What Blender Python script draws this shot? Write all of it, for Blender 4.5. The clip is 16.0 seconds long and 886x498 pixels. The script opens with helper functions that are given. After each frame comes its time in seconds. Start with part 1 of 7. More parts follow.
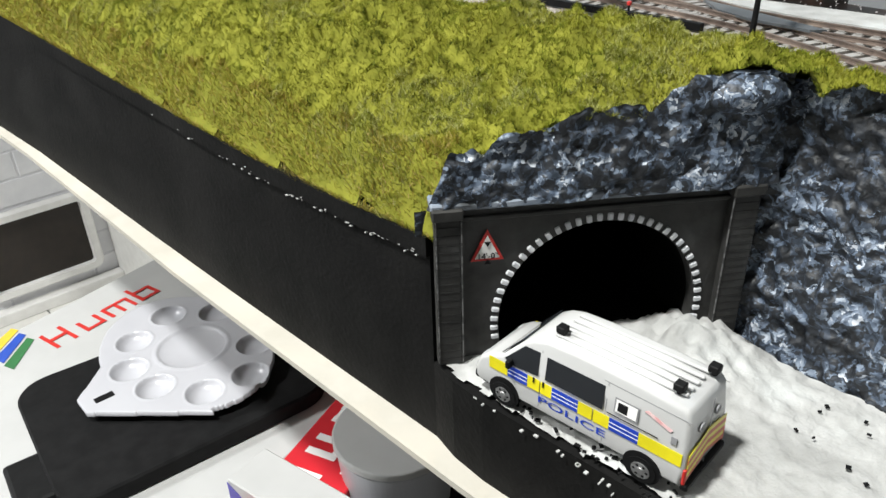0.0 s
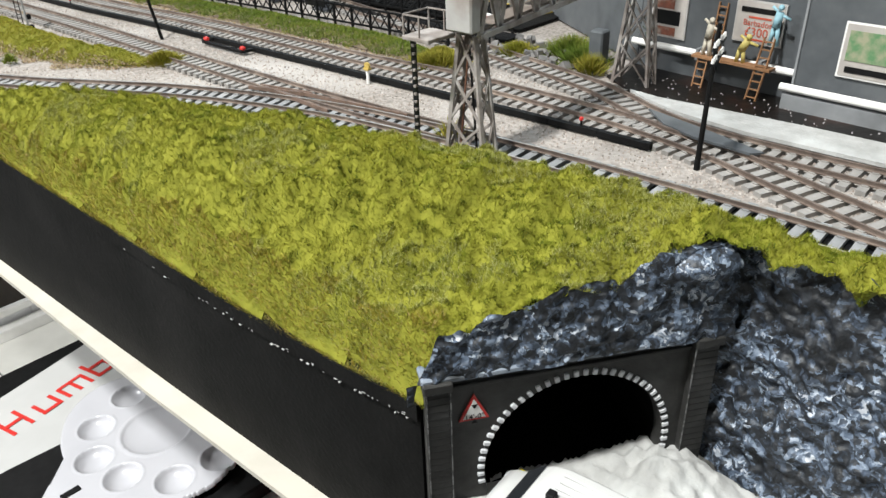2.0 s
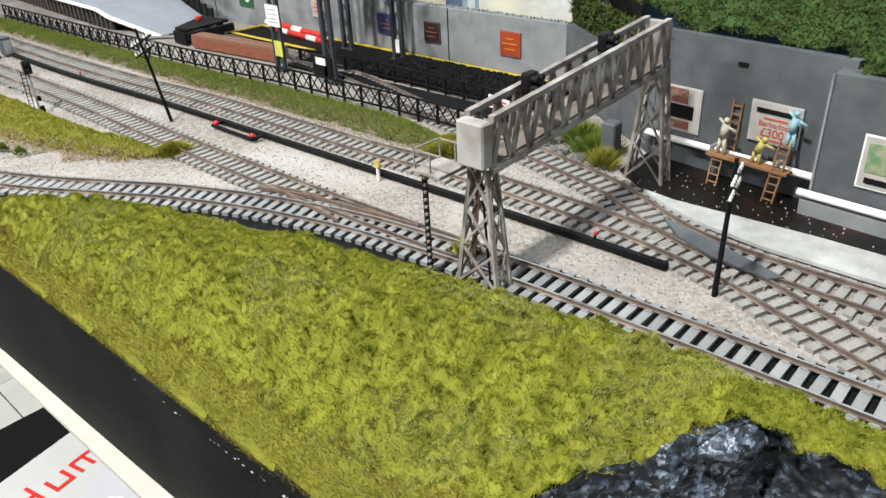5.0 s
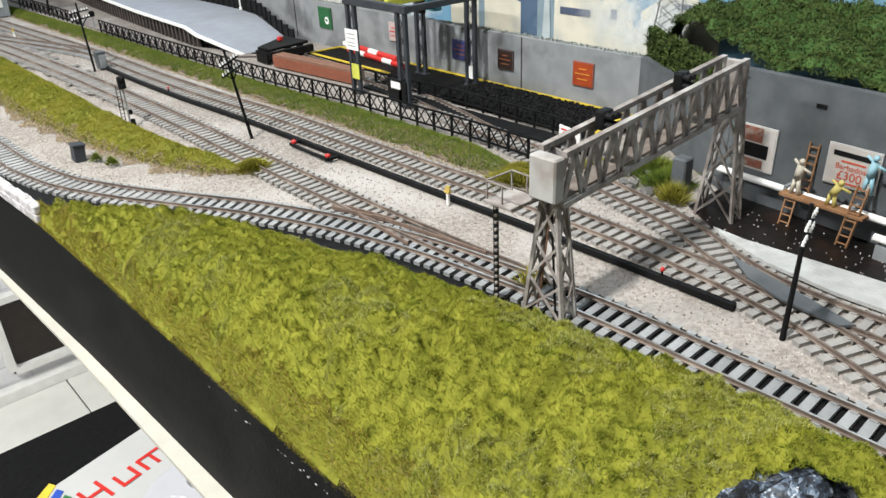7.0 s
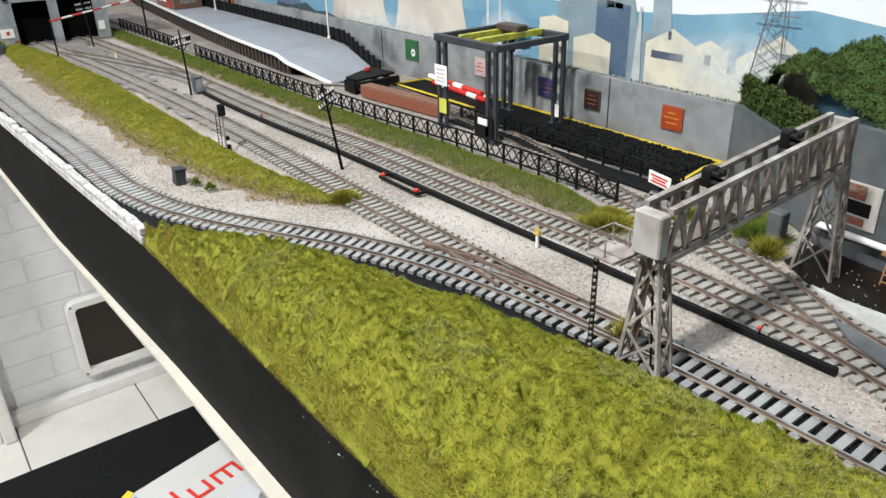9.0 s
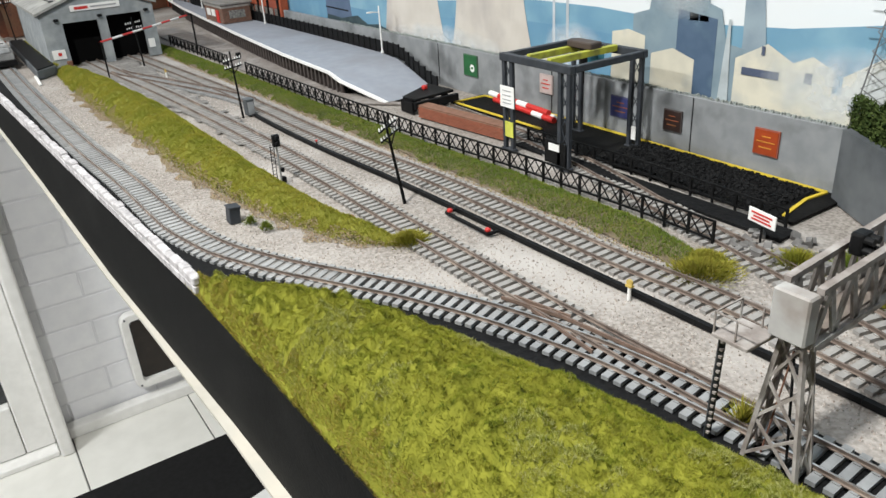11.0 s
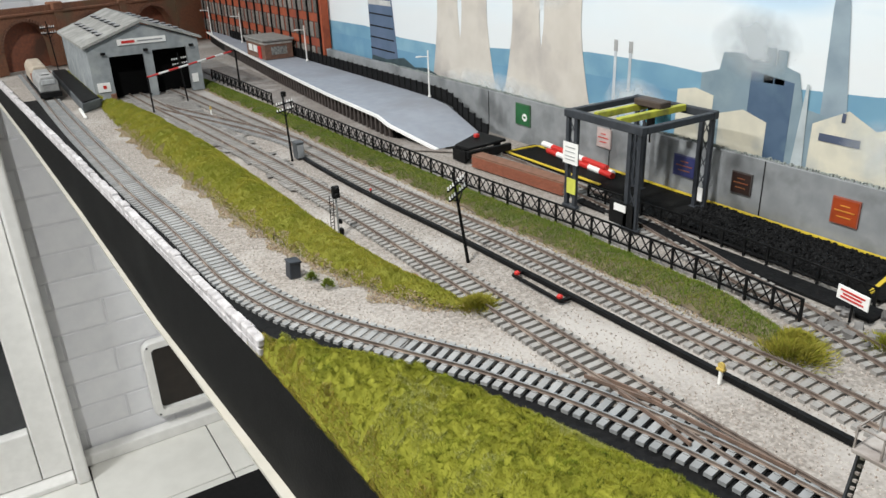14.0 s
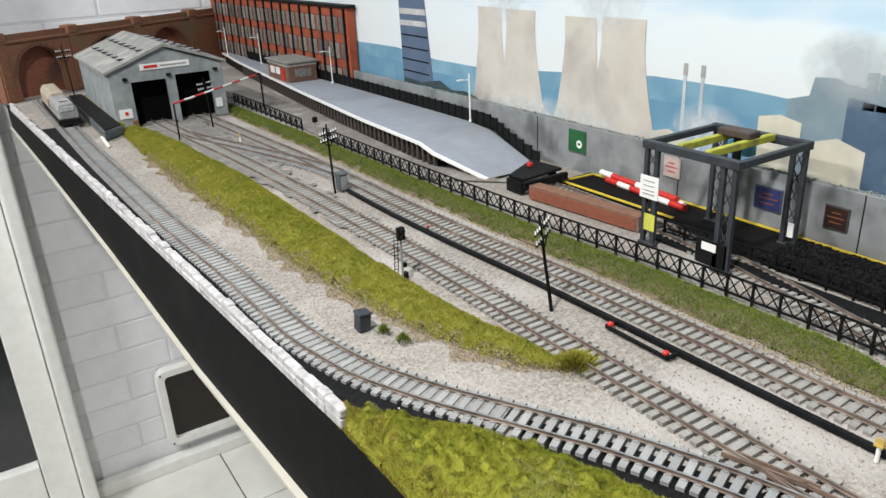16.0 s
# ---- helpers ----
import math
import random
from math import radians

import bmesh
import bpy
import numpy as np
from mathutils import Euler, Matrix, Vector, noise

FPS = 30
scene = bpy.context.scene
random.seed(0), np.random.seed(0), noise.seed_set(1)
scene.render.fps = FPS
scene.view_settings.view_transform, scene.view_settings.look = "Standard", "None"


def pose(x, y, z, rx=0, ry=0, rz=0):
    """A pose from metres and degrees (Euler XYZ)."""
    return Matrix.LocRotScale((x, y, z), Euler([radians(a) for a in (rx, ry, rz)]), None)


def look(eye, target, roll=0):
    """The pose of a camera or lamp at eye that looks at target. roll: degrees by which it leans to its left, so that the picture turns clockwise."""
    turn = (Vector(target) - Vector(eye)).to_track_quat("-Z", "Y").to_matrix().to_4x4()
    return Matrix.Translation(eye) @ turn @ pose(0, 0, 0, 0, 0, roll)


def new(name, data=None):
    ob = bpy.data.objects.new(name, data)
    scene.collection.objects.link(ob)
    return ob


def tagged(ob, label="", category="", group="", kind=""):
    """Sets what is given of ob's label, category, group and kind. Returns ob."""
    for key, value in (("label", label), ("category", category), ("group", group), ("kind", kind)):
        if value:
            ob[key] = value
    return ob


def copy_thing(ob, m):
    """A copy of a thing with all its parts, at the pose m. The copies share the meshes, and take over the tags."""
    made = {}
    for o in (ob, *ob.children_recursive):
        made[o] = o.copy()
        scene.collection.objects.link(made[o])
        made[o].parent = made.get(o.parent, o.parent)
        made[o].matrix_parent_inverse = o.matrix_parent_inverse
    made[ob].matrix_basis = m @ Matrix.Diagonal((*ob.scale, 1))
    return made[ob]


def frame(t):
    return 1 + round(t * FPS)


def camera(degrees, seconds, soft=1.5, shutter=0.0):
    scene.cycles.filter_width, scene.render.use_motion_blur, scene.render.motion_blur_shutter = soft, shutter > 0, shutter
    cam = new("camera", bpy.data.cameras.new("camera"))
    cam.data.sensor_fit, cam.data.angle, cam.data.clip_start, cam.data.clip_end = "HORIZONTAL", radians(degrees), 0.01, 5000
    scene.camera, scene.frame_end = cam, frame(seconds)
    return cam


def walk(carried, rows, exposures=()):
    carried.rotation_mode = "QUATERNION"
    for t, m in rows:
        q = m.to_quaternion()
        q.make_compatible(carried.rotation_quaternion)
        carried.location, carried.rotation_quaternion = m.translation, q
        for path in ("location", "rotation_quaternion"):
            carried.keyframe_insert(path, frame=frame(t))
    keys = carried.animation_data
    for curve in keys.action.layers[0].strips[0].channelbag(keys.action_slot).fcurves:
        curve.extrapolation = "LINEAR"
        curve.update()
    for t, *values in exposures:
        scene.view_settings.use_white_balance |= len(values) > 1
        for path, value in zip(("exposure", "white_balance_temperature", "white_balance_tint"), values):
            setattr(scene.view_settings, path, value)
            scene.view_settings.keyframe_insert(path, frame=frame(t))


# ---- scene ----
cam = camera(61.3, 16.0)
PATH = [
    (0, (0.065, 0.062, 0.085), (1.228, 1.356, -0.903), -1.7),
    (0.5, (0.067, 0.067, 0.092), (1.246, 1.336, -0.906), -1.4),
    (1, (0.067, 0.069, 0.096), (1.261, 1.314, -0.917), -1.4),
    (1.5, (0.067, 0.072, 0.118), (1.3, 1.288, -0.881), -1.3),
    (2, (0.066, 0.082, 0.142), (1.34, 1.262, -0.85), -1.8),
    (2.5, (0.063, 0.09, 0.154), (1.375, 1.228, -0.839), -1.4),
    (3, (0.06, 0.096, 0.174), (1.392, 1.231, -0.794), -1.7),
    (3.2, (0.068, 0.099, 0.178), (1.382, 1.241, -0.805), -2.4),
    (5.3, (0.09, 0.103, 0.191), (1.338, 1.342, -0.762), -2.9),
    (5.5, (0.089, 0.102, 0.193), (1.319, 1.373, -0.74), -2.9),
    (6, (0.089, 0.102, 0.193), (1.28, 1.409, -0.742), -2.3),
    (6.5, (0.087, 0.099, 0.195), (1.272, 1.418, -0.73), -2.3),
    (7, (0.083, 0.102, 0.196), (1.254, 1.436, -0.725), -2.4),
    (7.5, (0.077, 0.106, 0.201), (1.225, 1.479, -0.693), -2.1),
    (8, (0.076, 0.104, 0.201), (1.217, 1.491, -0.68), -1.7),
    (8.5, (0.073, 0.112, 0.206), (1.178, 1.531, -0.669), -1.4),
    (9, (0.068, 0.114, 0.209), (1.139, 1.566, -0.654), -1.6),
    (9.5, (0.068, 0.131, 0.215), (1.131, 1.593, -0.64), -1.5),
    (9.7, (0.07, 0.14, 0.215), (1.115, 1.606, -0.656), -2.1),
    (11.8, (0.089, 0.187, 0.223), (1.04, 1.73, -0.62), -3.2),
    (12, (0.089, 0.193, 0.224), (1.042, 1.737, -0.617), -2.9),
    (12.5, (0.086, 0.201, 0.225), (1.05, 1.742, -0.609), -2.8),
    (13, (0.08, 0.202, 0.227), (1.059, 1.741, -0.594), -2.6),
    (13.5, (0.075, 0.205, 0.229), (1.065, 1.741, -0.585), -2.1),
    (14, (0.068, 0.213, 0.235), (1.032, 1.778, -0.554), -2.2),
    (14.5, (0.062, 0.223, 0.244), (1.021, 1.798, -0.532), -2.0),
    (15, (0.055, 0.237, 0.247), (1.026, 1.819, -0.497), -2.4),
    (15.5, (0.05, 0.263, 0.243), (1.009, 1.848, -0.511), -3.0),
    (16, (0.049, 0.289, 0.241), (1.023, 1.863, -0.516), -2.8),
]
walk(cam, [(t, look(eye, target, roll)) for t, eye, target, roll in PATH],
     exposures=((0.0, 0.0), (3.2, 0.02), (5.5, 0.0), (7.5, -0.05), (9.5, -0.14), (12.0, -0.26), (14.5, -0.32), (16.0, -0.27)))

# ---- world and lights ----
world = bpy.data.worlds.new("room_dark")
scene.world = world
world.use_nodes = True
world.node_tree.nodes["Background"].inputs[0].default_value = (0.6, 0.65, 0.7, 1)
world.node_tree.nodes["Background"].inputs[1].default_value = 0.01
FLOOR_Z, CEIL_Z, END_Y = -1.12, 1.3, 2.24


def lamp(name, eye, target, sx, sy, watts, colour):
    d = bpy.data.lights.new(name, "AREA")
    d.shape, d.size, d.size_y, d.energy, d.color = "RECTANGLE", sx, sy, watts, colour
    ob = new(name, d)
    ob.matrix_world = look(eye, target)
    return ob


LAMPS = ((-0.33, 0.32), (-0.95, 1.50))
lamp("ceiling_lamp_main", (*LAMPS[0], CEIL_Z - 0.07), (*LAMPS[0], 0), 0.10, 0.10, 37, (0.99, 1.0, 0.97))
# Added fill with no known source; it brightens the end wall and floor.
lamp("ceiling_lamp_second", (*LAMPS[1], CEIL_Z - 0.07), (*LAMPS[1], 0), 0.14, 0.40, 46, (0.98, 1.0, 0.99))

# ---- materials ----
MATS = {}


def mat(name, c1, c2=None, scale=60, rough=0.7, metal=0.0, bump=0.2, c3=None, scale3=12, spread=0.0, spec=0.4, lo=0.35, hi=0.65, bscale=None):
    """Noise-mixed paint: c1 to c2 in fine grain, c3 in larger patches, spread: how far pieces differ from each other."""
    if name in MATS:
        return MATS[name]
    m = bpy.data.materials.new(name)
    m.use_nodes = True
    t = m.node_tree
    N, L = t.nodes, t.links
    b = N["Principled BSDF"]
    tc = N.new("ShaderNodeTexCoord")

    def noise_at(sc, detail=5.0):
        n = N.new("ShaderNodeTexNoise")
        n.inputs["Scale"].default_value = sc
        n.inputs["Detail"].default_value = detail
        L.new(tc.outputs["Object"], n.inputs["Vector"])
        return n

    def ramp(src, a, z):
        r = N.new("ShaderNodeMapRange")
        r.inputs["From Min"].default_value, r.inputs["From Max"].default_value = a, z
        L.new(src, r.inputs["Value"])
        return r.outputs["Result"]

    def mix(f, a, c):
        x = N.new("ShaderNodeMix")
        x.data_type = "RGBA"
        if f is None:
            x.inputs[0].default_value = 0.5
        else:
            L.new(f, x.inputs[0])
        for k, v in ((6, a), (7, c)):
            if isinstance(v, tuple):
                x.inputs[k].default_value = (*v, 1)
            else:
                L.new(v, x.inputs[k])
        return x.outputs[2]

    c2 = c2 or tuple(min(1, v * 0.75) for v in c1)
    fine = noise_at(scale)
    col = mix(ramp(fine.outputs["Fac"], lo, hi), c1, c2)
    if c3:
        big = noise_at(scale3, 4.0)
        col = mix(ramp(big.outputs["Fac"], 0.5, 0.68), col, c3)
    if spread:
        info = N.new("ShaderNodeObjectInfo")
        hsv = N.new("ShaderNodeHueSaturation")
        L.new(col, hsv.inputs["Color"])
        r = N.new("ShaderNodeMapRange")
        r.inputs["To Min"].default_value, r.inputs["To Max"].default_value = 1 - spread, 1 + spread
        L.new(info.outputs["Random"], r.inputs["Value"])
        L.new(r.outputs["Result"], hsv.inputs["Value"])
        col = hsv.outputs["Color"]
    L.new(col, b.inputs["Base Color"])
    b.inputs["Roughness"].default_value = rough
    b.inputs["Metallic"].default_value = metal
    b.inputs["Specular IOR Level"].default_value = spec
    if bump:
        bn = N.new("ShaderNodeBump")
        bn.inputs["Strength"].default_value = bump
        bn.inputs["Distance"].default_value = 0.0006
        src = noise_at(bscale or scale * 2, 4.0)
        L.new(src.outputs["Fac"], bn.inputs["Height"])
        L.new(bn.outputs["Normal"], b.inputs["Normal"])
    MATS[name] = m
    return m


def island_mat(name, colours, rough=0.8, patch=None, patch_scale=25):
    """Colour picked at random for each loose piece, shifted in larger patches."""
    m = bpy.data.materials.new(name)
    m.use_nodes = True
    t = m.node_tree
    N, L = t.nodes, t.links
    b = N["Principled BSDF"]
    g = N.new("ShaderNodeNewGeometry")
    r = N.new("ShaderNodeValToRGB")
    while len(r.color_ramp.elements) < len(colours):
        r.color_ramp.elements.new(0.5)
    for i, c in enumerate(colours):
        r.color_ramp.elements[i].position = i / (len(colours) - 1)
        r.color_ramp.elements[i].color = (*c, 1)
    L.new(g.outputs["Random Per Island"], r.inputs["Fac"])
    out = r.outputs["Color"]
    if patch:
        tc = N.new("ShaderNodeTexCoord")
        n = N.new("ShaderNodeTexNoise")
        n.inputs["Scale"].default_value = patch_scale
        L.new(tc.outputs["Object"], n.inputs["Vector"])
        mr = N.new("ShaderNodeMapRange")
        mr.inputs["From Min"].default_value, mr.inputs["From Max"].default_value = 0.42, 0.66
        mr.inputs["To Max"].default_value = 0.75
        L.new(n.outputs["Fac"], mr.inputs["Value"])
        x = N.new("ShaderNodeMix")
        x.data_type = "RGBA"
        L.new(mr.outputs["Result"], x.inputs[0])
        L.new(out, x.inputs[6])
        x.inputs[7].default_value = (*patch, 1)
        out = x.outputs[2]
    L.new(out, b.inputs["Base Color"])
    b.inputs["Roughness"].default_value = rough
    b.inputs["Specular IOR Level"].default_value = 0.25
    MATS[name] = m
    return m


WHITE = mat("white_paint", (0.82, 0.81, 0.79), (0.76, 0.75, 0.73), 40, 0.5, bump=0.15)
BLOCKWALL = mat("painted_block", (0.84, 0.84, 0.86), (0.78, 0.78, 0.81), 25, 0.7, bump=0.6, bscale=60, spread=0.03)
JOINT = mat("painted_joint", (0.74, 0.74, 0.77), (0.68, 0.68, 0.71), 25, 0.8)
TILE = mat("floor_tile", (0.76, 0.75, 0.71), (0.70, 0.69, 0.65), 14, 0.45, bump=0.05, spread=0.03)
GROUT = mat("dark_grout", (0.10, 0.10, 0.10), None, 50, 0.9)
CREAM = mat("cream_board", (0.50, 0.475, 0.42), (0.45, 0.425, 0.37), 60, 0.6, bump=0.3, c3=(0.54, 0.50, 0.43), scale3=30)
BLACKBOARD = mat("black_board", (0.0045, 0.0045, 0.0045), (0.0075, 0.0074, 0.0073), 60, 0.68, bump=0.6, c3=(0.012, 0.0118, 0.0115), scale3=16, spec=0.10, bscale=420)
BALLAST = mat("ballast", (0.37, 0.335, 0.305), (0.20, 0.175, 0.155), 420, 0.9, bump=1.0, c3=(0.42, 0.39, 0.365), scale3=9, bscale=500)
GREYBALLAST = mat("grey_ballast", (0.33, 0.315, 0.30), (0.22, 0.21, 0.20), 420, 0.9, bump=1.0, c3=(0.20, 0.19, 0.18), scale3=17)
SLEEPER = mat("sleeper_grey", (0.27, 0.275, 0.28), (0.21, 0.215, 0.22), 150, 0.85, bump=0.3, c3=(0.30, 0.295, 0.285), scale3=50, spread=0.16)
SLEEPER_MID = mat("sleeper_mid", (0.30, 0.30, 0.30), (0.235, 0.235, 0.235), 150, 0.9, bump=0.3, c3=(0.37, 0.36, 0.34), scale3=60, spread=0.15)
SLEEPER_PALE = mat("sleeper_pale", (0.31, 0.295, 0.28), (0.24, 0.228, 0.215), 150, 0.9, bump=0.4, c3=(0.37, 0.345, 0.32), scale3=60, spread=0.10)
# For unseen walls and ceiling: mid-grey chosen to hold down bounced light.
UNSEEN = mat("unseen_wall_grey", (0.34, 0.34, 0.33), (0.30, 0.30, 0.29), 20, 0.8)
RUSTRAIL = mat("rusty_rail", (0.20, 0.155, 0.13), (0.13, 0.10, 0.085), 220, 0.55, 0.3, 0.2, c3=(0.30, 0.24, 0.20), scale3=40)
STEELRAIL = mat("bright_rail_head", (0.62, 0.58, 0.54), (0.42, 0.36, 0.31), 90, 0.28, 0.9, 0.05)
SNOW = mat("white_plaster", (0.46, 0.46, 0.45), (0.37, 0.37, 0.36), 110, 0.85, bump=1.0, bscale=420, c3=(0.52, 0.53, 0.52), scale3=45)


def dabbed_rock(name):
    """Black rock dry-brushed in small dabs of slate blue and white."""
    m = bpy.data.materials.new(name)
    m.use_nodes = True
    t = m.node_tree
    N, L = t.nodes, t.links
    b = N["Principled BSDF"]
    tc = N.new("ShaderNodeTexCoord")
    wob = N.new("ShaderNodeTexNoise")
    wob.inputs["Scale"].default_value = 240
    wob.inputs["Detail"].default_value = 3
    L.new(tc.outputs["Object"], wob.inputs["Vector"])
    add = N.new("ShaderNodeVectorMath")
    add.operation = "MULTIPLY_ADD"
    add.inputs[1].default_value = (0.008, 0.008, 0.008)
    L.new(wob.outputs["Color"], add.inputs[0])
    L.new(tc.outputs["Object"], add.inputs[2])
    tone = None
    for sc, w in ((300, 0.55), (640, 0.45)):
        v = N.new("ShaderNodeTexVoronoi")
        v.inputs["Scale"].default_value = sc
        L.new(add.outputs[0], v.inputs["Vector"])
        sp = N.new("ShaderNodeSeparateColor")
        L.new(v.outputs["Color"], sp.inputs[0])
        k = N.new("ShaderNodeMath")
        k.operation = "MULTIPLY_ADD"
        k.inputs[1].default_value = w
        k.inputs[2].default_value = 0.0
        L.new(sp.outputs[0], k.inputs[0])
        if tone:
            L.new(tone, k.inputs[2])
        tone = k.outputs[0]
        if sc == 300:
            height = v.outputs["Distance"]
    big = N.new("ShaderNodeTexNoise")
    big.inputs["Scale"].default_value = 42
    big.inputs["Detail"].default_value = 3
    L.new(tc.outputs["Object"], big.inputs["Vector"])
    k = N.new("ShaderNodeMath")
    k.operation = "MULTIPLY_ADD"
    k.inputs[1].default_value = 1.1
    k.inputs[2].default_value = -0.66
    L.new(big.outputs["Fac"], k.inputs[0])
    sm = N.new("ShaderNodeMath")
    L.new(k.outputs[0], sm.inputs[0])
    L.new(tone, sm.inputs[1])
    r = N.new("ShaderNodeValToRGB")
    stops = ((0.0, (0.007, 0.008, 0.010)), (0.36, (0.022, 0.026, 0.033)), (0.50, (0.050, 0.067, 0.097)), (0.62, (0.105, 0.14, 0.20)), (0.76, (0.23, 0.28, 0.35)), (0.90, (0.60, 0.63, 0.68)))
    while len(r.color_ramp.elements) < len(stops):
        r.color_ramp.elements.new(0.5)
    for e, (pos, c) in zip(r.color_ramp.elements, stops):
        e.position, e.color = pos, (*c, 1)
    L.new(sm.outputs[0], r.inputs["Fac"])
    L.new(r.outputs["Color"], b.inputs["Base Color"])
    b.inputs["Roughness"].default_value = 0.55
    bn = N.new("ShaderNodeBump")
    bn.inputs["Strength"].default_value = 0.4
    bn.inputs["Distance"].default_value = 0.0012
    L.new(height, bn.inputs["Height"])
    L.new(bn.outputs["Normal"], b.inputs["Normal"])
    MATS[name] = m
    return m


ROCK = dabbed_rock("blue_rock")
PORTAL = mat("portal_grey", (0.022, 0.022, 0.021), (0.034, 0.033, 0.031), 190, 0.65, bump=0.5, c3=(0.048, 0.048, 0.047), scale3=70)
BLACK = mat("matt_black", (0.005, 0.005, 0.0053), (0.009, 0.009, 0.0094), 100, 0.6, bump=0.15, spec=0.14)
# Near-black colour that stands in for unlit depth in tunnel and shed.
VOID = mat("unlit_inside_black", (0.003, 0.003, 0.003), (0.004, 0.004, 0.004), 60, 0.9, bump=0, spec=0.05)
SOIL = mat("dark_soil", (0.10, 0.075, 0.05), (0.16, 0.13, 0.08), 120, 0.95, bump=0.6)
TURF = mat("turf_base", (0.15, 0.155, 0.012), (0.22, 0.22, 0.022), 160, 0.95, bump=0.8)
GREYWALL = mat("grey_concrete", (0.26, 0.27, 0.28), (0.21, 0.22, 0.23), 60, 0.8, bump=0.25, c3=(0.12, 0.125, 0.13), scale3=22)
# Dark grey, lowered further to take in shade lying on the retaining wall.
DARKWALL = mat("dark_grey_wall", (0.094, 0.102, 0.11), (0.068, 0.075, 0.082), 70, 0.7, bump=0.3, c3=(0.122, 0.13, 0.137), scale3=22)
PLATGREY = mat("platform_grey", (0.30, 0.32, 0.365), (0.27, 0.29, 0.335), 80, 0.8, bump=0.2, c3=(0.25, 0.26, 0.29), scale3=15)
GANTRY = mat("gantry_stone", (0.30, 0.27, 0.25), (0.17, 0.14, 0.125), 130, 0.75, bump=0.4, c3=(0.40, 0.375, 0.355), scale3=60)
DARKSTEEL = mat("dark_steel", (0.024, 0.028, 0.035), (0.038, 0.042, 0.05), 150, 0.55, bump=0.1)
YELLOW = mat("yellow_paint", (0.66, 0.49, 0.04), (0.58, 0.42, 0.04), 90, 0.6)
RED = mat("red_paint", (0.55, 0.03, 0.025), (0.48, 0.025, 0.02), 90, 0.45)
BLUE = mat("blue_paint", (0.03, 0.08, 0.42), (0.025, 0.07, 0.36), 90, 0.4)
BRICK = mat("brick_red", (0.30, 0.10, 0.055), (0.22, 0.075, 0.045), 200, 0.85, bump=0.3, spread=0.12)
BRICKDARK = mat("brick_brown", (0.19, 0.09, 0.055), (0.14, 0.065, 0.045), 200, 0.85, bump=0.3, spread=0.12)
MORTAR = mat("mortar", (0.24, 0.19, 0.15), None, 150, 0.9)
COAL = mat("coal", (0.005, 0.005, 0.0055), (0.011, 0.011, 0.0115), 250, 0.7, bump=0.8, spec=0.13)
WATER = mat("black_channel", (0.006, 0.0055, 0.005), (0.010, 0.008, 0.007), 80, 0.35, bump=0.5, c3=(0.030, 0.014, 0.010), scale3=34, spec=0.25)
WOOD = mat("brown_wood", (0.30, 0.16, 0.08), (0.22, 0.11, 0.05), 200, 0.7)
FIGURE = mat("figure_paint", (0.62, 0.58, 0.50), (0.52, 0.48, 0.42), 300, 0.6)
GREEN = mat("green_paint", (0.03, 0.16, 0.05), (0.03, 0.13, 0.045), 90, 0.6)
GLASS_DARK = mat("dark_glazing", (0.02, 0.022, 0.025), (0.025, 0.027, 0.03), 50, 0.08, bump=0, spec=0.6)
PLASTIC = mat("grey_white_plastic", (0.47, 0.47, 0.50), (0.43, 0.43, 0.46), 20, 0.28, bump=0.02, spec=0.5)

# ---- builders ----


def B():
    return bmesh.new()


def box(bm, c, s, m=None):
    mm = Matrix.Translation(c) @ Matrix.Diagonal((*s, 1))
    bmesh.ops.create_cube(bm, size=1, matrix=(m @ mm) if m else mm)
    return bm


def span(bm, x0, x1, y0, y1, z0, z1):
    return box(bm, ((x0 + x1) / 2, (y0 + y1) / 2, (z0 + z1) / 2), (abs(x1 - x0), abs(y1 - y0), abs(z1 - z0)))


def rod(bm, p, q, r, n=8, r2=None):
    p, q = Vector(p), Vector(q)
    d = q - p
    m = Matrix.Translation((p + q) / 2) @ d.to_track_quat("Z", "Y").to_matrix().to_4x4()
    bmesh.ops.create_cone(bm, cap_ends=True, segments=n, radius1=r, radius2=r if r2 is None else r2, depth=d.length, matrix=m)
    return bm


def bar(bm, p, q, w, h):
    """A straight bar of section w by h from p to q."""
    p, q = Vector(p), Vector(q)
    d = q - p
    m = Matrix.Translation((p + q) / 2) @ d.to_track_quat("Y", "Z").to_matrix().to_4x4()
    bmesh.ops.create_cube(bm, size=1, matrix=m @ Matrix.Diagonal((w, d.length, h, 1)))
    return bm


def ball(bm, c, r, u=10, v=7, sz=(1, 1, 1)):
    bmesh.ops.create_uvsphere(bm, u_segments=u, v_segments=v, radius=r, matrix=Matrix.Translation(c) @ Matrix.Diagonal((*sz, 1)))
    return bm


def prism(bm, pts, off):
    """The polygon pts (3D) pushed along off."""
    a = [bm.verts.new(p) for p in pts]
    b = [bm.verts.new(Vector(p) + Vector(off)) for p in pts]
    n = len(pts)
    bm.faces.new(a)
    bm.faces.new(b[::-1])
    for i in range(n):
        bm.faces.new((a[i], b[i], b[(i + 1) % n], a[(i + 1) % n]))
    bmesh.ops.recalc_face_normals(bm, faces=bm.faces)
    return bm


def soften(bm, w, seg=2):
    bmesh.ops.bevel(bm, geom=list(bm.edges), offset=w, segments=seg, profile=0.5, affect="EDGES", clamp_overlap=True)
    return bm


def move(bm, m):
    bmesh.ops.transform(bm, matrix=m, verts=bm.verts)
    return bm


def mesh_of(bm, name, material, smooth=False):
    d = bpy.data.meshes.new(name)
    bm.to_mesh(d)
    bm.free()
    d.materials.append(material)
    if smooth:
        d.shade_smooth()
    return d


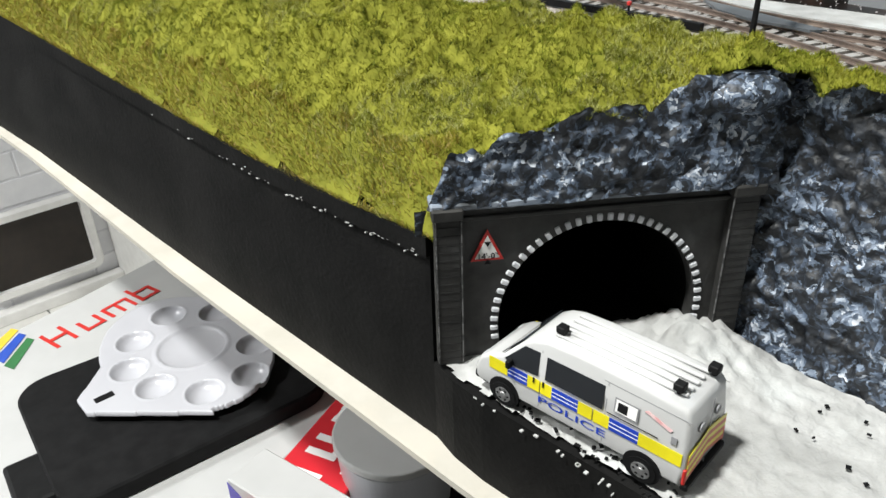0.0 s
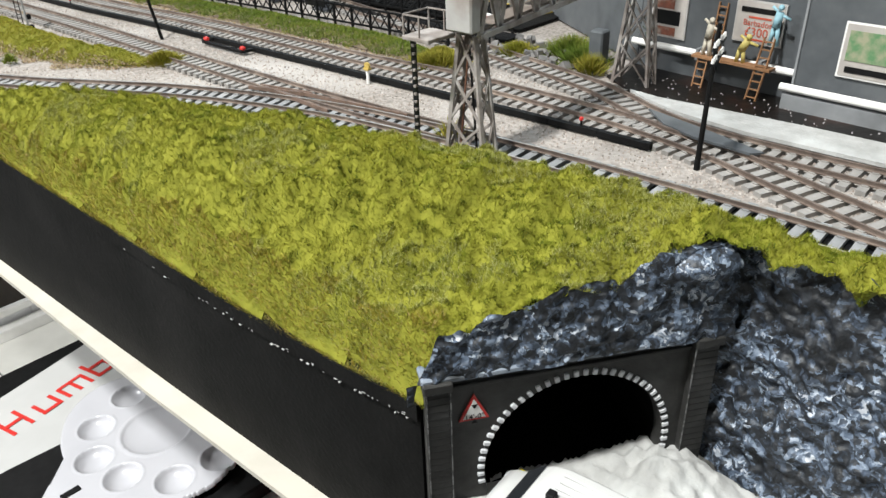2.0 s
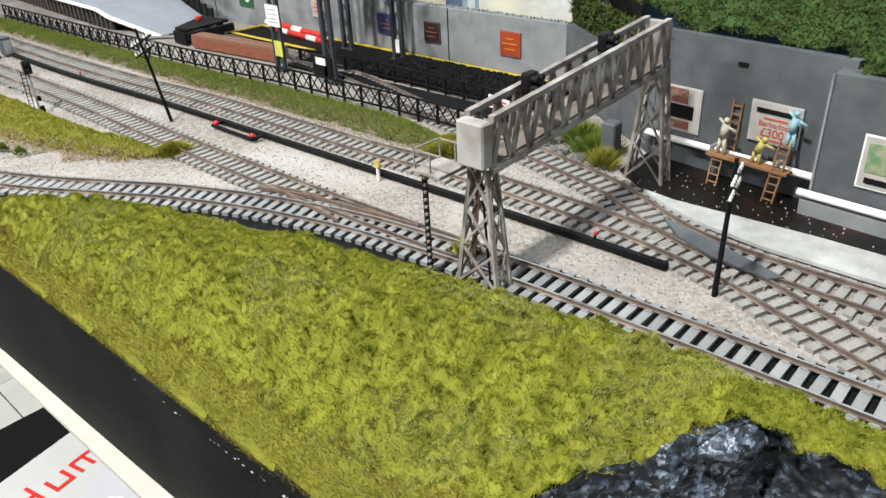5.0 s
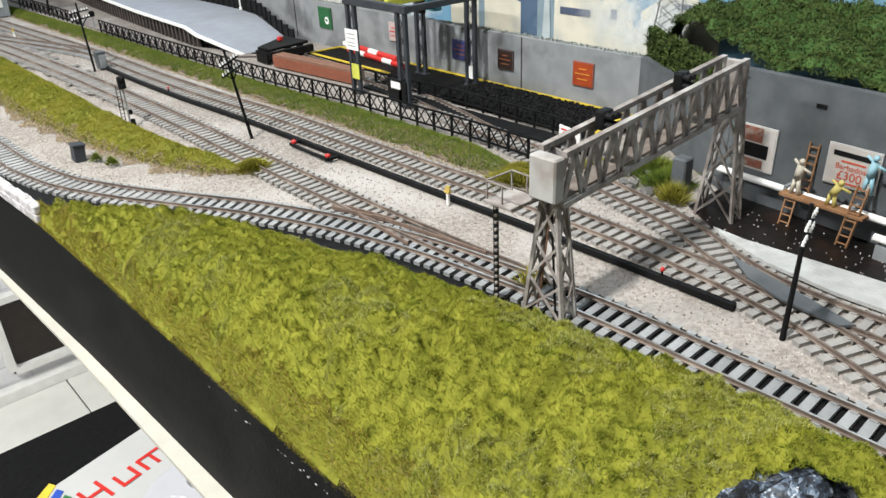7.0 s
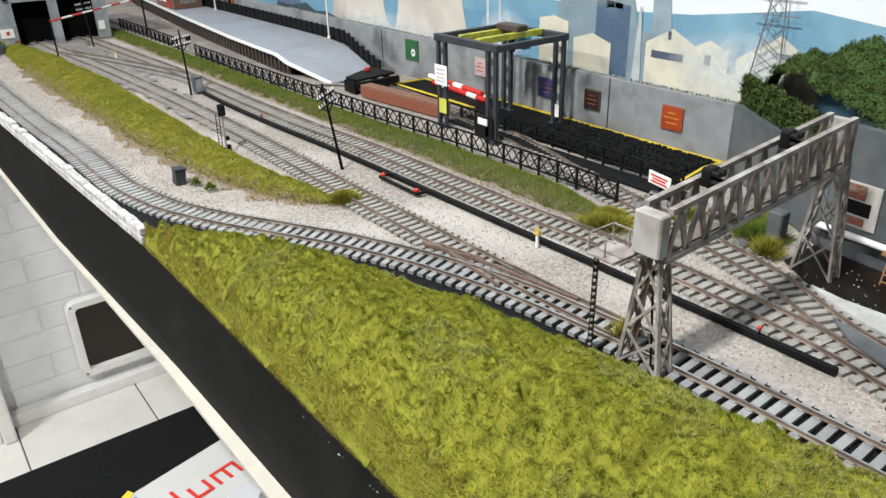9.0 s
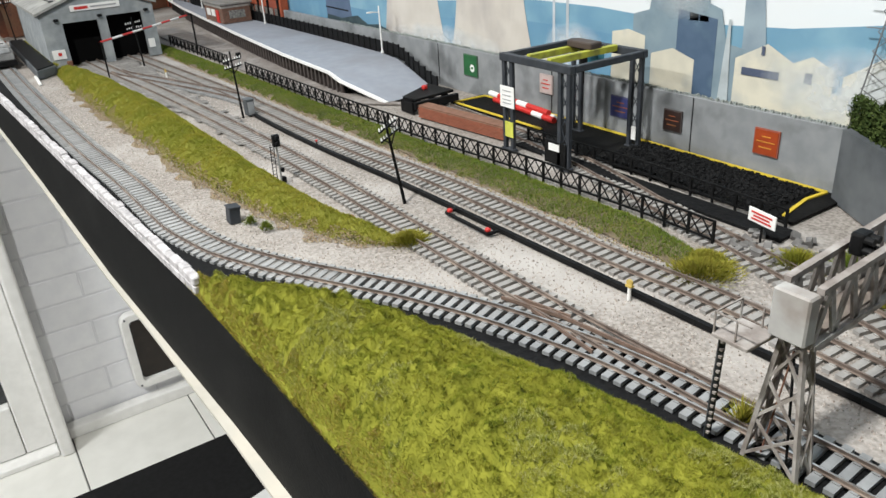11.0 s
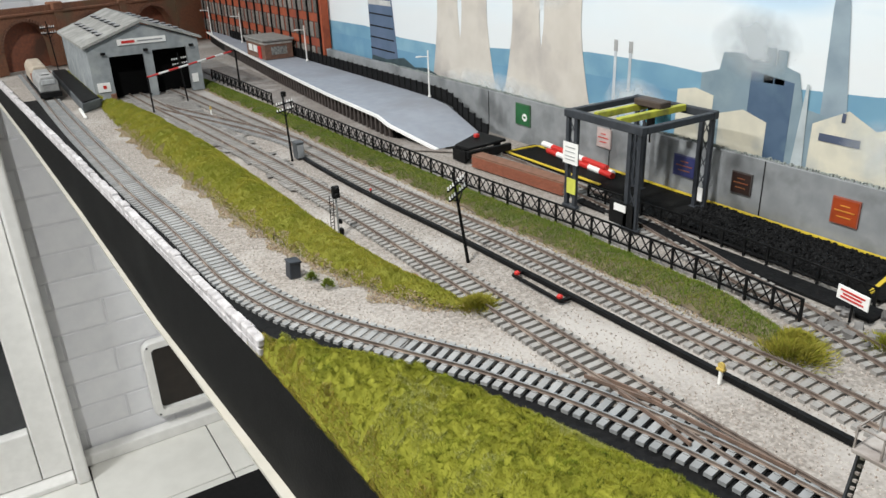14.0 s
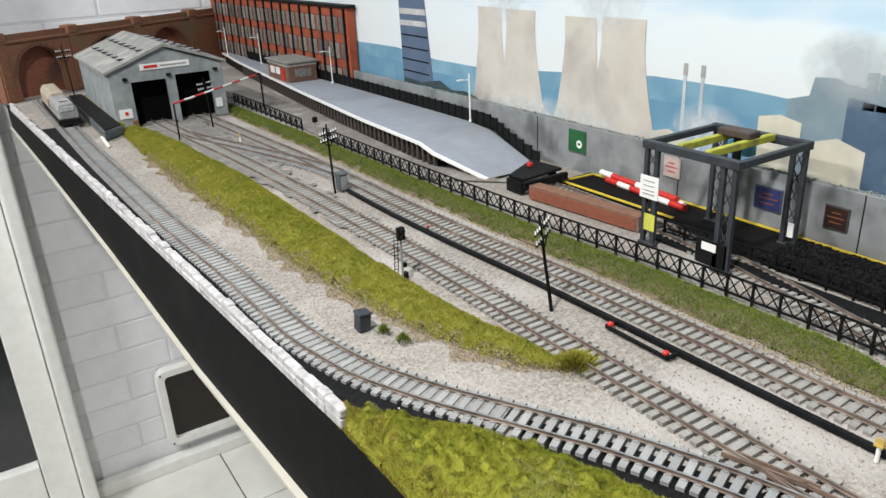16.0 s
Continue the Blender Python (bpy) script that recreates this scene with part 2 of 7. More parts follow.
def part(name, bm, material, parent, label="", world=False, smooth=False):
    if world:
        w = Vector()
        o = parent
        while o:
            w += o.location
            o = o.parent
        bmesh.ops.translate(bm, vec=-w, verts=bm.verts)
    ob = new(name, mesh_of(bm, name, material, smooth))
    ob.parent = parent
    return tagged(ob, label)


def thing(name, loc, label, category, group="", kind=""):
    ob = new(name)
    ob.empty_display_size = 0.01
    ob.location = loc
    return tagged(ob, label, category, group, kind)


def solid(name, bm, material, label, category, group="", kind="", smooth=False):
    return tagged(new(name, mesh_of(bm, name, material, smooth)), label, category, group, kind)


def pieces(name, mesh, parent, mats):
    for m in mats:
        o = new(name, mesh)
        o.parent = parent
        o.matrix_local = m


def words(name, text, size, material, parent, m, depth=0.0001):
    c = bpy.data.curves.new("writing", "FONT")
    c.body, c.size, c.extrude, c.align_x, c.align_y = text, size, depth, "CENTER", "CENTER"
    tmp = new("writing", c)
    d = bpy.data.meshes.new_from_object(tmp)
    bpy.data.objects.remove(tmp)
    d.materials.clear()
    d.materials.append(material)
    o = new(name, d)
    o.parent = parent
    o.matrix_local = m
    return o


def lerp(y, table):
    return float(np.interp(y, [a for a, _ in table], [b for _, b in table]))


def front(y):
    """The fascia's face."""
    return 0.215 - 0.0545 * y


def blades(name, pts, length, width, material, label, category, lean=0.6, up=None):
    """Static grass: one thin upright triangle a fibre, as one mesh."""
    n = len(pts)
    rng = np.random.default_rng(len(name) + n)
    ang = rng.uniform(0, 2 * np.pi, n)
    ln = length * rng.uniform(0.5, 1.25, n)
    tilt = rng.normal(0, lean, (n, 2)) * 0.8
    side = np.stack([np.cos(ang), np.sin(ang), np.zeros(n)], 1) * (width * rng.uniform(0.7, 1.3, n))[:, None]
    way = np.stack([tilt[:, 0], tilt[:, 1], np.ones(n)], 1)
    if up is not None:
        way = way + up
    way /= np.linalg.norm(way, axis=1)[:, None]
    v = np.empty((n, 3, 3))
    v[:, 0], v[:, 1], v[:, 2] = pts - side, pts + side, pts + way * ln[:, None]
    d = bpy.data.meshes.new(name)
    d.vertices.add(3 * n)
    d.vertices.foreach_set("co", v.reshape(-1))
    d.loops.add(3 * n)
    d.loops.foreach_set("vertex_index", np.arange(3 * n, dtype=np.int32))
    d.polygons.add(n)
    d.polygons.foreach_set("loop_start", np.arange(0, 3 * n, 3, dtype=np.int32))
    d.update(calc_edges=True)
    d.materials.append(material)
    return tagged(new(name, d), label, category, kind="stuff")


def smooth_path(pts, step):
    """Points at even steps along a soft line through pts, with headings."""
    p = np.array(pts, float)
    out = []
    for i in range(len(p) - 1):
        a, b, c, d = p[max(i - 1, 0)], p[i], p[i + 1], p[min(i + 2, len(p) - 1)]
        for t in np.linspace(0, 1, 24, endpoint=False):
            out.append(0.5 * (2 * b + (c - a) * t + (2 * a - 5 * b + 4 * c - d) * t * t + (3 * b - a - 3 * c + d) * t ** 3))
    out.append(p[-1])
    out = np.array(out)
    s = np.concatenate([[0], np.cumsum(np.linalg.norm(np.diff(out, axis=0), axis=1))])
    k = np.arange(0, s[-1], step)
    q = np.stack([np.interp(k, s, out[:, 0]), np.interp(k, s, out[:, 1])], 1)
    h = np.gradient(q, axis=0)
    h /= np.linalg.norm(h, axis=1)[:, None]
    return q, h


# ---- the room ----
RX0, RX1, RY0 = -1.7, 0.66, -1.6
solid("floor", span(B(), RX0, RX1, RY0, END_Y, FLOOR_Z - 0.1, FLOOR_Z - 0.004), GROUT, "dark grout bed under pale floor tiles", "floor", kind="structure")
solid("ceiling", span(B(), RX0, RX1, RY0, END_Y, CEIL_Z, CEIL_Z + 0.1), UNSEEN, "plain grey ceiling added out of view", "ceiling", kind="structure")
wall_end = solid("wall_end", span(B(), RX0, RX1, END_Y - 0.0002, END_Y + 0.15, FLOOR_Z - 0.1, CEIL_Z), JOINT, "white painted concrete block wall", "wall", kind="structure")
solid("wall_back", span(B(), RX1, RX1 + 0.1, RY0, END_Y + 0.1, FLOOR_Z - 0.1, CEIL_Z), WHITE, "plain white painted wall behind layout", "wall", kind="structure")
solid("wall_side", span(B(), RX0 - 0.1, RX0, RY0, END_Y + 0.1, FLOOR_Z - 0.1, CEIL_Z), UNSEEN, "plain grey closing wall added out of view", "wall", kind="structure")
solid("wall_near", span(B(), RX0, RX1, RY0 - 0.1, RY0, FLOOR_Z - 0.1, CEIL_Z), UNSEEN, "plain grey closing wall added out of view", "wall", kind="structure")
# Assumed housings, out of view; the second only goes with the added fill.
for lx, ly in LAMPS:
    cl = thing("ceiling_light", (lx, ly, CEIL_Z - 0.03), "white strip ceiling light assumed above a lamp, out of view", "ceiling light", "strip lights")
    part("housing", soften(box(B(), (0, 0, 0), (0.20, 0.5, 0.06)), 0.006), WHITE, cl)

# ---- the baseboard ----
GY0, GY1, GX1 = -0.35, 1.94, 0.625
Y_HILL = 0.63


def strip(bm, y0, y1, o0, z0, o1, z1, n=2):
    """A ribbon along the fascia between offsets o0, o1 from its face."""
    ys = np.linspace(y0, y1, n)
    a = [bm.verts.new((front(y) + o0, y, z0)) for y in ys]
    b = [bm.verts.new((front(y) + o1, y, z1)) for y in ys]
    for i in range(n - 1):
        bm.faces.new((a[i], a[i + 1], b[i + 1], b[i]))


def slab(bm, y0, y1, o0, o1, z0, z1):
    prism(bm, [(front(y0) + o0, y0, z0), (front(y0) + o1, y0, z0), (front(y1) + o1, y1, z0), (front(y1) + o0, y1, z0)], (0, 0, z1 - z0))
    return bm


ROAD_Z = -0.079
FASCIA_TOP = [(0.22, -0.030), (0.30, -0.031), (0.36, -0.027), (0.45, -0.02), (0.55, -0.012), (0.63, -0.006), (2.0, -0.006)]
baseboard = thing("baseboard", (0.2, 0.8, -0.09), "black painted layout baseboard with cream edge strip", "baseboard", kind="structure")
LIP_Z = [(-0.35, -0.118), (0.2, -0.117), (0.4, -0.111), (0.6, -0.101), (0.9, -0.100), (1.2, -0.078), (1.6, -0.058), (2.0, -0.045)]
bm = B()
ys = [0.222, 0.27, 0.32, 0.36, 0.45, 0.55, 0.63, 0.9, 1.2, 1.6, 1.93]
yr = [-0.35, 0.0, 0.12, 0.195, 0.21, 0.2219]


def bow(y):
    """How far the board bulges forward beside the road."""
    return lerp(y, [(-0.35, -0.0035), (0.12, -0.0032), (0.195, -0.0042), (0.21, -0.003), (0.222, 0.0)])


for line, tops in ((yr, lambda y: ROAD_Z - 0.002), (ys, lambda y: lerp(y, FASCIA_TOP))):
    lo = [[bm.verts.new((front(y) + (o or bow(y)), y, lerp(y, LIP_Z))) for y in line] for o in (0, 0.008)]
    hi = [[bm.verts.new((front(y) + (o or bow(y)), y, tops(y))) for y in line] for o in (0, 0.008)]
    for i in range(len(line) - 1):
        bm.faces.new((lo[0][i], hi[0][i], hi[0][i + 1], lo[0][i + 1]))
        bm.faces.new((hi[0][i], hi[1][i], hi[1][i + 1], hi[0][i + 1]))
        bm.faces.new((lo[1][i], lo[1][i + 1], hi[1][i + 1], hi[1][i]))
    bm.faces.new((lo[0][0], lo[1][0], hi[1][0], hi[0][0]))
part("fascia", bm, BLACKBOARD, baseboard, "satin black painted front board", world=True)
bm = B()
lip_out = lambda y: lerp(y, [(-0.35, 0.0125), (0.35, 0.0118), (0.55, 0.008), (0.80, 0.0045), (1.1, 0.004), (2.0, 0.004)])
yl = [-0.35, 0.2, 0.4, 0.6, 0.78, 0.9, 1.2, 1.6, 1.93]
for a, b in zip(yl, yl[1:]):
    za, zb = lerp(a, LIP_Z), lerp(b, LIP_Z)
    prism(bm, [(front(a) - lip_out(a), a, za), (front(a) + 0.009, a, za), (front(b) + 0.009, b, zb), (front(b) - lip_out(b), b, zb)], (0, 0, -0.003))
part("lip", bm, CREAM, baseboard, "bare cream edge strip", world=True)
bm = B()
for i in range(5):
    a, b = ys[i], ys[i + 1]
    prism(bm, [(front(a) - 0.0016, a, lerp(a, FASCIA_TOP)), (front(b) - 0.0016, b, lerp(b, FASCIA_TOP)), (front(b) - 0.0016, b, lerp(b, FASCIA_TOP) - 0.0075), (front(a) - 0.0016, a, lerp(a, FASCIA_TOP) - 0.0075)], (0.0018, 0, 0))
part("edge_strip", bm, BLACKBOARD, baseboard, "thin black strip along the board's top", world=True)
rng = np.random.default_rng(5)
bm = B()
for y, z in [(0.225 + 0.1 * abs(rng.normal(0, 0.9)), 0) for _ in range(46)]:
    if y < 0.5:
        box(bm, (front(y) - 0.0012, y, lerp(y, FASCIA_TOP) - 0.0075 + rng.normal(0, 0.0007)), (0.0010, rng.uniform(0.0003, 0.0016), rng.uniform(0.0002, 0.0005)))
for _ in range(16):
    box(bm, (front(0.2) + rng.normal(0, 0.0006) - 0.0038, rng.uniform(0.13, 0.2), ROAD_Z - 0.0025), (0.0012, rng.uniform(0.0003, 0.0016), 0.0005))
part("paint_chip", bm, SNOW, baseboard, "white plaster specks", world=True)
part("underframe", slab(B(), 0.3, 1.9, 0.06, 0.462, -0.17, -0.13), CREAM, baseboard, world=True)

# ground sheet of the layout, cut away for the road
bm = B()
gy = [-0.35, -0.1, 0.03, 0.10, 0.2, 0.25, 0.3, 0.34, 0.38, 0.45, 0.52, 0.58, 0.625, 0.75, 0.95, 1.2, 1.5, 2.2]
gl = lambda y: lerp(y, [(-0.35, 0.306), (0.2, 0.306), (0.3, 0.298), (0.38, 0.28), (0.45, 0.255), (0.52, 0.235), (0.58, 0.21), (0.625, 0.183)]) if y < 0.625 else front(y) + 0.0085
top = [[bm.verts.new((gl(y), y, -0.0015)) for y in gy], [bm.verts.new((GX1, y, -0.0015)) for y in gy]]
low = [[bm.verts.new((gl(y), y, -0.012)) for y in gy], [bm.verts.new((GX1, y, -0.012)) for y in gy]]
for i in range(len(gy) - 1):
    bm.faces.new((top[0][i], top[1][i], top[1][i + 1], top[0][i + 1]))
    bm.faces.new((low[0][i], low[0][i + 1], low[1][i + 1], low[1][i]))
solid("ground", bm, BALLAST, "pale cream and grey crushed stone ballast", "ballast", kind="structure")

# loose ballast grains over the visible stretch
rng = np.random.default_rng(11)
n = 60000
gyv = 0.1 + 1.3 * rng.random(n) ** 1.5
gxv = rng.uniform(0.17, 0.5, n)
keep = gxv > np.where(gyv < 0.64, np.interp(gyv, [-0.3, 0.2, 0.3, 0.38, 0.45, 0.52, 0.58, 0.64], [0.364, 0.364, 0.362, 0.35, 0.33, 0.29, 0.25, 0.23]), np.interp(gyv, [0.64, 0.8, 1.0, 1.4], [0.228, 0.207, 0.193, 0.18]))
gp = np.stack([gxv, gyv, np.full(n, -0.0015)], 1)[keep]
r = rng.uniform(0.0004, 0.0010, len(gp))
tet = np.array([[1, 0, -0.2], [-0.5, 0.87, -0.2], [-0.5, -0.87, -0.2], [0, 0, 1.0]])
ang = rng.uniform(0, 6.28, len(gp))
rot = np.stack([np.stack([np.cos(ang), -np.sin(ang)], 1), np.stack([np.sin(ang), np.cos(ang)], 1)], 1)
tv = np.repeat(tet[None], len(gp), 0) * r[:, None, None]
tv[:, :, :2] = np.einsum("nij,nkj->nki", rot, tv[:, :, :2])
tv += gp[:, None]
fi = (np.arange(len(gp))[:, None, None] * 4 + np.array([[0, 1, 3], [1, 2, 3], [2, 0, 3]])[None]).reshape(-1, 3)
d = bpy.data.meshes.new("ballast_stones")
d.from_pydata(tv.reshape(-1, 3).tolist(), [], fi.tolist())
d.materials.append(island_mat("stone_mix", [(0.15, 0.13, 0.115), (0.40, 0.355, 0.32), (0.55, 0.51, 0.475), (0.31, 0.255, 0.22), (0.42, 0.37, 0.335)], 0.9))
tagged(new("ballast_stones", d), "loose pale ballast stones between the tracks", "ballast", kind="stuff")

# ---- tracks ----
GAUGE = 0.0165
sm = B()
box(sm, (0, 0, 0), (0.031, 0.0042, 0.0022))
for sx in (-1, 1):
    box(sm, (sx * GAUGE / 2, 0, 0.0013), (0.0042, 0.0028, 0.0007))
SLEEP = mesh_of(sm, "sleeper", SLEEPER)
SLEEP_PALE = SLEEP.copy()
SLEEP_PALE.materials.clear()
SLEEP_PALE.materials.append(SLEEPER_PALE)
SLEEP_MID = SLEEP.copy()
SLEEP_MID.materials.clear()
SLEEP_MID.materials.append(SLEEPER_MID)
sm = B()
box(sm, (0, 0, 0), (0.052, 0.0042, 0.0022))
SLEEP_LONG = mesh_of(sm, "sleeper", SLEEPER)


def rail_mesh(q, h, off, z0):
    """A rail's foot, web and head swept along a line."""
    prof = [(-0.0010, 0), (0.0010, 0), (0.0010, 0.0004), (0.0003, 0.0006), (0.0003, 0.0017), (0.0006, 0.0019), (0.0006, 0.0024), (-0.0006, 0.0024), (-0.0006, 0.0019), (-0.0003, 0.0017), (-0.0003, 0.0006), (-0.0010, 0.0004)]
    bm = B()
    rows = []
    for (x, y), (hx, hy) in zip(q, h):
        nx, ny = hy, -hx
        rows.append([bm.verts.new((x + nx * (off + a), y + ny * (off + a), z0 + b)) for a, b in prof])
    k = len(prof)
    for i in range(len(rows) - 1):
        for j in range(k):
            bm.faces.new((rows[i][j], rows[i + 1][j], rows[i + 1][(j + 1) % k], rows[i][(j + 1) % k]))
    bmesh.ops.recalc_face_normals(bm, faces=bm.faces)
    return bm


def track(pts, label, z=0.0008, pitch=0.0073, bright=False, single_until=9, gaps=(), sleeper=None, wood=None):
    sleeper, wood = sleeper or SLEEP, wood or SLEEPER
    ob = thing("railway_track", (*pts[0], 0), label, "railway track", "model railway tracks")
    q, h = smooth_path(pts, 0.004)
    for off in (-GAUGE / 2, GAUGE / 2):
        part("rail", rail_mesh(q, h, off, z + 0.0013), RUSTRAIL, ob, "brown weathered rail", world=True)
        bm = B()
        rows = []
        for (x, y), (hx, hy) in zip(q, h):
            rows.append([bm.verts.new((x + hy * (off + a), y - hx * (off + a), z + 0.0013 + 0.00245)) for a in (-0.0005, 0.0005)])
        for i in range(len(rows) - 1):
            bm.faces.new((rows[i][0], rows[i][1], rows[i + 1][1], rows[i + 1][0]))
        part("rail_head", bm, STEELRAIL if bright else RUSTRAIL, ob, "bright worn rail head" if bright else "", world=True)
    q, h = smooth_path(pts, pitch)
    far = B()
    base = Vector((*pts[0], 0))
    rng = np.random.default_rng(int(abs(pts[0][0] * 1000)))
    made = 0
    for i, ((x, y), (hx, hy)) in enumerate(zip(q, h)):
        if any(a < y < b for a, b in gaps):
            continue
        m = Matrix.Translation((x, y, z)) @ Matrix.Rotation(math.atan2(-hx, hy) + rng.normal(0, 0.015), 4, "Z")
        if y < single_until and made < 290:
            o = new("sleeper", SLEEP_MID if sleeper == SLEEP and y > 0.46 else sleeper)
            o.parent = ob
            o.matrix_local = Matrix.Translation(-base) @ m
            made += 1
        else:
            box(far, (0, 0, 0), (0.031, 0.0042, 0.0022), m)
    if len(far.verts):
        o = part("sleeper_run", far, wood, ob, "grey sleepers far along", world=True)
        o["kind"] = "stuff"
    else:
        far.free()
    return ob


PATH_A = [(0.342, -0.30), (0.342, 0.0), (0.3405, 0.12), (0.3395, 0.2), (0.337, 0.28), (0.331, 0.34), (0.324, 0.39), (0.314, 0.43), (0.3055, 0.4575), (0.296, 0.482), (0.2815, 0.515), (0.2705, 0.5355), (0.2545, 0.5645), (0.2365, 0.597), (0.223, 0.626), (0.212, 0.654), (0.204, 0.69), (0.199, 0.725), (0.197, 0.78), (0.194, 0.863), (0.185, 1.003), (0.178, 1.2), (0.173, 1.42), (0.168, 1.9)]
PATH_B = [(0.338, 0.30), (0.335, 0.36), (0.333, 0.42), (0.332, 0.47), (0.332, 0.6), (0.334, 0.72), (0.333, 0.85), (0.329, 1.0), (0.318, 1.2), (0.302, 1.4), (0.291, 1.6)]
PATH_C = [(0.345, -0.02), (0.352, 0.06), (0.362, 0.11), (0.375, 0.15), (0.386, 0.18), (0.397, 0.209), (0.405, 0.245), (0.410, 0.283), (0.412, 0.33), (0.4125, 0.40), (0.407, 0.47), (0.405, 0.56), (0.4025, 0.67), (0.394, 0.78), (0.389, 0.9), (0.388, 1.0), (0.384, 1.15), (0.372, 1.35), (0.355, 1.62)]
PATH_D = [(0.412, -0.3), (0.412, 0.05), (0.412, 0.17), (0.415, 0.225), (0.425, 0.26), (0.447, 0.305), (0.462, 0.36), (0.478, 0.43), (0.494, 0.512), (0.508, 0.565), (0.522, 0.63), (0.533, 0.72), (0.54, 0.86)]
track(PATH_A, "grey-sleepered curved running line with bright worn rails", bright=True, single_until=1.2)
track(PATH_B, "straight weathered track with brown rails in pale ballast", gaps=((0.0, 0.425),), z=0.0003, sleeper=SLEEP_PALE, wood=SLEEPER_PALE)
track(PATH_C, "weathered main line track with brown rails and pale sleepers", gaps=((-1, 0.10),), z=-0.0004, sleeper=SLEEP_PALE, wood=SLEEPER_PALE)
track(PATH_D, "siding track running beside the coal yard", z=-0.0002, sleeper=SLEEP_PALE, wood=SLEEPER_PALE)
q, h = smooth_path(PATH_A[:13], 0.01)
bm = B()
rows = [[bm.verts.new((x + hy * o, y - hx * o, -0.0009 if y < 0.42 else -0.0007)) for o in (-0.030, 0.0175 if y < 0.44 else 0.004)] for (x, y), (hx, hy) in zip(q, h)]
for a, b in zip(rows, rows[1:]):
    bm.faces.new((a[0], a[1], b[1], b[0]))
solid("dark_track_bed", bm, COAL, "black painted bed under the near track", "track bed", kind="structure")
for line, y0, zz, half in ((PATH_A, 0.56, 0.0011, 0.0150), (PATH_B, 0.86, 0.0006, 0.0150), (PATH_C, 0.95, 0.0, 0.0145)):
    q, h = smooth_path(line, 0.01)
    rows = []
    bm = B()
    for (x, y), (hx, hy) in zip(q, h):
        if y > y0:
            cut = 0.0118 if line is PATH_A else half
            rows.append([bm.verts.new((x + hy * o, y - hx * o, zz - d_)) for o, d_ in ((-cut, 0.0006), (-cut * 0.94, 0), (half * 0.85, 0), (half, 0.003))])
    for a, b in zip(rows, rows[1:]):
        for j in range(3):
            bm.faces.new((a[j], a[j + 1], b[j + 1], b[j]))
    solid("ballasted_bed", bm, GREYBALLAST, "grey painted ballast packed between the sleepers", "ballast", kind="structure", smooth=True)
track([(0.388, 1.06), (0.378, 1.12), (0.352, 1.22), (0.332, 1.29), (0.312, 1.36), (0.306, 1.4)], "dark weathered crossover track with rusty rails", z=0.0004)
bm = B()
prism(bm, [(0.428, 0.262, 0.003), (0.412, 0.245, 0.003), (0.404, 0.225, 0.003), (0.400, 0.195, 0.003), (0.405, 0.19, 0.003), (0.418, 0.228, 0.003)], (0, 0, 0.0012))
solid("point_deck", bm, DARKWALL, "blue-grey plate between the rails of the points", "track plate")

bm = B()
for a, b in (((0.318, 0.474), (0.330, 0.436)), ((0.3245, 0.470), (0.3335, 0.432)), ((0.329, 0.445), (0.341, 0.36)), ((0.3225, 0.452), (0.3185, 0.40))):
    bar(bm, (*a, 0.0034), (*b, 0.0034), 0.0011, 0.0022)
solid("point_frog", bm, mat("fresh_rust", (0.19, 0.125, 0.095), (0.13, 0.09, 0.07), 200, 0.55), "rust brown crossing nose of the points", "track crossing")

GRIME = mat("oily_ballast", (0.23, 0.215, 0.20), (0.13, 0.12, 0.112), 300, 0.9, bump=0.9, c3=(0.30, 0.285, 0.27), scale3=40, bscale=420)


def in_grime(x, y):
    """Where soot and oil have darkened the stone: round the shed roads and along the middle road."""
    mid = lerp(y, [(b, a) for a, b in PATH_B])
    w = lerp(y, [(0.66, 0.004), (0.80, 0.016), (1.05, 0.020), (1.2, 0.034), (1.5, 0.05)])
    return 0.68 < y < 1.5 and abs(x - mid - 0.3 * max(0, w - 0.02)) < w + 0.012 * noise.noise((x * 50, y * 40, 2)) + 0.006 * noise.noise((x * 160, y * 160, 8))

# ---- hill ----
BACK = [(-0.3, 0.324), (0.151, 0.324), (0.2, 0.322), (0.28, 0.316), (0.32, 0.310), (0.38, 0.299), (0.45, 0.279), (0.52, 0.256), (0.56, 0.239), (0.60, 0.207), (0.632, 0.182)]
TOPZ = [(-0.3, 0.013), (0.15, 0.0205), (0.2, 0.0230), (0.3, 0.0260), (0.42, 0.020), (0.52, 0.014), (0.6, 0.006), (0.632, 0.001)]
P0, PU = Vector((0.203, 0.220)), Vector((0.8175, -0.5759))


def brow(x):
    """Where the rock cuts the hill off: the smallest y of the turf at x."""
    return 0.22 - 0.7045 * (x - 0.203) if x < 0.2865 else -0.3


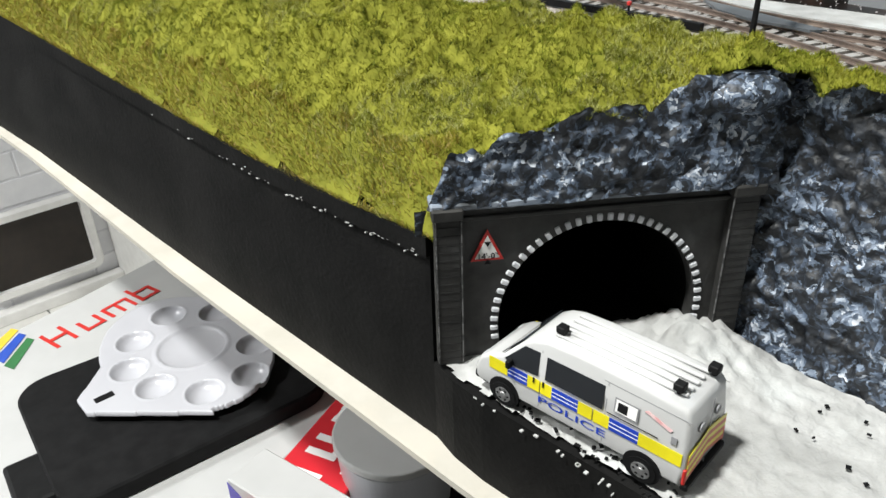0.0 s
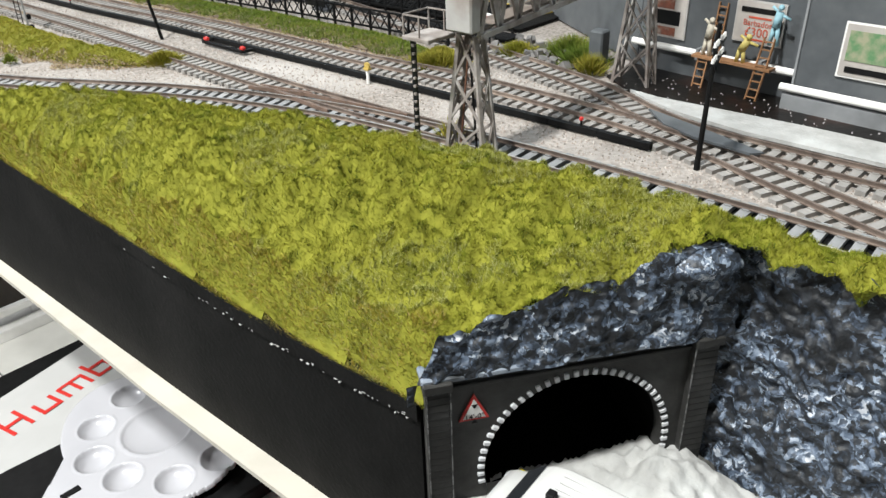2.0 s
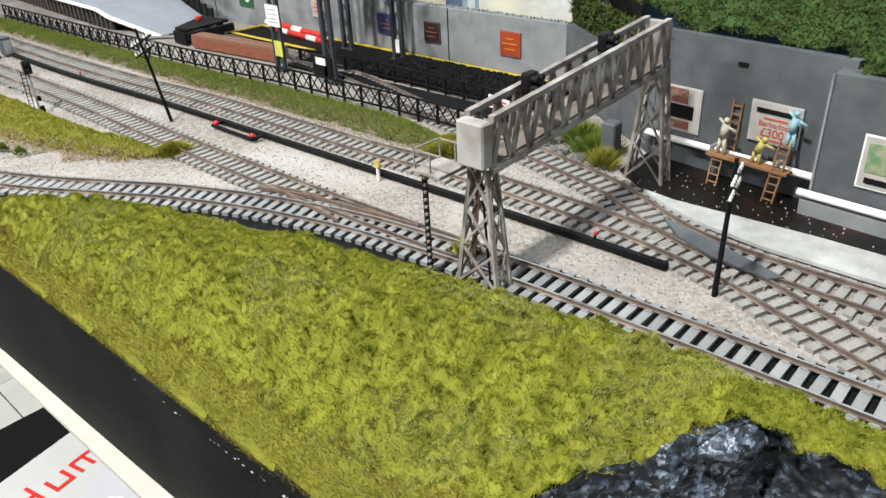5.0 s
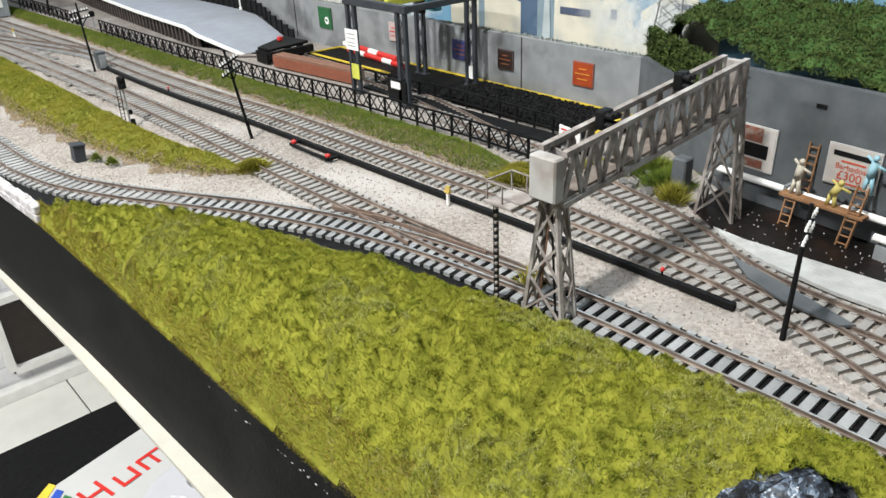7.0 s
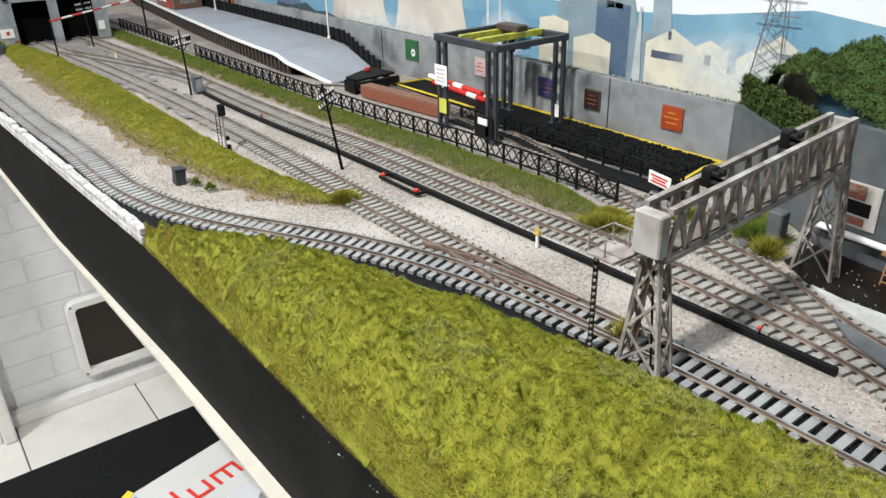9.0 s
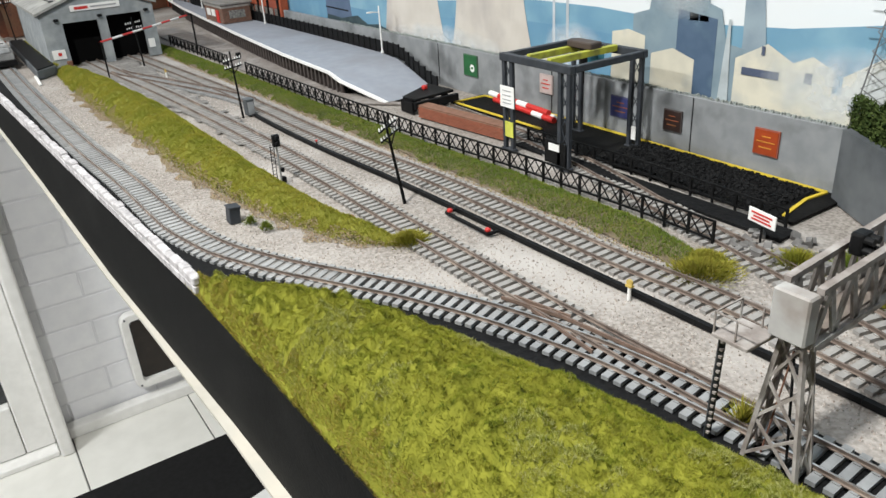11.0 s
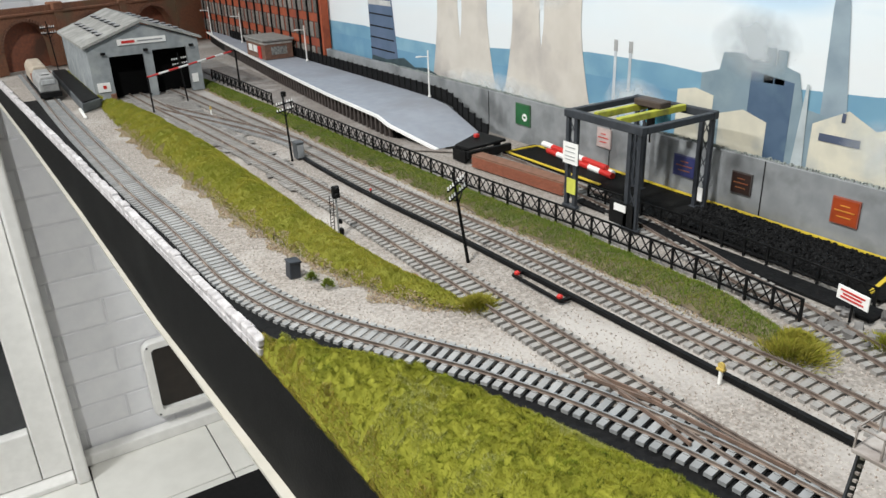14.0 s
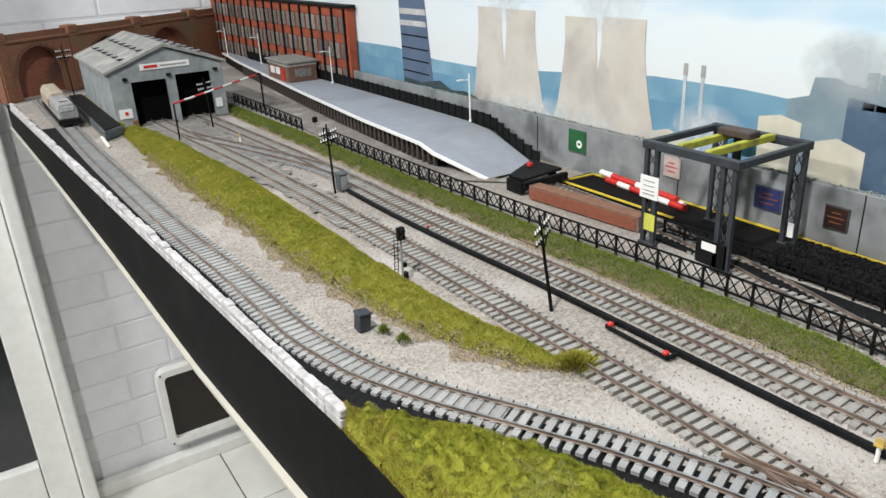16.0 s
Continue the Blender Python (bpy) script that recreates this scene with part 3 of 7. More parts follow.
def hill_z(x, y):
    xf, xb = front(y) + 0.001, lerp(y, BACK)
    s = min(1, max(0, (x - xf) / max(0.004, xb - xf)))
    zf, zt = lerp(y, FASCIA_TOP), lerp(y, TOPZ)
    c = lerp(y, [(0.19, 0.72), (0.31, 0.40)])
    if s < c:
        k = lerp(y, [(0.2, 0), (0.38, 1)])
        step = 0.024 * lerp(y, [(0.2, 1), (0.42, 0.35), (0.6, 0)])
        z = zf + step * min(1, max(0, x - xf) / 0.007) ** 0.7 + (zt - zf - step) * (math.sin(s / c * math.pi / 2) * k + s / c * (1 - k))
    else:
        z = zt * (1 - ((s - c) / (1 - c)) ** 2.6)
    e = min(1, s * 8, (1 - s) * 8)
    pit = max(0.0, noise.noise((x * 150, y * 150, 21)) - 0.28)
    return z + e * (0.003 * noise.noise((x * 45, y * 45, 3)) + 0.0064 * noise.noise((x * 105, y * 105, 7)) + 0.0030 * noise.noise((x * 230, y * 230, 2)) - 0.016 * pit)


def sheet(inside, zfun, x0, x1, y0, y1, step):
    bm = B()
    ix = {}
    nx, ny = int((x1 - x0) / step) + 1, int((y1 - y0) / step) + 1
    for i in range(nx):
        for j in range(ny):
            x, y = x0 + i * step, y0 + j * step
            if inside(x, y):
                ix[i, j] = bm.verts.new((x, y, zfun(x, y)))
    for (i, j) in list(ix):
        if (i + 1, j) in ix and (i, j + 1) in ix and (i + 1, j + 1) in ix:
            bm.faces.new((ix[i, j], ix[i + 1, j], ix[i + 1, j + 1], ix[i, j + 1]))
    return bm


solid("oily_stain", sheet(in_grime, lambda x, y: 0.0007, 0.24, 0.44, 0.68, 1.5, 0.003), GRIME, "soot and oil darkened ballast along the shed roads", "ballast", kind="structure")
in_hill = lambda x, y: front(y) - 0.001 < x < lerp(y, BACK) + 0.002 and y > brow(x) - 0.001
solid("hill", sheet(in_hill, hill_z, 0.17, 0.33, -0.3, 0.64, 0.0025), TURF, "rounded turf bank beside the black fascia", "hill", kind="structure", smooth=True)
GRASS = island_mat("static_grass", [(0.145, 0.165, 0.009), (0.20, 0.21, 0.014), (0.25, 0.247, 0.022), (0.295, 0.268, 0.04), (0.165, 0.19, 0.012)], 0.9, patch=(0.135, 0.168, 0.011), patch_scale=48)


def grass_on(name, inside, zfun, x0, x1, y0, y1, n, length, width, label, material=None, seed=1, lean=0.6):
    rng = np.random.default_rng(seed)
    xs, ys = rng.uniform(x0, x1, n), rng.uniform(y0, y1, n)
    p = [(x, y, zfun(x, y) - 0.0004) for x, y in zip(xs, ys) if inside(x, y)]
    return blades(name, np.array(p), length, width, material or GRASS, label, "grass", lean)


grass_on("hill_grass", lambda x, y: in_hill(x, y) and y > -0.05, hill_z, 0.175, 0.325, -0.05, 0.64, 760000, 0.0021, 0.00016, "short yellow-green static grass covering the bank", seed=3, lean=0.9)
BROWNGRASS = island_mat("dry_grass", [(0.27, 0.20, 0.03), (0.35, 0.27, 0.05), (0.28, 0.25, 0.025), (0.42, 0.30, 0.15)], 0.85)
grass_on("hill_edge_grass", lambda x, y: in_hill(x, y) and y > 0.1 and x - front(y) < 0.009 + 0.008 * noise.noise((x * 90, y * 90, 1)), hill_z, 0.175, 0.23, 0.2, 0.63, 130000, 0.0028, 0.00018, "dry brownish grass fringe along the board edge", BROWNGRASS, 4, 0.9)
PALEGRASS = island_mat("pale_grass", [(0.30, 0.31, 0.085), (0.38, 0.375, 0.15), (0.29, 0.305, 0.075), (0.42, 0.40, 0.19)], 0.85)
grass_on("hill_pale_grass", lambda x, y: in_hill(x, y) and noise.noise((x * 26, y * 19, 40)) + 0.35 * noise.noise((x * 120, y * 120, 4)) > 0.16, hill_z, 0.19, 0.325, 0.0, 0.63, 420000, 0.0023, 0.00015, "paler straw-coloured patches of static grass", PALEGRASS, 9, 0.9)
# Darker green tufts follow the pits, so the hollows' shade is partly colour.
HOLLOW_GRASS = island_mat("shade_tuft", [(0.035, 0.06, 0.007), (0.075, 0.105, 0.010), (0.12, 0.15, 0.014)], 0.85)
grass_on("hill_dark_tufts", lambda x, y: in_hill(x, y) and noise.noise((x * 150, y * 150, 21)) + 0.4 * noise.noise((x * 230, y * 230, 2)) > 0.24, hill_z, 0.19, 0.325, 0.0, 0.63, 300000, 0.0018, 0.00016, "darker green tufts in the hollows, deepening their shade", HOLLOW_GRASS, 5, 0.8)

# ---- road cutting, portal and rock ----
bm = sheet(lambda x, y: x > front(y) + bow(y) + 0.0012 + 0.0028 * noise.noise((x * 200, y * 160, 2)) and y < brow(x) + 0.012, lambda x, y: ROAD_Z + 0.0012 * noise.noise((x * 60, y * 60, 5)) + 0.0011 * noise.noise((x * 260, y * 260, 8)) + 0.0006 * noise.noise((x * 420, y * 420, 3)) + 0.004 * max(0, noise.noise((x * 40, y * 40, 15)) - 0.1) * (1 if x > 0.24 else 0) - 0.02 * max(0, front(y) + bow(y) + 0.0015 - x) + (0.010 + 0.006 * noise.noise((x * 180, y * 180, 4))) * math.exp(-((x - 0.268) ** 2 + (y - 0.162) ** 2) / 0.00042), 0.185, 0.305, -0.3, 0.24, 0.0015)
solid("road", bm, SNOW, "rough white plaster road surface leading into tunnel", "road", kind="structure", smooth=True)
bm = B()
rng = np.random.default_rng(8)
for _ in range(70):
    x, y = (front(0.17) - 0.003 + abs(rng.normal(0, 0.004)), rng.uniform(0.12, 0.2)) if rng.random() < 0.65 else (rng.uniform(0.245, 0.28), rng.uniform(0.06, 0.15))
    box(bm, (x, y, ROAD_Z + 0.0014), (rng.uniform(0.0004, 0.0020), rng.uniform(0.0004, 0.0014), 0.0005), Matrix.Translation((x, y, 0)) @ Matrix.Rotation(rng.uniform(0, 3), 4, "Z") @ Matrix.Translation((-x, -y, 0)))
solid("plaster_crumbs", bm, BLACK, "black paint crumbs scattered on the white road", "crumbs", kind="stuff")


def pw(u, z, d=0.0):
    """World place of (u, z) on the portal's face, d in front of it."""
    return (P0.x + PU.x * u + PU.y * d, P0.y + PU.y * u - PU.x * d, z)


portal = thing("tunnel_portal", pw(0.054, ROAD_Z), "dark grey tunnel portal with whitened arch stones", "tunnel portal", kind="structure")
AC, AZ, ARX, ARZ = 0.0565, -0.0655, 0.0350, 0.0365


def arch(a, k=0.0):
    return AC + (ARX + k) * math.cos(a), AZ + (ARZ + k) * math.sin(a)


bm = B()
N = 36
ring = [arch(math.pi * (1 - i / N)) for i in range(N + 1)]
ring = [(ring[0][0] + 0.001, ROAD_Z)] + ring + [(ring[-1][0] - 0.001, ROAD_Z)]
outer = []
for i, (u, z) in enumerate(ring):
    f = i / (len(ring) - 1)
    if f < 0.25:
        outer.append((0.0, ROAD_Z + (-0.02 - ROAD_Z) * f / 0.25))
    elif f <= 0.75:
        outer.append((0.108 * (f - 0.25) / 0.5, -0.02))
    else:
        outer.append((0.108, -0.02 + (ROAD_Z + 0.02) * (f - 0.75) / 0.25))
vi = [[bm.verts.new(pw(u, z, d)) for u, z in ring] for d in (0, -0.006)]
vo = [[bm.verts.new(pw(u, z, d)) for u, z in outer] for d in (0, -0.006)]
for i in range(len(ring) - 1):
    bm.faces.new((vi[0][i], vi[0][i + 1], vo[0][i + 1], vo[0][i]))
    bm.faces.new((vi[0][i], vi[1][i], vi[1][i + 1], vi[0][i + 1]))
    bm.faces.new((vo[0][i], vo[0][i + 1], vo[1][i + 1], vo[1][i]))
bmesh.ops.recalc_face_normals(bm, faces=bm.faces)
part("face", bm, PORTAL, portal, world=True)


def pbox(bm, u0, u1, z0, z1, d0, d1):
    prism(bm, [pw(u0, z0, d0), pw(u1, z0, d0), pw(u1, z1, d0), pw(u0, z1, d0)], Vector(pw(0, 0, d1)) - Vector(pw(0, 0, d0)))
    return bm


for u0, u1 in ((0.0, 0.0085), (0.0985, 0.108)):
    part("pilaster", soften(pbox(B(), u0, u1, ROAD_Z, -0.022, -0.001, 0.0035), 0.0006, 1), PORTAL, portal, world=True)
    part("pilaster_cap", soften(pbox(B(), u0 - 0.0008, u1 + 0.0008, -0.0225, -0.0185, -0.001, 0.0048), 0.0005, 1), PORTAL, portal, "dry-brushed capping", world=True)
part("string_course", soften(pbox(B(), 0.0085, 0.0985, -0.0245, -0.0230, -0.001, 0.0014), 0.0003, 1), PORTAL, portal, world=True)
# Pale strips paint a dry-brushed highlight along the pilaster edges.
EDGE_HIGHLIGHT = mat("pale_edge_highlight", (0.20, 0.20, 0.20), (0.07, 0.07, 0.07), 420, 0.7, lo=0.45, hi=0.55)
for u in (0.0004, 0.0086, 0.0984):
    part("worn_edge", pbox(B(), u - 0.0002, u + 0.0002, ROAD_Z + 0.001, -0.0228, 0.0036, 0.0039), EDGE_HIGHLIGHT, portal, "pale dry-brushed edge highlight", world=True)
for k in range(1, 19):
    z = ROAD_Z + k * 0.0030
    for u0, u1 in ((0.0002, 0.0083), (0.0987, 0.1078)):
        part("brick_joint", pbox(B(), u0, u1, z, z + 0.0002, 0.0036, 0.0037), mat("portal_joint", (0.014, 0.014, 0.014), None, 90, 0.8), portal, world=True)
COPE = mat("coping_blue_grey", (0.14, 0.18, 0.24), (0.40, 0.44, 0.50), 120, 0.6, bump=0.4, c3=(0.05, 0.055, 0.06), scale3=60)
part("coping", soften(pbox(B(), -0.001, 0.109, -0.0198, -0.0172, -0.006, 0.0032), 0.0006, 1), COPE, portal, "blue-grey dry-brushed coping", world=True)
for k in range(36):
    a = math.pi * (1.06 - 1.12 * (k + 0.5) / 36)
    u, z = arch(a, 0.0016)
    if k % 1 == 0 and z > ROAD_Z + 0.001:
        m = Matrix.Translation(pw(u, z, 0.0003)) @ Matrix(((PU.x, 0, PU.y), (PU.y, 0, -PU.x), (0, 1, 0))).to_4x4() @ Matrix.Rotation(a, 4, "Z")
        bm = B()
        box(bm, (0, 0, 0), (0.0026, 0.0018, 0.0012), m)
        part("voussoir", soften(bm, 0.0003, 1), mat("arch_stone_white", (0.70, 0.71, 0.73), (0.52, 0.53, 0.56), 300, 0.7), portal, "whitened arch stone", world=True)
# Closed lining in near-black: the tunnel's darkness is put into its colour.
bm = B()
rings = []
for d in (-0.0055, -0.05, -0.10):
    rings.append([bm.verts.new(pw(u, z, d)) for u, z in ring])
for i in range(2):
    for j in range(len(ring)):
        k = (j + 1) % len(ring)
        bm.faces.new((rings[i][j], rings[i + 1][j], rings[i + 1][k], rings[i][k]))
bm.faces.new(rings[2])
part("tunnel_lining", bm, VOID, portal, "black lining standing in for unlit tunnel depth", world=True)
sign = thing("warning_sign", pw(0.0174, -0.04, 0.0008), "red triangular height limit sign on the portal", "road sign")
tri = lambda k, d: [pw(0.0174 + k * 0.0064 * math.sin(a), -0.0358 + k * 0.0076 * math.cos(a), d) for a in (0, 2.094, 4.189)]
part("sign_plate", prism(B(), tri(1.0, 0.0003), Vector(pw(0, 0, 0.0006)) - Vector(pw(0, 0, 0))), RED, sign, "red rim", world=True)
part("sign_face", prism(B(), tri(0.74, 0.0010), Vector(pw(0, 0, 0.0002)) - Vector(pw(0, 0, 0))), WHITE, sign, "white face", world=True)
pm = Matrix(((PU.x, 0, PU.y), (PU.y, 0, -PU.x), (0, 1, 0))).to_4x4()
sl = Vector(sign.location)
words("writing", "14'-0\"", 0.0030, BLACK, sign, Matrix.Translation(Vector(pw(0.0174, -0.0378, 0.0014)) - sl) @ pm)
for zc, s in ((-0.0333, 1), (-0.0397, -1)):
    part("arrow", prism(B(), [pw(0.0174 - 0.0011, zc + 0.0009 * s, 0.0013), pw(0.0174 + 0.0011, zc + 0.0009 * s, 0.0013), pw(0.0174, zc - 0.0009 * s, 0.0013)], Vector(pw(0, 0, 0.0002)) - Vector(pw(0, 0, 0))), BLACK, sign, world=True)


def rock_face(name, line, z0, ztop, label, seed, nu, nv, lean=0.0, amp=0.004):
    """A craggy rock sheet standing on a ground line; ztop(f) its brow."""
    bm = B()
    rows = []
    p = [Vector((*q, 0)) for q in line]
    lens = [0]
    for a, b in zip(p, p[1:]):
        lens.append(lens[-1] + (b - a).length)
    for i in range(nu + 1):
        f = i / nu * lens[-1]
        k = max(j for j in range(len(p) - 1) if lens[j] <= f + 1e-9)
        t = (f - lens[k]) / (lens[k + 1] - lens[k])
        q = p[k].lerp(p[k + 1], t)
        d = (p[k + 1] - p[k]).normalized()
        nrm = Vector((d.y, -d.x, 0))
        col = []
        for j in range(nv + 1):
            g = j / nv
            z = z0 + (ztop(i / nu) - z0) * g
            w = Vector((q.x, q.y, z))
            n1 = noise.noise(w * 60 + Vector((seed, 0, 0)))
            n2 = noise.noise(w * 190 + Vector((0, seed, n1 * 2)))
            n3 = noise.noise(w * 330)
            off = amp * (0.9 * n1 + 0.7 * n2 + 0.35 * n3) - lean * g
            col.append(bm.verts.new(w + nrm * off + Vector((0, 0, 0.0012 * n3))))
        rows.append(col)
    for i in range(nu):
        for j in range(nv):
            bm.faces.new((rows[i][j], rows[i + 1][j], rows[i + 1][j + 1], rows[i][j + 1]))
    return solid(name, bm, ROCK, label, "rock", kind="structure", smooth=True)


def brow_z(x, y):
    return hill_z(x, y) + 0.0015


rock_face("rock_above_portal", [pw(-0.006, 0, 0.0035)[:2], pw(0.112, 0, 0.0035)[:2]], -0.019, lambda f: min(0.0180, brow_z(*pw(-0.004 + min(f, 0.92) * 0.114, 0, -0.004)[:2]) + 0.0005), "blue-grey dry-brushed rock above the tunnel portal", 3, 170, 60, 0.002, 0.0024)
rock_face("rock_side", [pw(0.104, 0, -0.003)[:2], pw(0.1115, 0, 0.0015)[:2], (0.2915, 0.146), (0.284, 0.10), (0.272, 0.03), (0.262, -0.06), (0.25, -0.2)], ROAD_Z - 0.002, lambda f: lerp(f, [(0, 0.008), (0.03, 0.0155), (0.06, 0.0175), (0.2, 0.0185), (1, 0.016)]), "blue-grey dry-brushed rock side of the cutting", 9, 330, 110, 0.006, 0.0038)

bm = B()
ball(bm, (0, 0, 0), 0.010, 26, 16, (1.5, 0.95, 0.62))
for v in bm.verts:
    v.co += v.co.normalized() * (0.0016 * noise.noise(v.co * 190) + 0.0008 * noise.noise(v.co * 420))
bmesh.ops.transform(bm, matrix=Matrix.Translation((0.2835, 0.1645, 0.0115)) @ Matrix.Rotation(radians(-35), 4, "Z"), verts=bm.verts)
solid("rock_brow", bm, ROCK, "blue-grey rock lump at the brow of the cutting", "rock", kind="structure", smooth=True)

# ---- back scene ----
back_scene = thing("back_scene", (0.62, 1.0, 0.0), "printed back scene of sky, blue hills and industry", "backdrop", kind="structure")
m = bpy.data.materials.new("printed_sky")
m.use_nodes = True
t = m.node_tree
N, L = t.nodes, t.links
tc = N.new("ShaderNodeTexCoord")
sep = N.new("ShaderNodeSeparateXYZ")
L.new(tc.outputs["Object"], sep.inputs[0])
n1 = N.new("ShaderNodeTexNoise")
n1.inputs["Scale"].default_value = 6
mp = N.new("ShaderNodeMapping")
mp.inputs["Scale"].default_value = (1, 1, 4)
L.new(tc.outputs["Object"], mp.inputs[0])
L.new(mp.outputs[0], n1.inputs["Vector"])
add = N.new("ShaderNodeMath")
add.operation = "MULTIPLY_ADD"
add.inputs[1].default_value = 0.16
L.new(n1.outputs["Fac"], add.inputs[0])
L.new(sep.outputs["Z"], add.inputs[2])
r = N.new("ShaderNodeValToRGB")
for _ in range(4):
    r.color_ramp.elements.new(0.5)
for e, (p, c) in zip(r.color_ramp.elements, ((0.0, (0.62, 0.64, 0.66)), (0.20, (0.70, 0.73, 0.75)), (0.25, (0.68, 0.74, 0.78)), (0.28, (0.50, 0.64, 0.76)), (0.33, (0.40, 0.57, 0.74)), (0.6, (0.34, 0.51, 0.70)))):
    e.position, e.color = p, (*c, 1)
L.new(add.outputs[0], r.inputs["Fac"])
L.new(r.outputs["Color"], N["Principled BSDF"].inputs["Base Color"])
N["Principled BSDF"].inputs["Roughness"].default_value = 0.55
part("sky_panel", span(B(), 0.616, 0.624, -0.3, 2.2, -0.01, 0.5), m, back_scene, world=True)


def printed(name, pts, material, layer=1, label=""):
    """A flat printed shape, (y, z) outline, laid on the panel."""
    x = 0.616 - 0.00013 * layer
    return part(name, prism(B(), [(x, y, z) for y, z in pts], (0.0001, 0, 0)), material, back_scene, label, world=True)


FARHILL = mat("printed_far_hill", (0.135, 0.28, 0.40), (0.165, 0.32, 0.43), 30, 0.6, bump=0, c3=(0.21, 0.37, 0.47), scale3=18)
FARHILL2 = mat("printed_blue_hill", (0.115, 0.255, 0.385), (0.145, 0.295, 0.415), 30, 0.6, bump=0, c3=(0.19, 0.35, 0.455), scale3=14)
TOWER = mat("printed_tower", (0.58, 0.54, 0.49), (0.53, 0.49, 0.44), 40, 0.6, bump=0, c3=(0.42, 0.385, 0.36), scale3=16)
GASO = mat("printed_gasholder", (0.08, 0.12, 0.19), (0.10, 0.14, 0.22), 40, 0.6, bump=0)
PALEB = mat("printed_pale_building", (0.64, 0.60, 0.49), (0.56, 0.53, 0.44), 55, 0.6, bump=0, c3=(0.46, 0.46, 0.42), scale3=32)
STATION = mat("printed_power_station", (0.22, 0.29, 0.33), (0.17, 0.235, 0.28), 60, 0.6, bump=0, c3=(0.20, 0.27, 0.32), scale3=35)
ridge = [(2.2, 0.0), (2.2, 0.12), (1.44, 0.097), (1.31, 0.098), (1.2, 0.090), (1.1, 0.090), (0.95, 0.100), (0.80, 0.112), (0.70, 0.112), (0.6, 0.107), (0.5, 0.112), (0.40, 0.125), (0.34, 0.118), (0.2, 0.10), (0.0, 0.11), (-0.3, 0.1), (-0.3, 0.0)]
printed("far_hill", ridge, FARHILL)
printed("near_hill", [(y, z * 0.80 if z > 0 else 0) for y, z in ridge], FARHILL2, 2)


def tower(yc, w, z1, layer):
    out = []
    for s in (1, -1):
        zs = np.linspace(0.0, z1, 14)
        col = []
        for z in zs:
            g = z / z1
            col.append((yc + s * w * (0.455 + 0.58 * max(0, 1 - g * 1.12) ** 1.5 + 0.02 * max(0, g - 0.8) * 5), z))
        out += col if s == 1 else col[::-1]
    printed("cooling_tower", out, TOWER, layer, "printed pale cooling tower")


for yc, w, z1, ly in ((1.069, 0.052, 0.166, 3), (1.008, 0.058, 0.165, 4), (0.905, 0.052, 0.162, 5), (0.843, 0.064, 0.164, 6)):
    tower(yc, w, z1, ly)
printed("gasholder", [(1.292, 0.03), (1.296, 0.19), (1.225, 0.19), (1.205, 0.03)], GASO, 3, "printed dark blue gasholder")
for z, c in ((0.148, 0.008), (0.132, 0.0075)):
    printed("gasholder_band", [(1.2935, z), (1.2937, z + c), (1.2225, z + c), (1.2215, z)], mat("printed_band", (0.55, 0.55, 0.54), None, 40, 0.6, bump=0), 4)
for z in (0.118, 0.100, 0.083, 0.066):
    printed("gasholder_ring", [(1.2935, z), (1.2935, z + 0.002), (1.218, z + 0.001), (1.218, z - 0.001)], BLACK, 5)
printed("gasholder_trees", [(1.30, 0.03), (1.29, 0.056), (1.24, 0.054), (1.19, 0.062), (1.16, 0.052), (1.13, 0.055), (1.10, 0.05), (1.10, 0.03)], mat("printed_trees", (0.03, 0.05, 0.06), (0.05, 0.08, 0.09), 90, 0.7, bump=0), 6)
for yc in (0.762, 0.742):
    printed("chimney", [(yc + 0.0022, 0.03), (yc + 0.0018, 0.117), (yc - 0.0018, 0.117), (yc - 0.0022, 0.03)], mat("printed_chimney", (0.52, 0.56, 0.60), None, 50, 0.6, bump=0), 4)
    printed("chimney_head", [(yc + 0.0025, 0.117), (yc + 0.0025, 0.128), (yc - 0.0025, 0.128), (yc - 0.0025, 0.117)], mat("printed_chimney_head", (0.36, 0.36, 0.36), None, 50, 0.6, bump=0), 4)
printed("power_station", [(0.655, 0.03), (0.655, 0.110), (0.637, 0.115), (0.634, 0.130), (0.618, 0.131), (0.595, 0.126), (0.575, 0.125), (0.562, 0.121), (0.555, 0.095), (0.535, 0.092), (0.535, 0.03)], STATION, 7, "printed blue-grey power station")
printed("power_station_hall", [(0.605, 0.03), (0.605, 0.118), (0.565, 0.113), (0.565, 0.03)], mat("printed_hall", (0.075, 0.12, 0.19), (0.055, 0.095, 0.16), 60, 0.6, bump=0, c3=(0.11, 0.17, 0.23), scale3=30), 8)
for yc, z1 in ((0.588, 0.138), (0.578, 0.137)):
    printed("flue", [(yc + 0.005, 0.11), (yc + 0.005, z1), (yc - 0.004, z1), (yc - 0.004, 0.11)], STATION, 8)
printed("stack", [(0.541, 0.05), (0.5405, 0.1), (0.543, 0.170), (0.5425, 0.187), (0.533, 0.187), (0.529, 0.165), (0.520, 0.1), (0.516, 0.05)], mat("printed_stack", (0.20, 0.26, 0.31), (0.27, 0.34, 0.39), 40, 0.6, bump=0), 6, "printed tall grey stack")
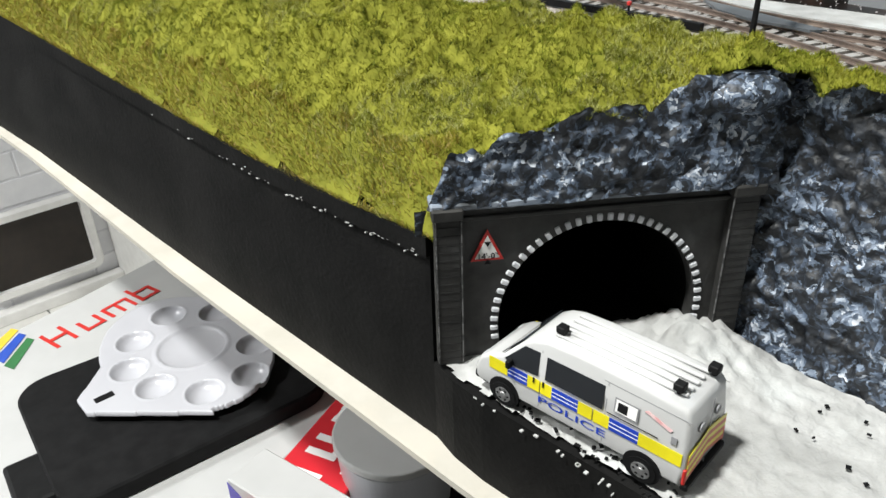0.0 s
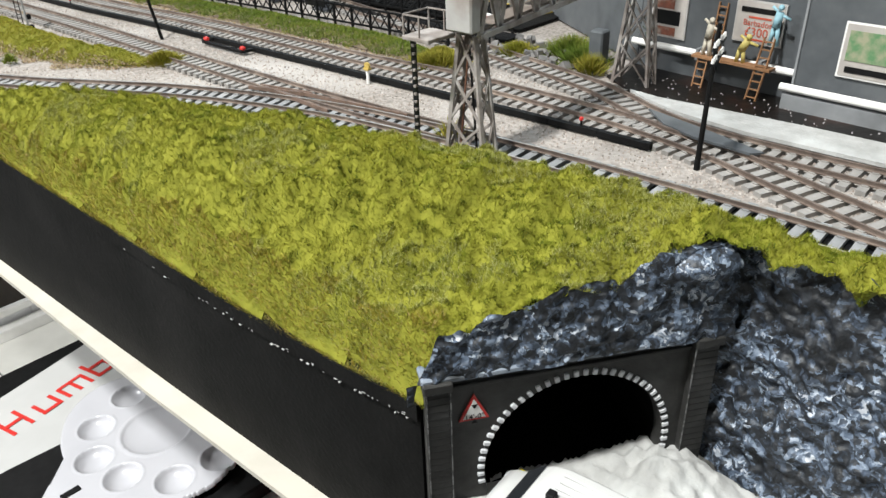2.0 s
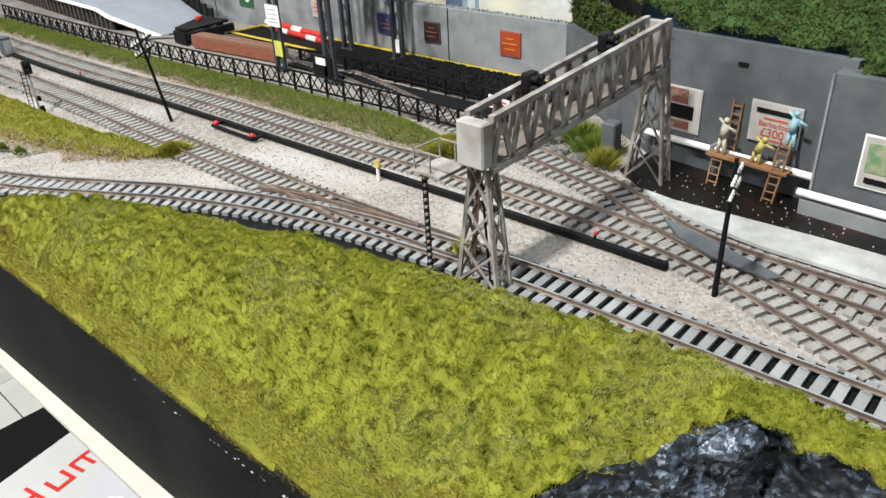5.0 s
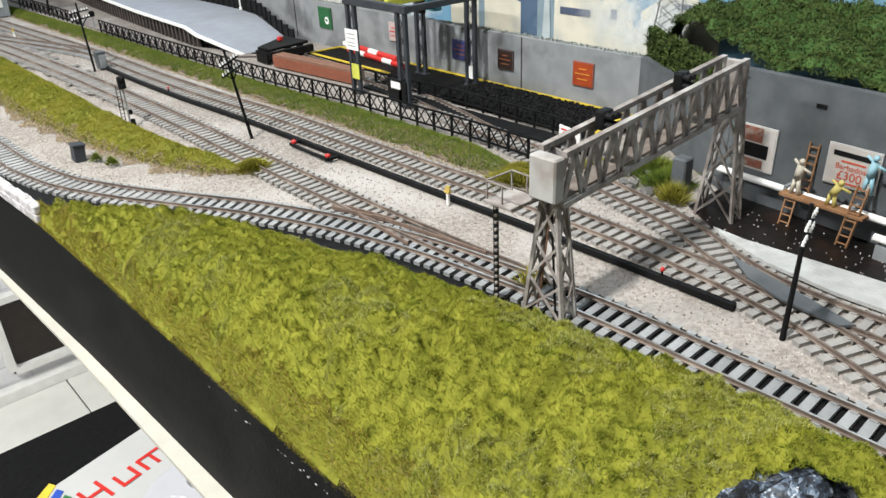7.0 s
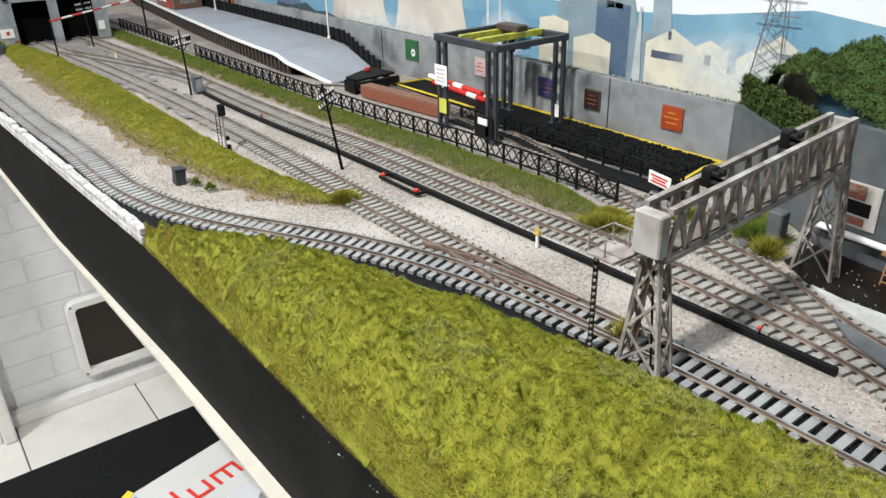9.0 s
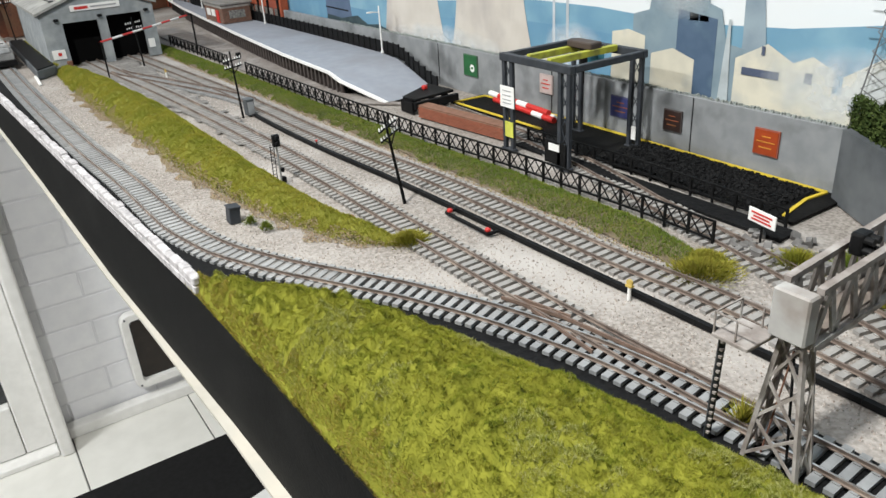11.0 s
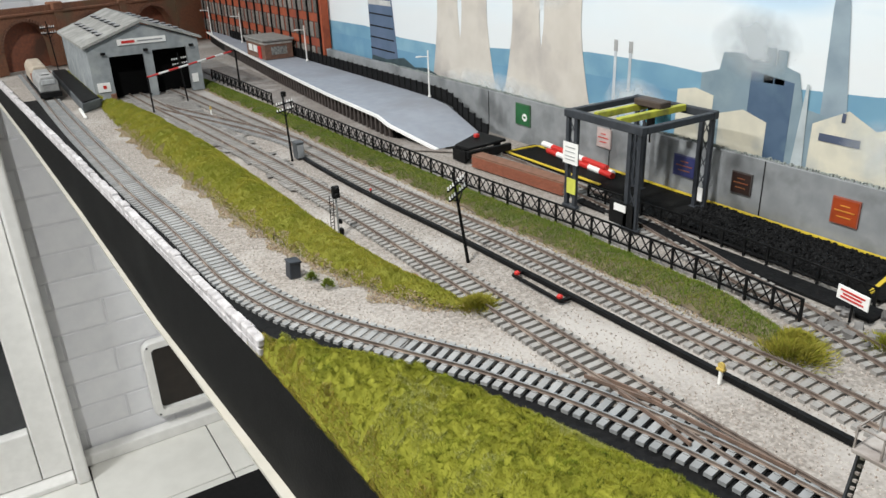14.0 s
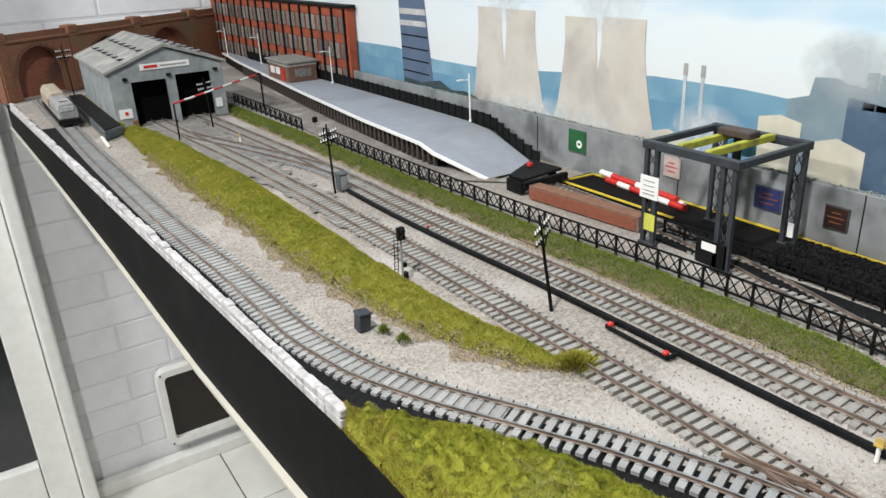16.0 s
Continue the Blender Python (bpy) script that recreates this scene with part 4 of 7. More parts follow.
for y0, y1, z1, rise, ly in ((0.680, 0.640, 0.092, 0.004, 9), (0.632, 0.585, 0.078, 0.007, 10), (0.545, 0.490, 0.085, 0.014, 9), (0.498, 0.462, 0.086, 0.008, 10), (0.455, 0.385, 0.083, 0.022, 11), (0.47, 0.44, 0.070, 0.0, 12), (0.80, 0.755, 0.058, 0.006, 9)):
    printed("works_building", [(y0, 0.02), (y0, z1), ((y0 + y1) / 2, z1 + rise), (y1, z1), (y1, 0.02)], PALEB, ly, "printed cream works building")
PRDARK = mat("printed_dark_window", (0.08, 0.10, 0.16), None, 60, 0.5, bump=0)
for y0, y1, z0, z1 in ((0.538, 0.505, 0.073, 0.079), (0.522, 0.519, 0.090, 0.097), (0.448, 0.425, 0.060, 0.068), (0.484, 0.478, 0.074, 0.082), (0.425, 0.40, 0.088, 0.092)):
    printed("works_window", [(y0, z0), (y0, z1), (y1, z1), (y1, z0)], PRDARK, 14)
for yc in (0.553,):
    printed("mast", [(yc + 0.006, 0.04), (yc + 0.001, 0.114), (yc - 0.001, 0.114), (yc - 0.005, 0.04)], mat("printed_mast", (0.45, 0.50, 0.52), None, 60, 0.6, bump=0), 13)


def haze(name, tint, strength):
    """Printed vapour: thin in the middle of its panel, fading to nothing at the edge."""
    m = bpy.data.materials.new(name)
    m.use_nodes = True
    t = m.node_tree
    N, L = t.nodes, t.links
    b = N["Principled BSDF"]
    tc = N.new("ShaderNodeTexCoord")
    mp = N.new("ShaderNodeMapping")
    mp.inputs["Location"].default_value = (0, -1, -1)
    mp.inputs["Scale"].default_value = (0, 2, 2)
    L.new(tc.outputs["Generated"], mp.inputs[0])
    g = N.new("ShaderNodeTexGradient")
    g.gradient_type = "SPHERICAL"
    L.new(mp.outputs[0], g.inputs[0])
    n = N.new("ShaderNodeTexNoise")
    n.inputs["Scale"].default_value = 55
    n.inputs["Detail"].default_value = 5
    L.new(tc.outputs["Object"], n.inputs["Vector"])
    k = N.new("ShaderNodeMath")
    k.operation = "MULTIPLY"
    L.new(g.outputs["Fac"], k.inputs[0])
    L.new(n.outputs["Fac"], k.inputs[1])
    r = N.new("ShaderNodeMapRange")
    r.inputs["From Min"].default_value, r.inputs["From Max"].default_value = 0.06, 0.42
    r.inputs["To Max"].default_value = strength
    L.new(k.outputs[0], r.inputs["Value"])
    L.new(r.outputs["Result"], b.inputs["Alpha"])
    b.inputs["Base Color"].default_value = (*tint, 1)
    b.inputs["Roughness"].default_value = 0.6
    return m


VAPOUR, SMOKE = haze("printed_vapour", (0.76, 0.80, 0.82), 0.45), haze("printed_smoke", (0.56, 0.60, 0.63), 0.42)
for y0, y1, z0, z1, ink, ly in ((0.655, 0.555, 0.105, 0.175, SMOKE, 16), (0.78, 0.68, 0.04, 0.10, VAPOUR, 18), (0.93, 0.80, 0.14, 0.26, VAPOUR, 19), (1.10, 0.98, 0.14, 0.26, VAPOUR, 20), (0.53, 0.36, 0.04, 0.11, VAPOUR, 21), (1.12, 0.80, 0.015, 0.075, VAPOUR, 22)):
    printed("vapour", [(y0, z0), (y0, z1), (y1, z1), (y1, z0)], ink, ly, "soft printed vapour")
bm = B()
for s in (-1, 1):
    bar(bm, (0.6085, 0.428 + s * 0.017, 0.03), (0.6085, 0.422 + s * 0.003, 0.155), 0.0008, 0.0008)
for k in range(9):
    z, w = 0.04 + k * 0.013, 0.016 * (1 - k / 10.5)
    z2, w2 = z + 0.013, 0.016 * (1 - (k + 1) / 10.5)
    for s in (-1, 1):
        bar(bm, (0.6085, 0.427 + s * w, z), (0.6085, 0.427 - s * w2, z2), 0.0005, 0.0005)
for z in (0.12, 0.138):
    bar(bm, (0.6085, 0.405, z), (0.6085, 0.442, z), 0.0007, 0.0007)
part("pylon", bm, mat("printed_pylon", (0.16, 0.16, 0.17), None, 60, 0.6), back_scene, "printed lattice pylon", world=True)

# mill in low relief
mill = thing("mill_building", (0.6, 1.65, 0.02), "red brick mill with rows of windows and black downpipes", "mill building")
part("wall", span(B(), 0.6, 0.613, 1.44, 2.19, 0.0, 0.150), mat("mill_brick", (0.36, 0.085, 0.035), (0.28, 0.06, 0.028), 150, 0.8, bump=0.3, c3=(0.22, 0.05, 0.03), scale3=20), mill, world=True)
part("roof", soften(span(B(), 0.596, 0.6135, 1.434, 2.19, 0.150, 0.155), 0.0008, 1), BLACK, mill, "dark eaves", world=True)
wp, wf = B(), B()
box(wf, (0, 0, 0), (0.0008, 0.0165, 0.028))
box(wp, (0, 0, 0), (0.0006, 0.014, 0.025))
for k in range(6):
    box(wp, (-0.0004, -0.007 + 0.0028 * k, 0), (0.0004, 0.0005, 0.025))
wfm, wpm = mesh_of(wf, "window", mat("mill_window_frame", (0.10, 0.06, 0.05), None, 90, 0.7)), mesh_of(wp, "pane", mat("mill_pane", (0.24, 0.22, 0.20), (0.16, 0.15, 0.14), 120, 0.35, spread=0.45))
for zi in (0.122, 0.080, 0.038):
    for k in range(31):
        y = 1.462 + k * 0.0232
        w = new("window", wfm)
        w.parent = mill
        w.location = Vector((0.5996, y, zi)) - mill.location
        o = new("pane", wpm)
        o.parent = w
        o.location = (-0.0006, 0, 0)
for k in range(16):
    y = 1.4505 + k * 0.0464
    part("downpipe", span(B(), 0.5970, 0.5998, y - 0.0022, y + 0.0022, 0.002, 0.149), BLACK, mill, world=True)

# yard wall
yard_wall = thing("yard_wall", (0.603, 0.9, 0.0), "stained grey concrete yard wall with broken-glass top", "wall", kind="structure")
part("panel", soften(span(B(), 0.603, 0.610, 0.438, 1.44, -0.002, 0.0505), 0.0005, 1), GREYWALL, yard_wall, world=True)
rng = np.random.default_rng(2)
bm = B()
for k in range(330):
    y = 0.44 + k * 0.0024
    box(bm, (0.606 + rng.normal(0, 0.0008), y, 0.0512), (rng.uniform(0.001, 0.003), rng.uniform(0.0006, 0.002), rng.uniform(0.0008, 0.003)))
part("glass_topping", bm, mat("broken_topping", (0.34, 0.37, 0.35), (0.22, 0.24, 0.23), 300, 0.5), yard_wall, world=True)["kind"] = "stuff"
for y in (0.572, 0.75, 0.96, 1.10):
    part("wall_joint", span(B(), 0.6024, 0.6029, y, y + 0.0008, 0.001, 0.05), BLACK, yard_wall, world=True)

POSTERS = ((0.602, 0.582, 0.017, 0.036, (0.03, 0.015, 0.012), mat("poster_dull_red", (0.26, 0.07, 0.04), (0.20, 0.09, 0.03), 300, 0.6), "black poster with red and gold bars on wall"),
           (0.511, 0.489, 0.017, 0.038, (0.36, 0.055, 0.012), mat("poster_gold", (0.62, 0.25, 0.04), None, 90, 0.5), "bright orange poster with gold bars on wall"),
           (0.905, 0.878, 0.020, 0.045, (0.02, 0.12, 0.04), WHITE, "green poster with white roundel on wall"),
           (0.768, 0.748, 0.022, 0.042, (0.5, 0.4, 0.38), RED, "white and red poster on the yard wall"),
           (0.666, 0.640, 0.017, 0.037, (0.03, 0.035, 0.12), MATS["poster_dull_red"], "blue poster with red emblem on wall"))
for y0, y1, z0, z1, c, ink, lab in POSTERS:
    o = thing("poster", (0.6025, (y0 + y1) / 2, z0), lab, "poster", "posters on the yard wall")
    part("frame", span(B(), 0.6014, 0.6028, y0, y1, z0, z1), mat("poster_rim_%d" % int(y0 * 1000), tuple(min(1, v * 0.8 + 0.05) for v in c), None, 90, 0.6), o, world=True)
    part("sheet", span(B(), 0.6010, 0.6013, y0 - 0.001, y1 + 0.001, z0 + 0.001, z1 - 0.001), mat("poster_%d" % int(y0 * 1000), c, None, 90, 0.5), o, world=True)
    h = z1 - z0
    if ink is WHITE:
        bm = B()
        bmesh.ops.create_circle(bm, cap_ends=True, segments=24, radius=0.0045, matrix=Matrix.Translation((0.6007, y1 + 0.009, z0 + 0.010)) @ Matrix.Rotation(-math.pi / 2, 4, "Y"))
        part("emblem", bm, WHITE, o, world=True)
        part("emblem", span(B(), 0.6003, 0.6006, y1 + 0.007, y1 + 0.011, z0 + 0.009, z0 + 0.0115), GREEN, o, world=True)
    else:
        for f, w in ((0.72, 0.35), (0.52, 0.72), (0.30, 0.5)):
            part("text_bar", span(B(), 0.6006, 0.6009, (y0 + y1) / 2 - (y0 - y1) * w / 2, (y0 + y1) / 2 + (y0 - y1) * w / 2, z0 + h * f - h * 0.022, z0 + h * f + h * 0.022), ink, o, world=True)

# viaduct at the end of the layout
via = thing("viaduct", (0.112, 1.905, 0.0), "brown brick viaduct with arches across the end", "viaduct")
VX0, VX1, VY, VT = 0.0, 0.565, 0.0, 0.105
bm = B()
arches = [(0.085, 0.052, 0.042), (0.245, 0.052, 0.042), (0.405, 0.052, 0.042)]
prev_x = VX0
pts = [(VX0, 0.0)]
for cx, rx, spr in arches:
    pts.append((cx - rx, 0.0))
    pts += [(cx + rx * math.cos(a), spr + rx * math.sin(a)) for a in np.linspace(math.pi, 0, 18)]
    pts.append((cx + rx, 0.0))
pts += [(VX1, 0.0), (VX1, VT), (VX0, VT)]
prism(bm, [(x, VY, z) for x, z in pts], (0, 0.02, 0))
VBRICK = mat("viaduct_brick", (0.23, 0.10, 0.055), (0.17, 0.075, 0.045), 220, 0.85, bump=0.4, c3=(0.15, 0.10, 0.06), scale3=18)
part("wall", bm, VBRICK, via)
part("back_wall", span(B(), VX0, VX1, 0.025, 0.03, 0.0, VT - 0.004), mat("arch_infill", (0.26, 0.09, 0.05), (0.18, 0.07, 0.045), 160, 0.85, c3=(0.10, 0.05, 0.035), scale3=14), via, "brick infill behind the arches")
part("parapet", soften(span(B(), VX0 - 0.003, VX1, VY - 0.004, VY + 0.022, VT, VT + 0.005), 0.0008, 1), VBRICK, via)
part("parapet_wall", span(B(), VX0, VX1, VY + 0.002, VY + 0.008, VT + 0.005, VT + 0.016), VBRICK, via)
for cx, rx, spr in arches:
    bm = B()
    for k in range(26):
        a = math.pi * (k + 0.5) / 26
        m = Matrix.Translation((cx + (rx + 0.003) * math.cos(a), VY - 0.0006, spr + (rx + 0.003) * math.sin(a))) @ Matrix.Rotation(-a, 4, "Y")
        box(bm, (0, 0, 0), (0.0055, 0.0022, 0.0045), m)
    part("arch_ring", bm, BRICKDARK, via)
for x in (0.012, 0.165, 0.325, 0.485):
    part("pier_cap", soften(span(B(), x - 0.012, x + 0.012, VY - 0.006, VY + 0.02, VT + 0.004, VT + 0.020), 0.002, 1), VBRICK, via)
    part("pier", span(B(), x - 0.009, x + 0.009, VY - 0.003, VY + 0.001, 0, VT), VBRICK, via)
via.rotation_euler = (0, 0, radians(29))

# ---- end wall blocks, skirting, flap and door frame ----
bw, bh = 0.24, 0.0765
bb = B()
box(bb, (0, 0, 0), (bw - 0.005, 0.0135, bh - 0.005))
soften(bb, 0.0018, 1)
BLOCK = mesh_of(bb, "block", BLOCKWALL)
ms = []
for r_ in range(31):
    for c_ in range(-7, 3):
        x = -0.018 + c_ * bw + (bw / 2 if r_ % 2 else 0)
        z = FLOOR_Z + 0.014 + bh / 2 + r_ * bh
        if z < CEIL_Z:
            ms.append(Matrix.Translation((x + 0.25, END_Y + 0.0052, z)))
pieces("block", BLOCK, wall_end, ms)
solid("baseboard_skirting", soften(span(B(), 0.092, RX1, END_Y - 0.045, END_Y - 0.007, FLOOR_Z, FLOOR_Z + 0.036), 0.004, 2), WHITE, "white painted skirting along the floor", "skirting", kind="structure")
tb = B()
box(tb, (0, 0, 0), (0.3265, 0.3265, 0.008))
soften(tb, 0.002, 1)
TILEM = mesh_of(tb, "tile", TILE)
ms = []
for i in range(-5, 2):
    for j in range(0, 8):
        ms.append(Matrix.Translation((0.26 + i * 0.33, END_Y - 0.135 - j * 0.33, FLOOR_Z - 0.004)))
pieces("tile", TILEM, bpy.data.objects["floor"], ms)
flap = thing("wall_vent", (0.36, END_Y - 0.012, FLOOR_Z + 0.13), "dark opening in a white plastic frame near floor", "wall vent", kind="structure")
fx0, fx1, fz0, fz1 = 0.296, 0.62, FLOOR_Z + 0.066, FLOOR_Z + 0.315
bm = B()
prev = None
for k in range(24):
    ang = 2 * math.pi * (k // 6 * 90 + 18 * (k % 6)) / 360
    cx_, cz_ = ((fx1, fz1), (fx0, fz1), (fx0, fz0), (fx1, fz0))[k // 6]
    rows_ = []
    for inset, rad, y_ in ((0.0, 0.030, END_Y - 0.006), (0.0, 0.030, END_Y - 0.024), (0.004, 0.026, END_Y - 0.030), (0.023, 0.012, END_Y - 0.030), (0.026, 0.010, END_Y - 0.006)):
        sx_, sz_ = (-1 if cx_ == fx1 else 1), (-1 if cz_ == fz1 else 1)
        rows_.append(bm.verts.new((cx_ + sx_ * (inset + rad) + rad * math.cos(ang), y_, cz_ + sz_ * (inset + rad) + rad * math.sin(ang))))
    if prev:
        for u_ in range(4):
            bm.faces.new((prev[u_], prev[u_ + 1], rows_[u_ + 1], rows_[u_]))
    else:
        first = rows_
    prev = rows_
for u_ in range(4):
    bm.faces.new((prev[u_], prev[u_ + 1], first[u_ + 1], first[u_]))
bmesh.ops.recalc_face_normals(bm, faces=bm.faces)
part("frame", bm, WHITE, flap, "rounded white plastic frame", world=True)
for sx_, sz_ in ((fx0 + 0.014, fz0 + 0.014), (fx0 + 0.014, fz1 - 0.014)):
    part("screw", rod(B(), (sx_, END_Y - 0.0302, sz_), (sx_, END_Y - 0.0315, sz_), 0.003, 12), DARKSTEEL, flap, world=True)
part("opening", span(B(), fx0 + 0.020, fx1 - 0.020, END_Y - 0.012, END_Y - 0.0075, fz0 + 0.020, fz1 - 0.020), mat("dark_brown_glass", (0.022, 0.016, 0.012), None, 30, 0.25), flap, "dark brown opening", world=True)
door = thing("door_1", (-0.2, END_Y - 0.02, FLOOR_Z), "white plastic glazed door set in the block wall", "door", kind="structure")
part("frame", soften(span(B(), 0.058, 0.092, END_Y - 0.115, END_Y - 0.007, FLOOR_Z, 1.1), 0.008, 3), WHITE, door, world=True)
part("leaf_stile", soften(span(B(), -0.018, 0.056, END_Y - 0.06, END_Y - 0.007, FLOOR_Z + 0.02, 1.08), 0.004, 2), WHITE, door, world=True)
part("leaf_rail", soften(span(B(), -0.8, -0.020, END_Y - 0.06, END_Y - 0.007, FLOOR_Z + 0.02, FLOOR_Z + 0.175), 0.004, 2), WHITE, door, world=True)
part("threshold", soften(span(B(), -0.8, 0.056, END_Y - 0.10, END_Y - 0.007, FLOOR_Z, FLOOR_Z + 0.018), 0.003, 1), WHITE, door, world=True)
part("pane", span(B(), -0.8, -0.020, END_Y - 0.03, END_Y - 0.02, FLOOR_Z + 0.177, 1.0), GLASS_DARK, door, "dark glazing", world=True)

# ---- grass banks between the tracks ----
LEFT1 = [(0.575, 0.322), (0.597, 0.296), (0.632, 0.281), (0.68, 0.266), (0.768, 0.252), (0.834, 0.245), (0.942, 0.239), (1.19, 0.231), (1.36, 0.227), (1.49, 0.232)]
RIGHT1 = [(0.575, 0.326), (0.621, 0.316), (0.69, 0.306), (0.78, 0.300), (0.915, 0.300), (1.1, 0.297), (1.34, 0.279), (1.49, 0.252)]


def bank_z(x, y):
    a, b = lerp(y, LEFT1), lerp(y, RIGHT1)
    s = (x - a) / max(0.003, b - a)
    if not 0 < s < 1:
        return -0.003
    h = lerp(y, [(0.575, 0.001), (0.63, 0.007), (0.8, 0.016), (1.1, 0.021), (1.4, 0.017), (1.49, 0.005)])
    return -0.003 + (h + 0.003) * math.sin(math.pi * s) ** 0.7 + (0.0045 * noise.noise((x * 50, y * 38, 4)) + 0.003 * noise.noise((x * 130, y * 110, 9))) * math.sin(math.pi * s)


MOSS = mat("moss_base", (0.13, 0.13, 0.012), (0.20, 0.20, 0.03), 160, 0.95, bump=0.8)
in_bank = lambda x, y: 0.577 < y < 1.49 and lerp(y, LEFT1) + 0.004 * noise.noise((x * 60, y * 60, 1)) + 0.003 * noise.noise((x * 190, y * 190, 5)) < x < lerp(y, RIGHT1) - 0.004 * noise.noise((x * 60, y * 60, 7))
solid("grass_bank", sheet(lambda x, y: in_bank(x, y), bank_z, 0.215, 0.33, 0.57, 1.5, 0.004), MOSS, "low turf bank between two tracks", "grass bank", kind="structure", smooth=True)
GRASS2 = island_mat("bank_grass", [(0.16, 0.17, 0.012), (0.25, 0.25, 0.022), (0.31, 0.295, 0.036), (0.31, 0.245, 0.045), (0.18, 0.205, 0.016)], 0.85, patch=(0.16, 0.185, 0.015), patch_scale=34)
grass_on("bank_grass", lambda x, y: in_bank(x, y), bank_z, 0.215, 0.33, 0.575, 1.5, 430000, 0.0023, 0.00022, "yellow-green static grass on the middle bank", GRASS2, 12, 0.8)
EDGE = island_mat("rusty_scatter", [(0.36, 0.25, 0.17), (0.45, 0.36, 0.27), (0.27, 0.17, 0.10), (0.36, 0.32, 0.14), (0.42, 0.37, 0.31)], 0.9)
grass_on("bank_edge_scatter", lambda x, y: 0.58 < y < 1.3 and -0.007 + 0.012 * noise.noise((x * 45, y * 45, 12)) < x - lerp(y, LEFT1) < 0.006 + 0.008 * noise.noise((x * 80, y * 80, 2)), lambda x, y: max(-0.0006, bank_z(x, y) + 0.0008), 0.21, 0.33, 0.575, 1.3, 150000, 0.0014, 0.0005, "rusty brown scatter along the bank edge", EDGE, 13, 1.2)

LEFT2 = [(0.42, 0.432), (0.476, 0.429), (0.55, 0.427), (0.65, 0.426), (0.777, 0.419), (0.974, 0.414), (1.2, 0.410), (1.62, 0.398)]
RIGHT2 = [(0.42, 0.437), (0.45, 0.458), (0.5, 0.470), (0.646, 0.466), (0.775, 0.456), (0.962, 0.449), (1.24, 0.444), (1.62, 0.430)]
in_verge = lambda x, y: 0.425 < y < 1.6 and lerp(y, LEFT2) < x < lerp(y, RIGHT2)


def verge_z(x, y):
    a, b = lerp(y, LEFT2), lerp(y, RIGHT2)
    s = min(1, max(0, (x - a) / max(0.003, b - a)))
    return -0.002 + 0.005 * math.sin(math.pi * s) ** 0.6 + 0.001 * noise.noise((x * 90, y * 90, 6))


solid("grass_verge", sheet(in_verge, verge_z, 0.395, 0.475, 0.42, 1.62, 0.004), SOIL, "narrow turf verge along the lattice fence", "grass verge", kind="structure", smooth=True)
GRASS3 = island_mat("verge_grass", [(0.07, 0.12, 0.012), (0.12, 0.175, 0.016), (0.18, 0.22, 0.028), (0.23, 0.185, 0.06)], 0.9, patch=(0.085, 0.14, 0.016), patch_scale=35)
grass_on("verge_grass", lambda x, y: in_verge(x, y) and x - lerp(y, LEFT2) > 0.002 + 0.007 * noise.noise((x * 70, y * 70, 3)), verge_z, 0.395, 0.475, 0.42, 1.62, 240000, 0.0026, 0.0003, "green static grass along the verge", GRASS3, 15, 0.8)
grass_on("verge_scatter", lambda x, y: -0.003 < x - lerp(y, LEFT2) < 0.014 + 0.008 * noise.noise((x * 60, y * 60, 9)), lambda x, y: max(-0.0012, verge_z(x, y) - 0.001), 0.395, 0.46, 0.42, 1.5, 70000, 0.002, 0.0005, "pinkish brown scatter beside the rails", EDGE, 16, 1.2)


def tuft(x, y, r, n, label, material, ln=0.007):
    rng = np.random.default_rng(int(x * 1e5))
    p = rng.normal(0, r / 2, (n, 2))
    pts = np.stack([x + p[:, 0], y + p[:, 1], np.full(n, 0.0)], 1)
    up = np.stack([p[:, 0], p[:, 1], np.zeros(n)], 1) / r * 1.1
    pts[:, 2] += 0.004 * np.exp(-(p ** 2).sum(1) / r / r * 2)
    blades("grass_tuft", pts, ln, 0.0004, material, label, "grass tuft", 0.4, up)


TUFT = island_mat("tuft_mix", [(0.16, 0.15, 0.02), (0.28, 0.24, 0.03), (0.20, 0.22, 0.02), (0.34, 0.28, 0.06)], 0.85)
tuft(0.322, 0.583, 0.011, 2600, "brownish grass tuft at the bank end", TUFT, 0.0042)
tuft(0.436, 0.425, 0.016, 3600, "brown-green grass tuft beside the track", TUFT, 0.0045)
tuft(0.447, 0.432, 0.011, 2400, "brown-green grass tuft beside the track", TUFT, 0.0042)
tuft(0.487, 0.395, 0.012, 1500, "mossy yellow-green tuft by the siding", GRASS2, 0.005)
tuft(0.252, 0.672, 0.003, 300, "small green leafy tuft on ballast", GRASS3, 0.004)
tuft(0.247, 0.69, 0.003, 250, "small green leafy tuft on ballast", GRASS3, 0.004)

# stone parapet wall along the board edge
pwall = thing("parapet_wall", (front(1.2) + 0.004, 1.2, 0), "rough white-grey stone parapet along the board edge", "stone wall")
STONE = mat("parapet_stone", (0.52, 0.495, 0.50), (0.33, 0.31, 0.315), 160, 0.9, bump=1.0, c3=(0.58, 0.56, 0.565), scale3=60, spread=0.08)
rng = np.random.default_rng(31)
y = 0.618
while y < 1.86:
    ln = rng.uniform(0.010, 0.02)
    for z0, z1, t_ in ((-0.008, -0.001, 0.0058), (-0.0008, 0.0072 + rng.normal(0, 0.0006) - 0.0025, 0.0050)):
        bm = B()
        prism(bm, [(front(y) - 0.0012, y, z0), (front(y) + t_, y, z0), (front(y + ln) + t_, y + ln - 0.0002, z0), (front(y + ln) - 0.0012, y + ln - 0.0002, z0)], (rng.normal(0, 0.0004), 0, z1 - z0 + rng.normal(0, 0.0003)))
        part("stone", soften(bm, 0.0008, 1), STONE, pwall, world=True)
    y += ln
bm = B()
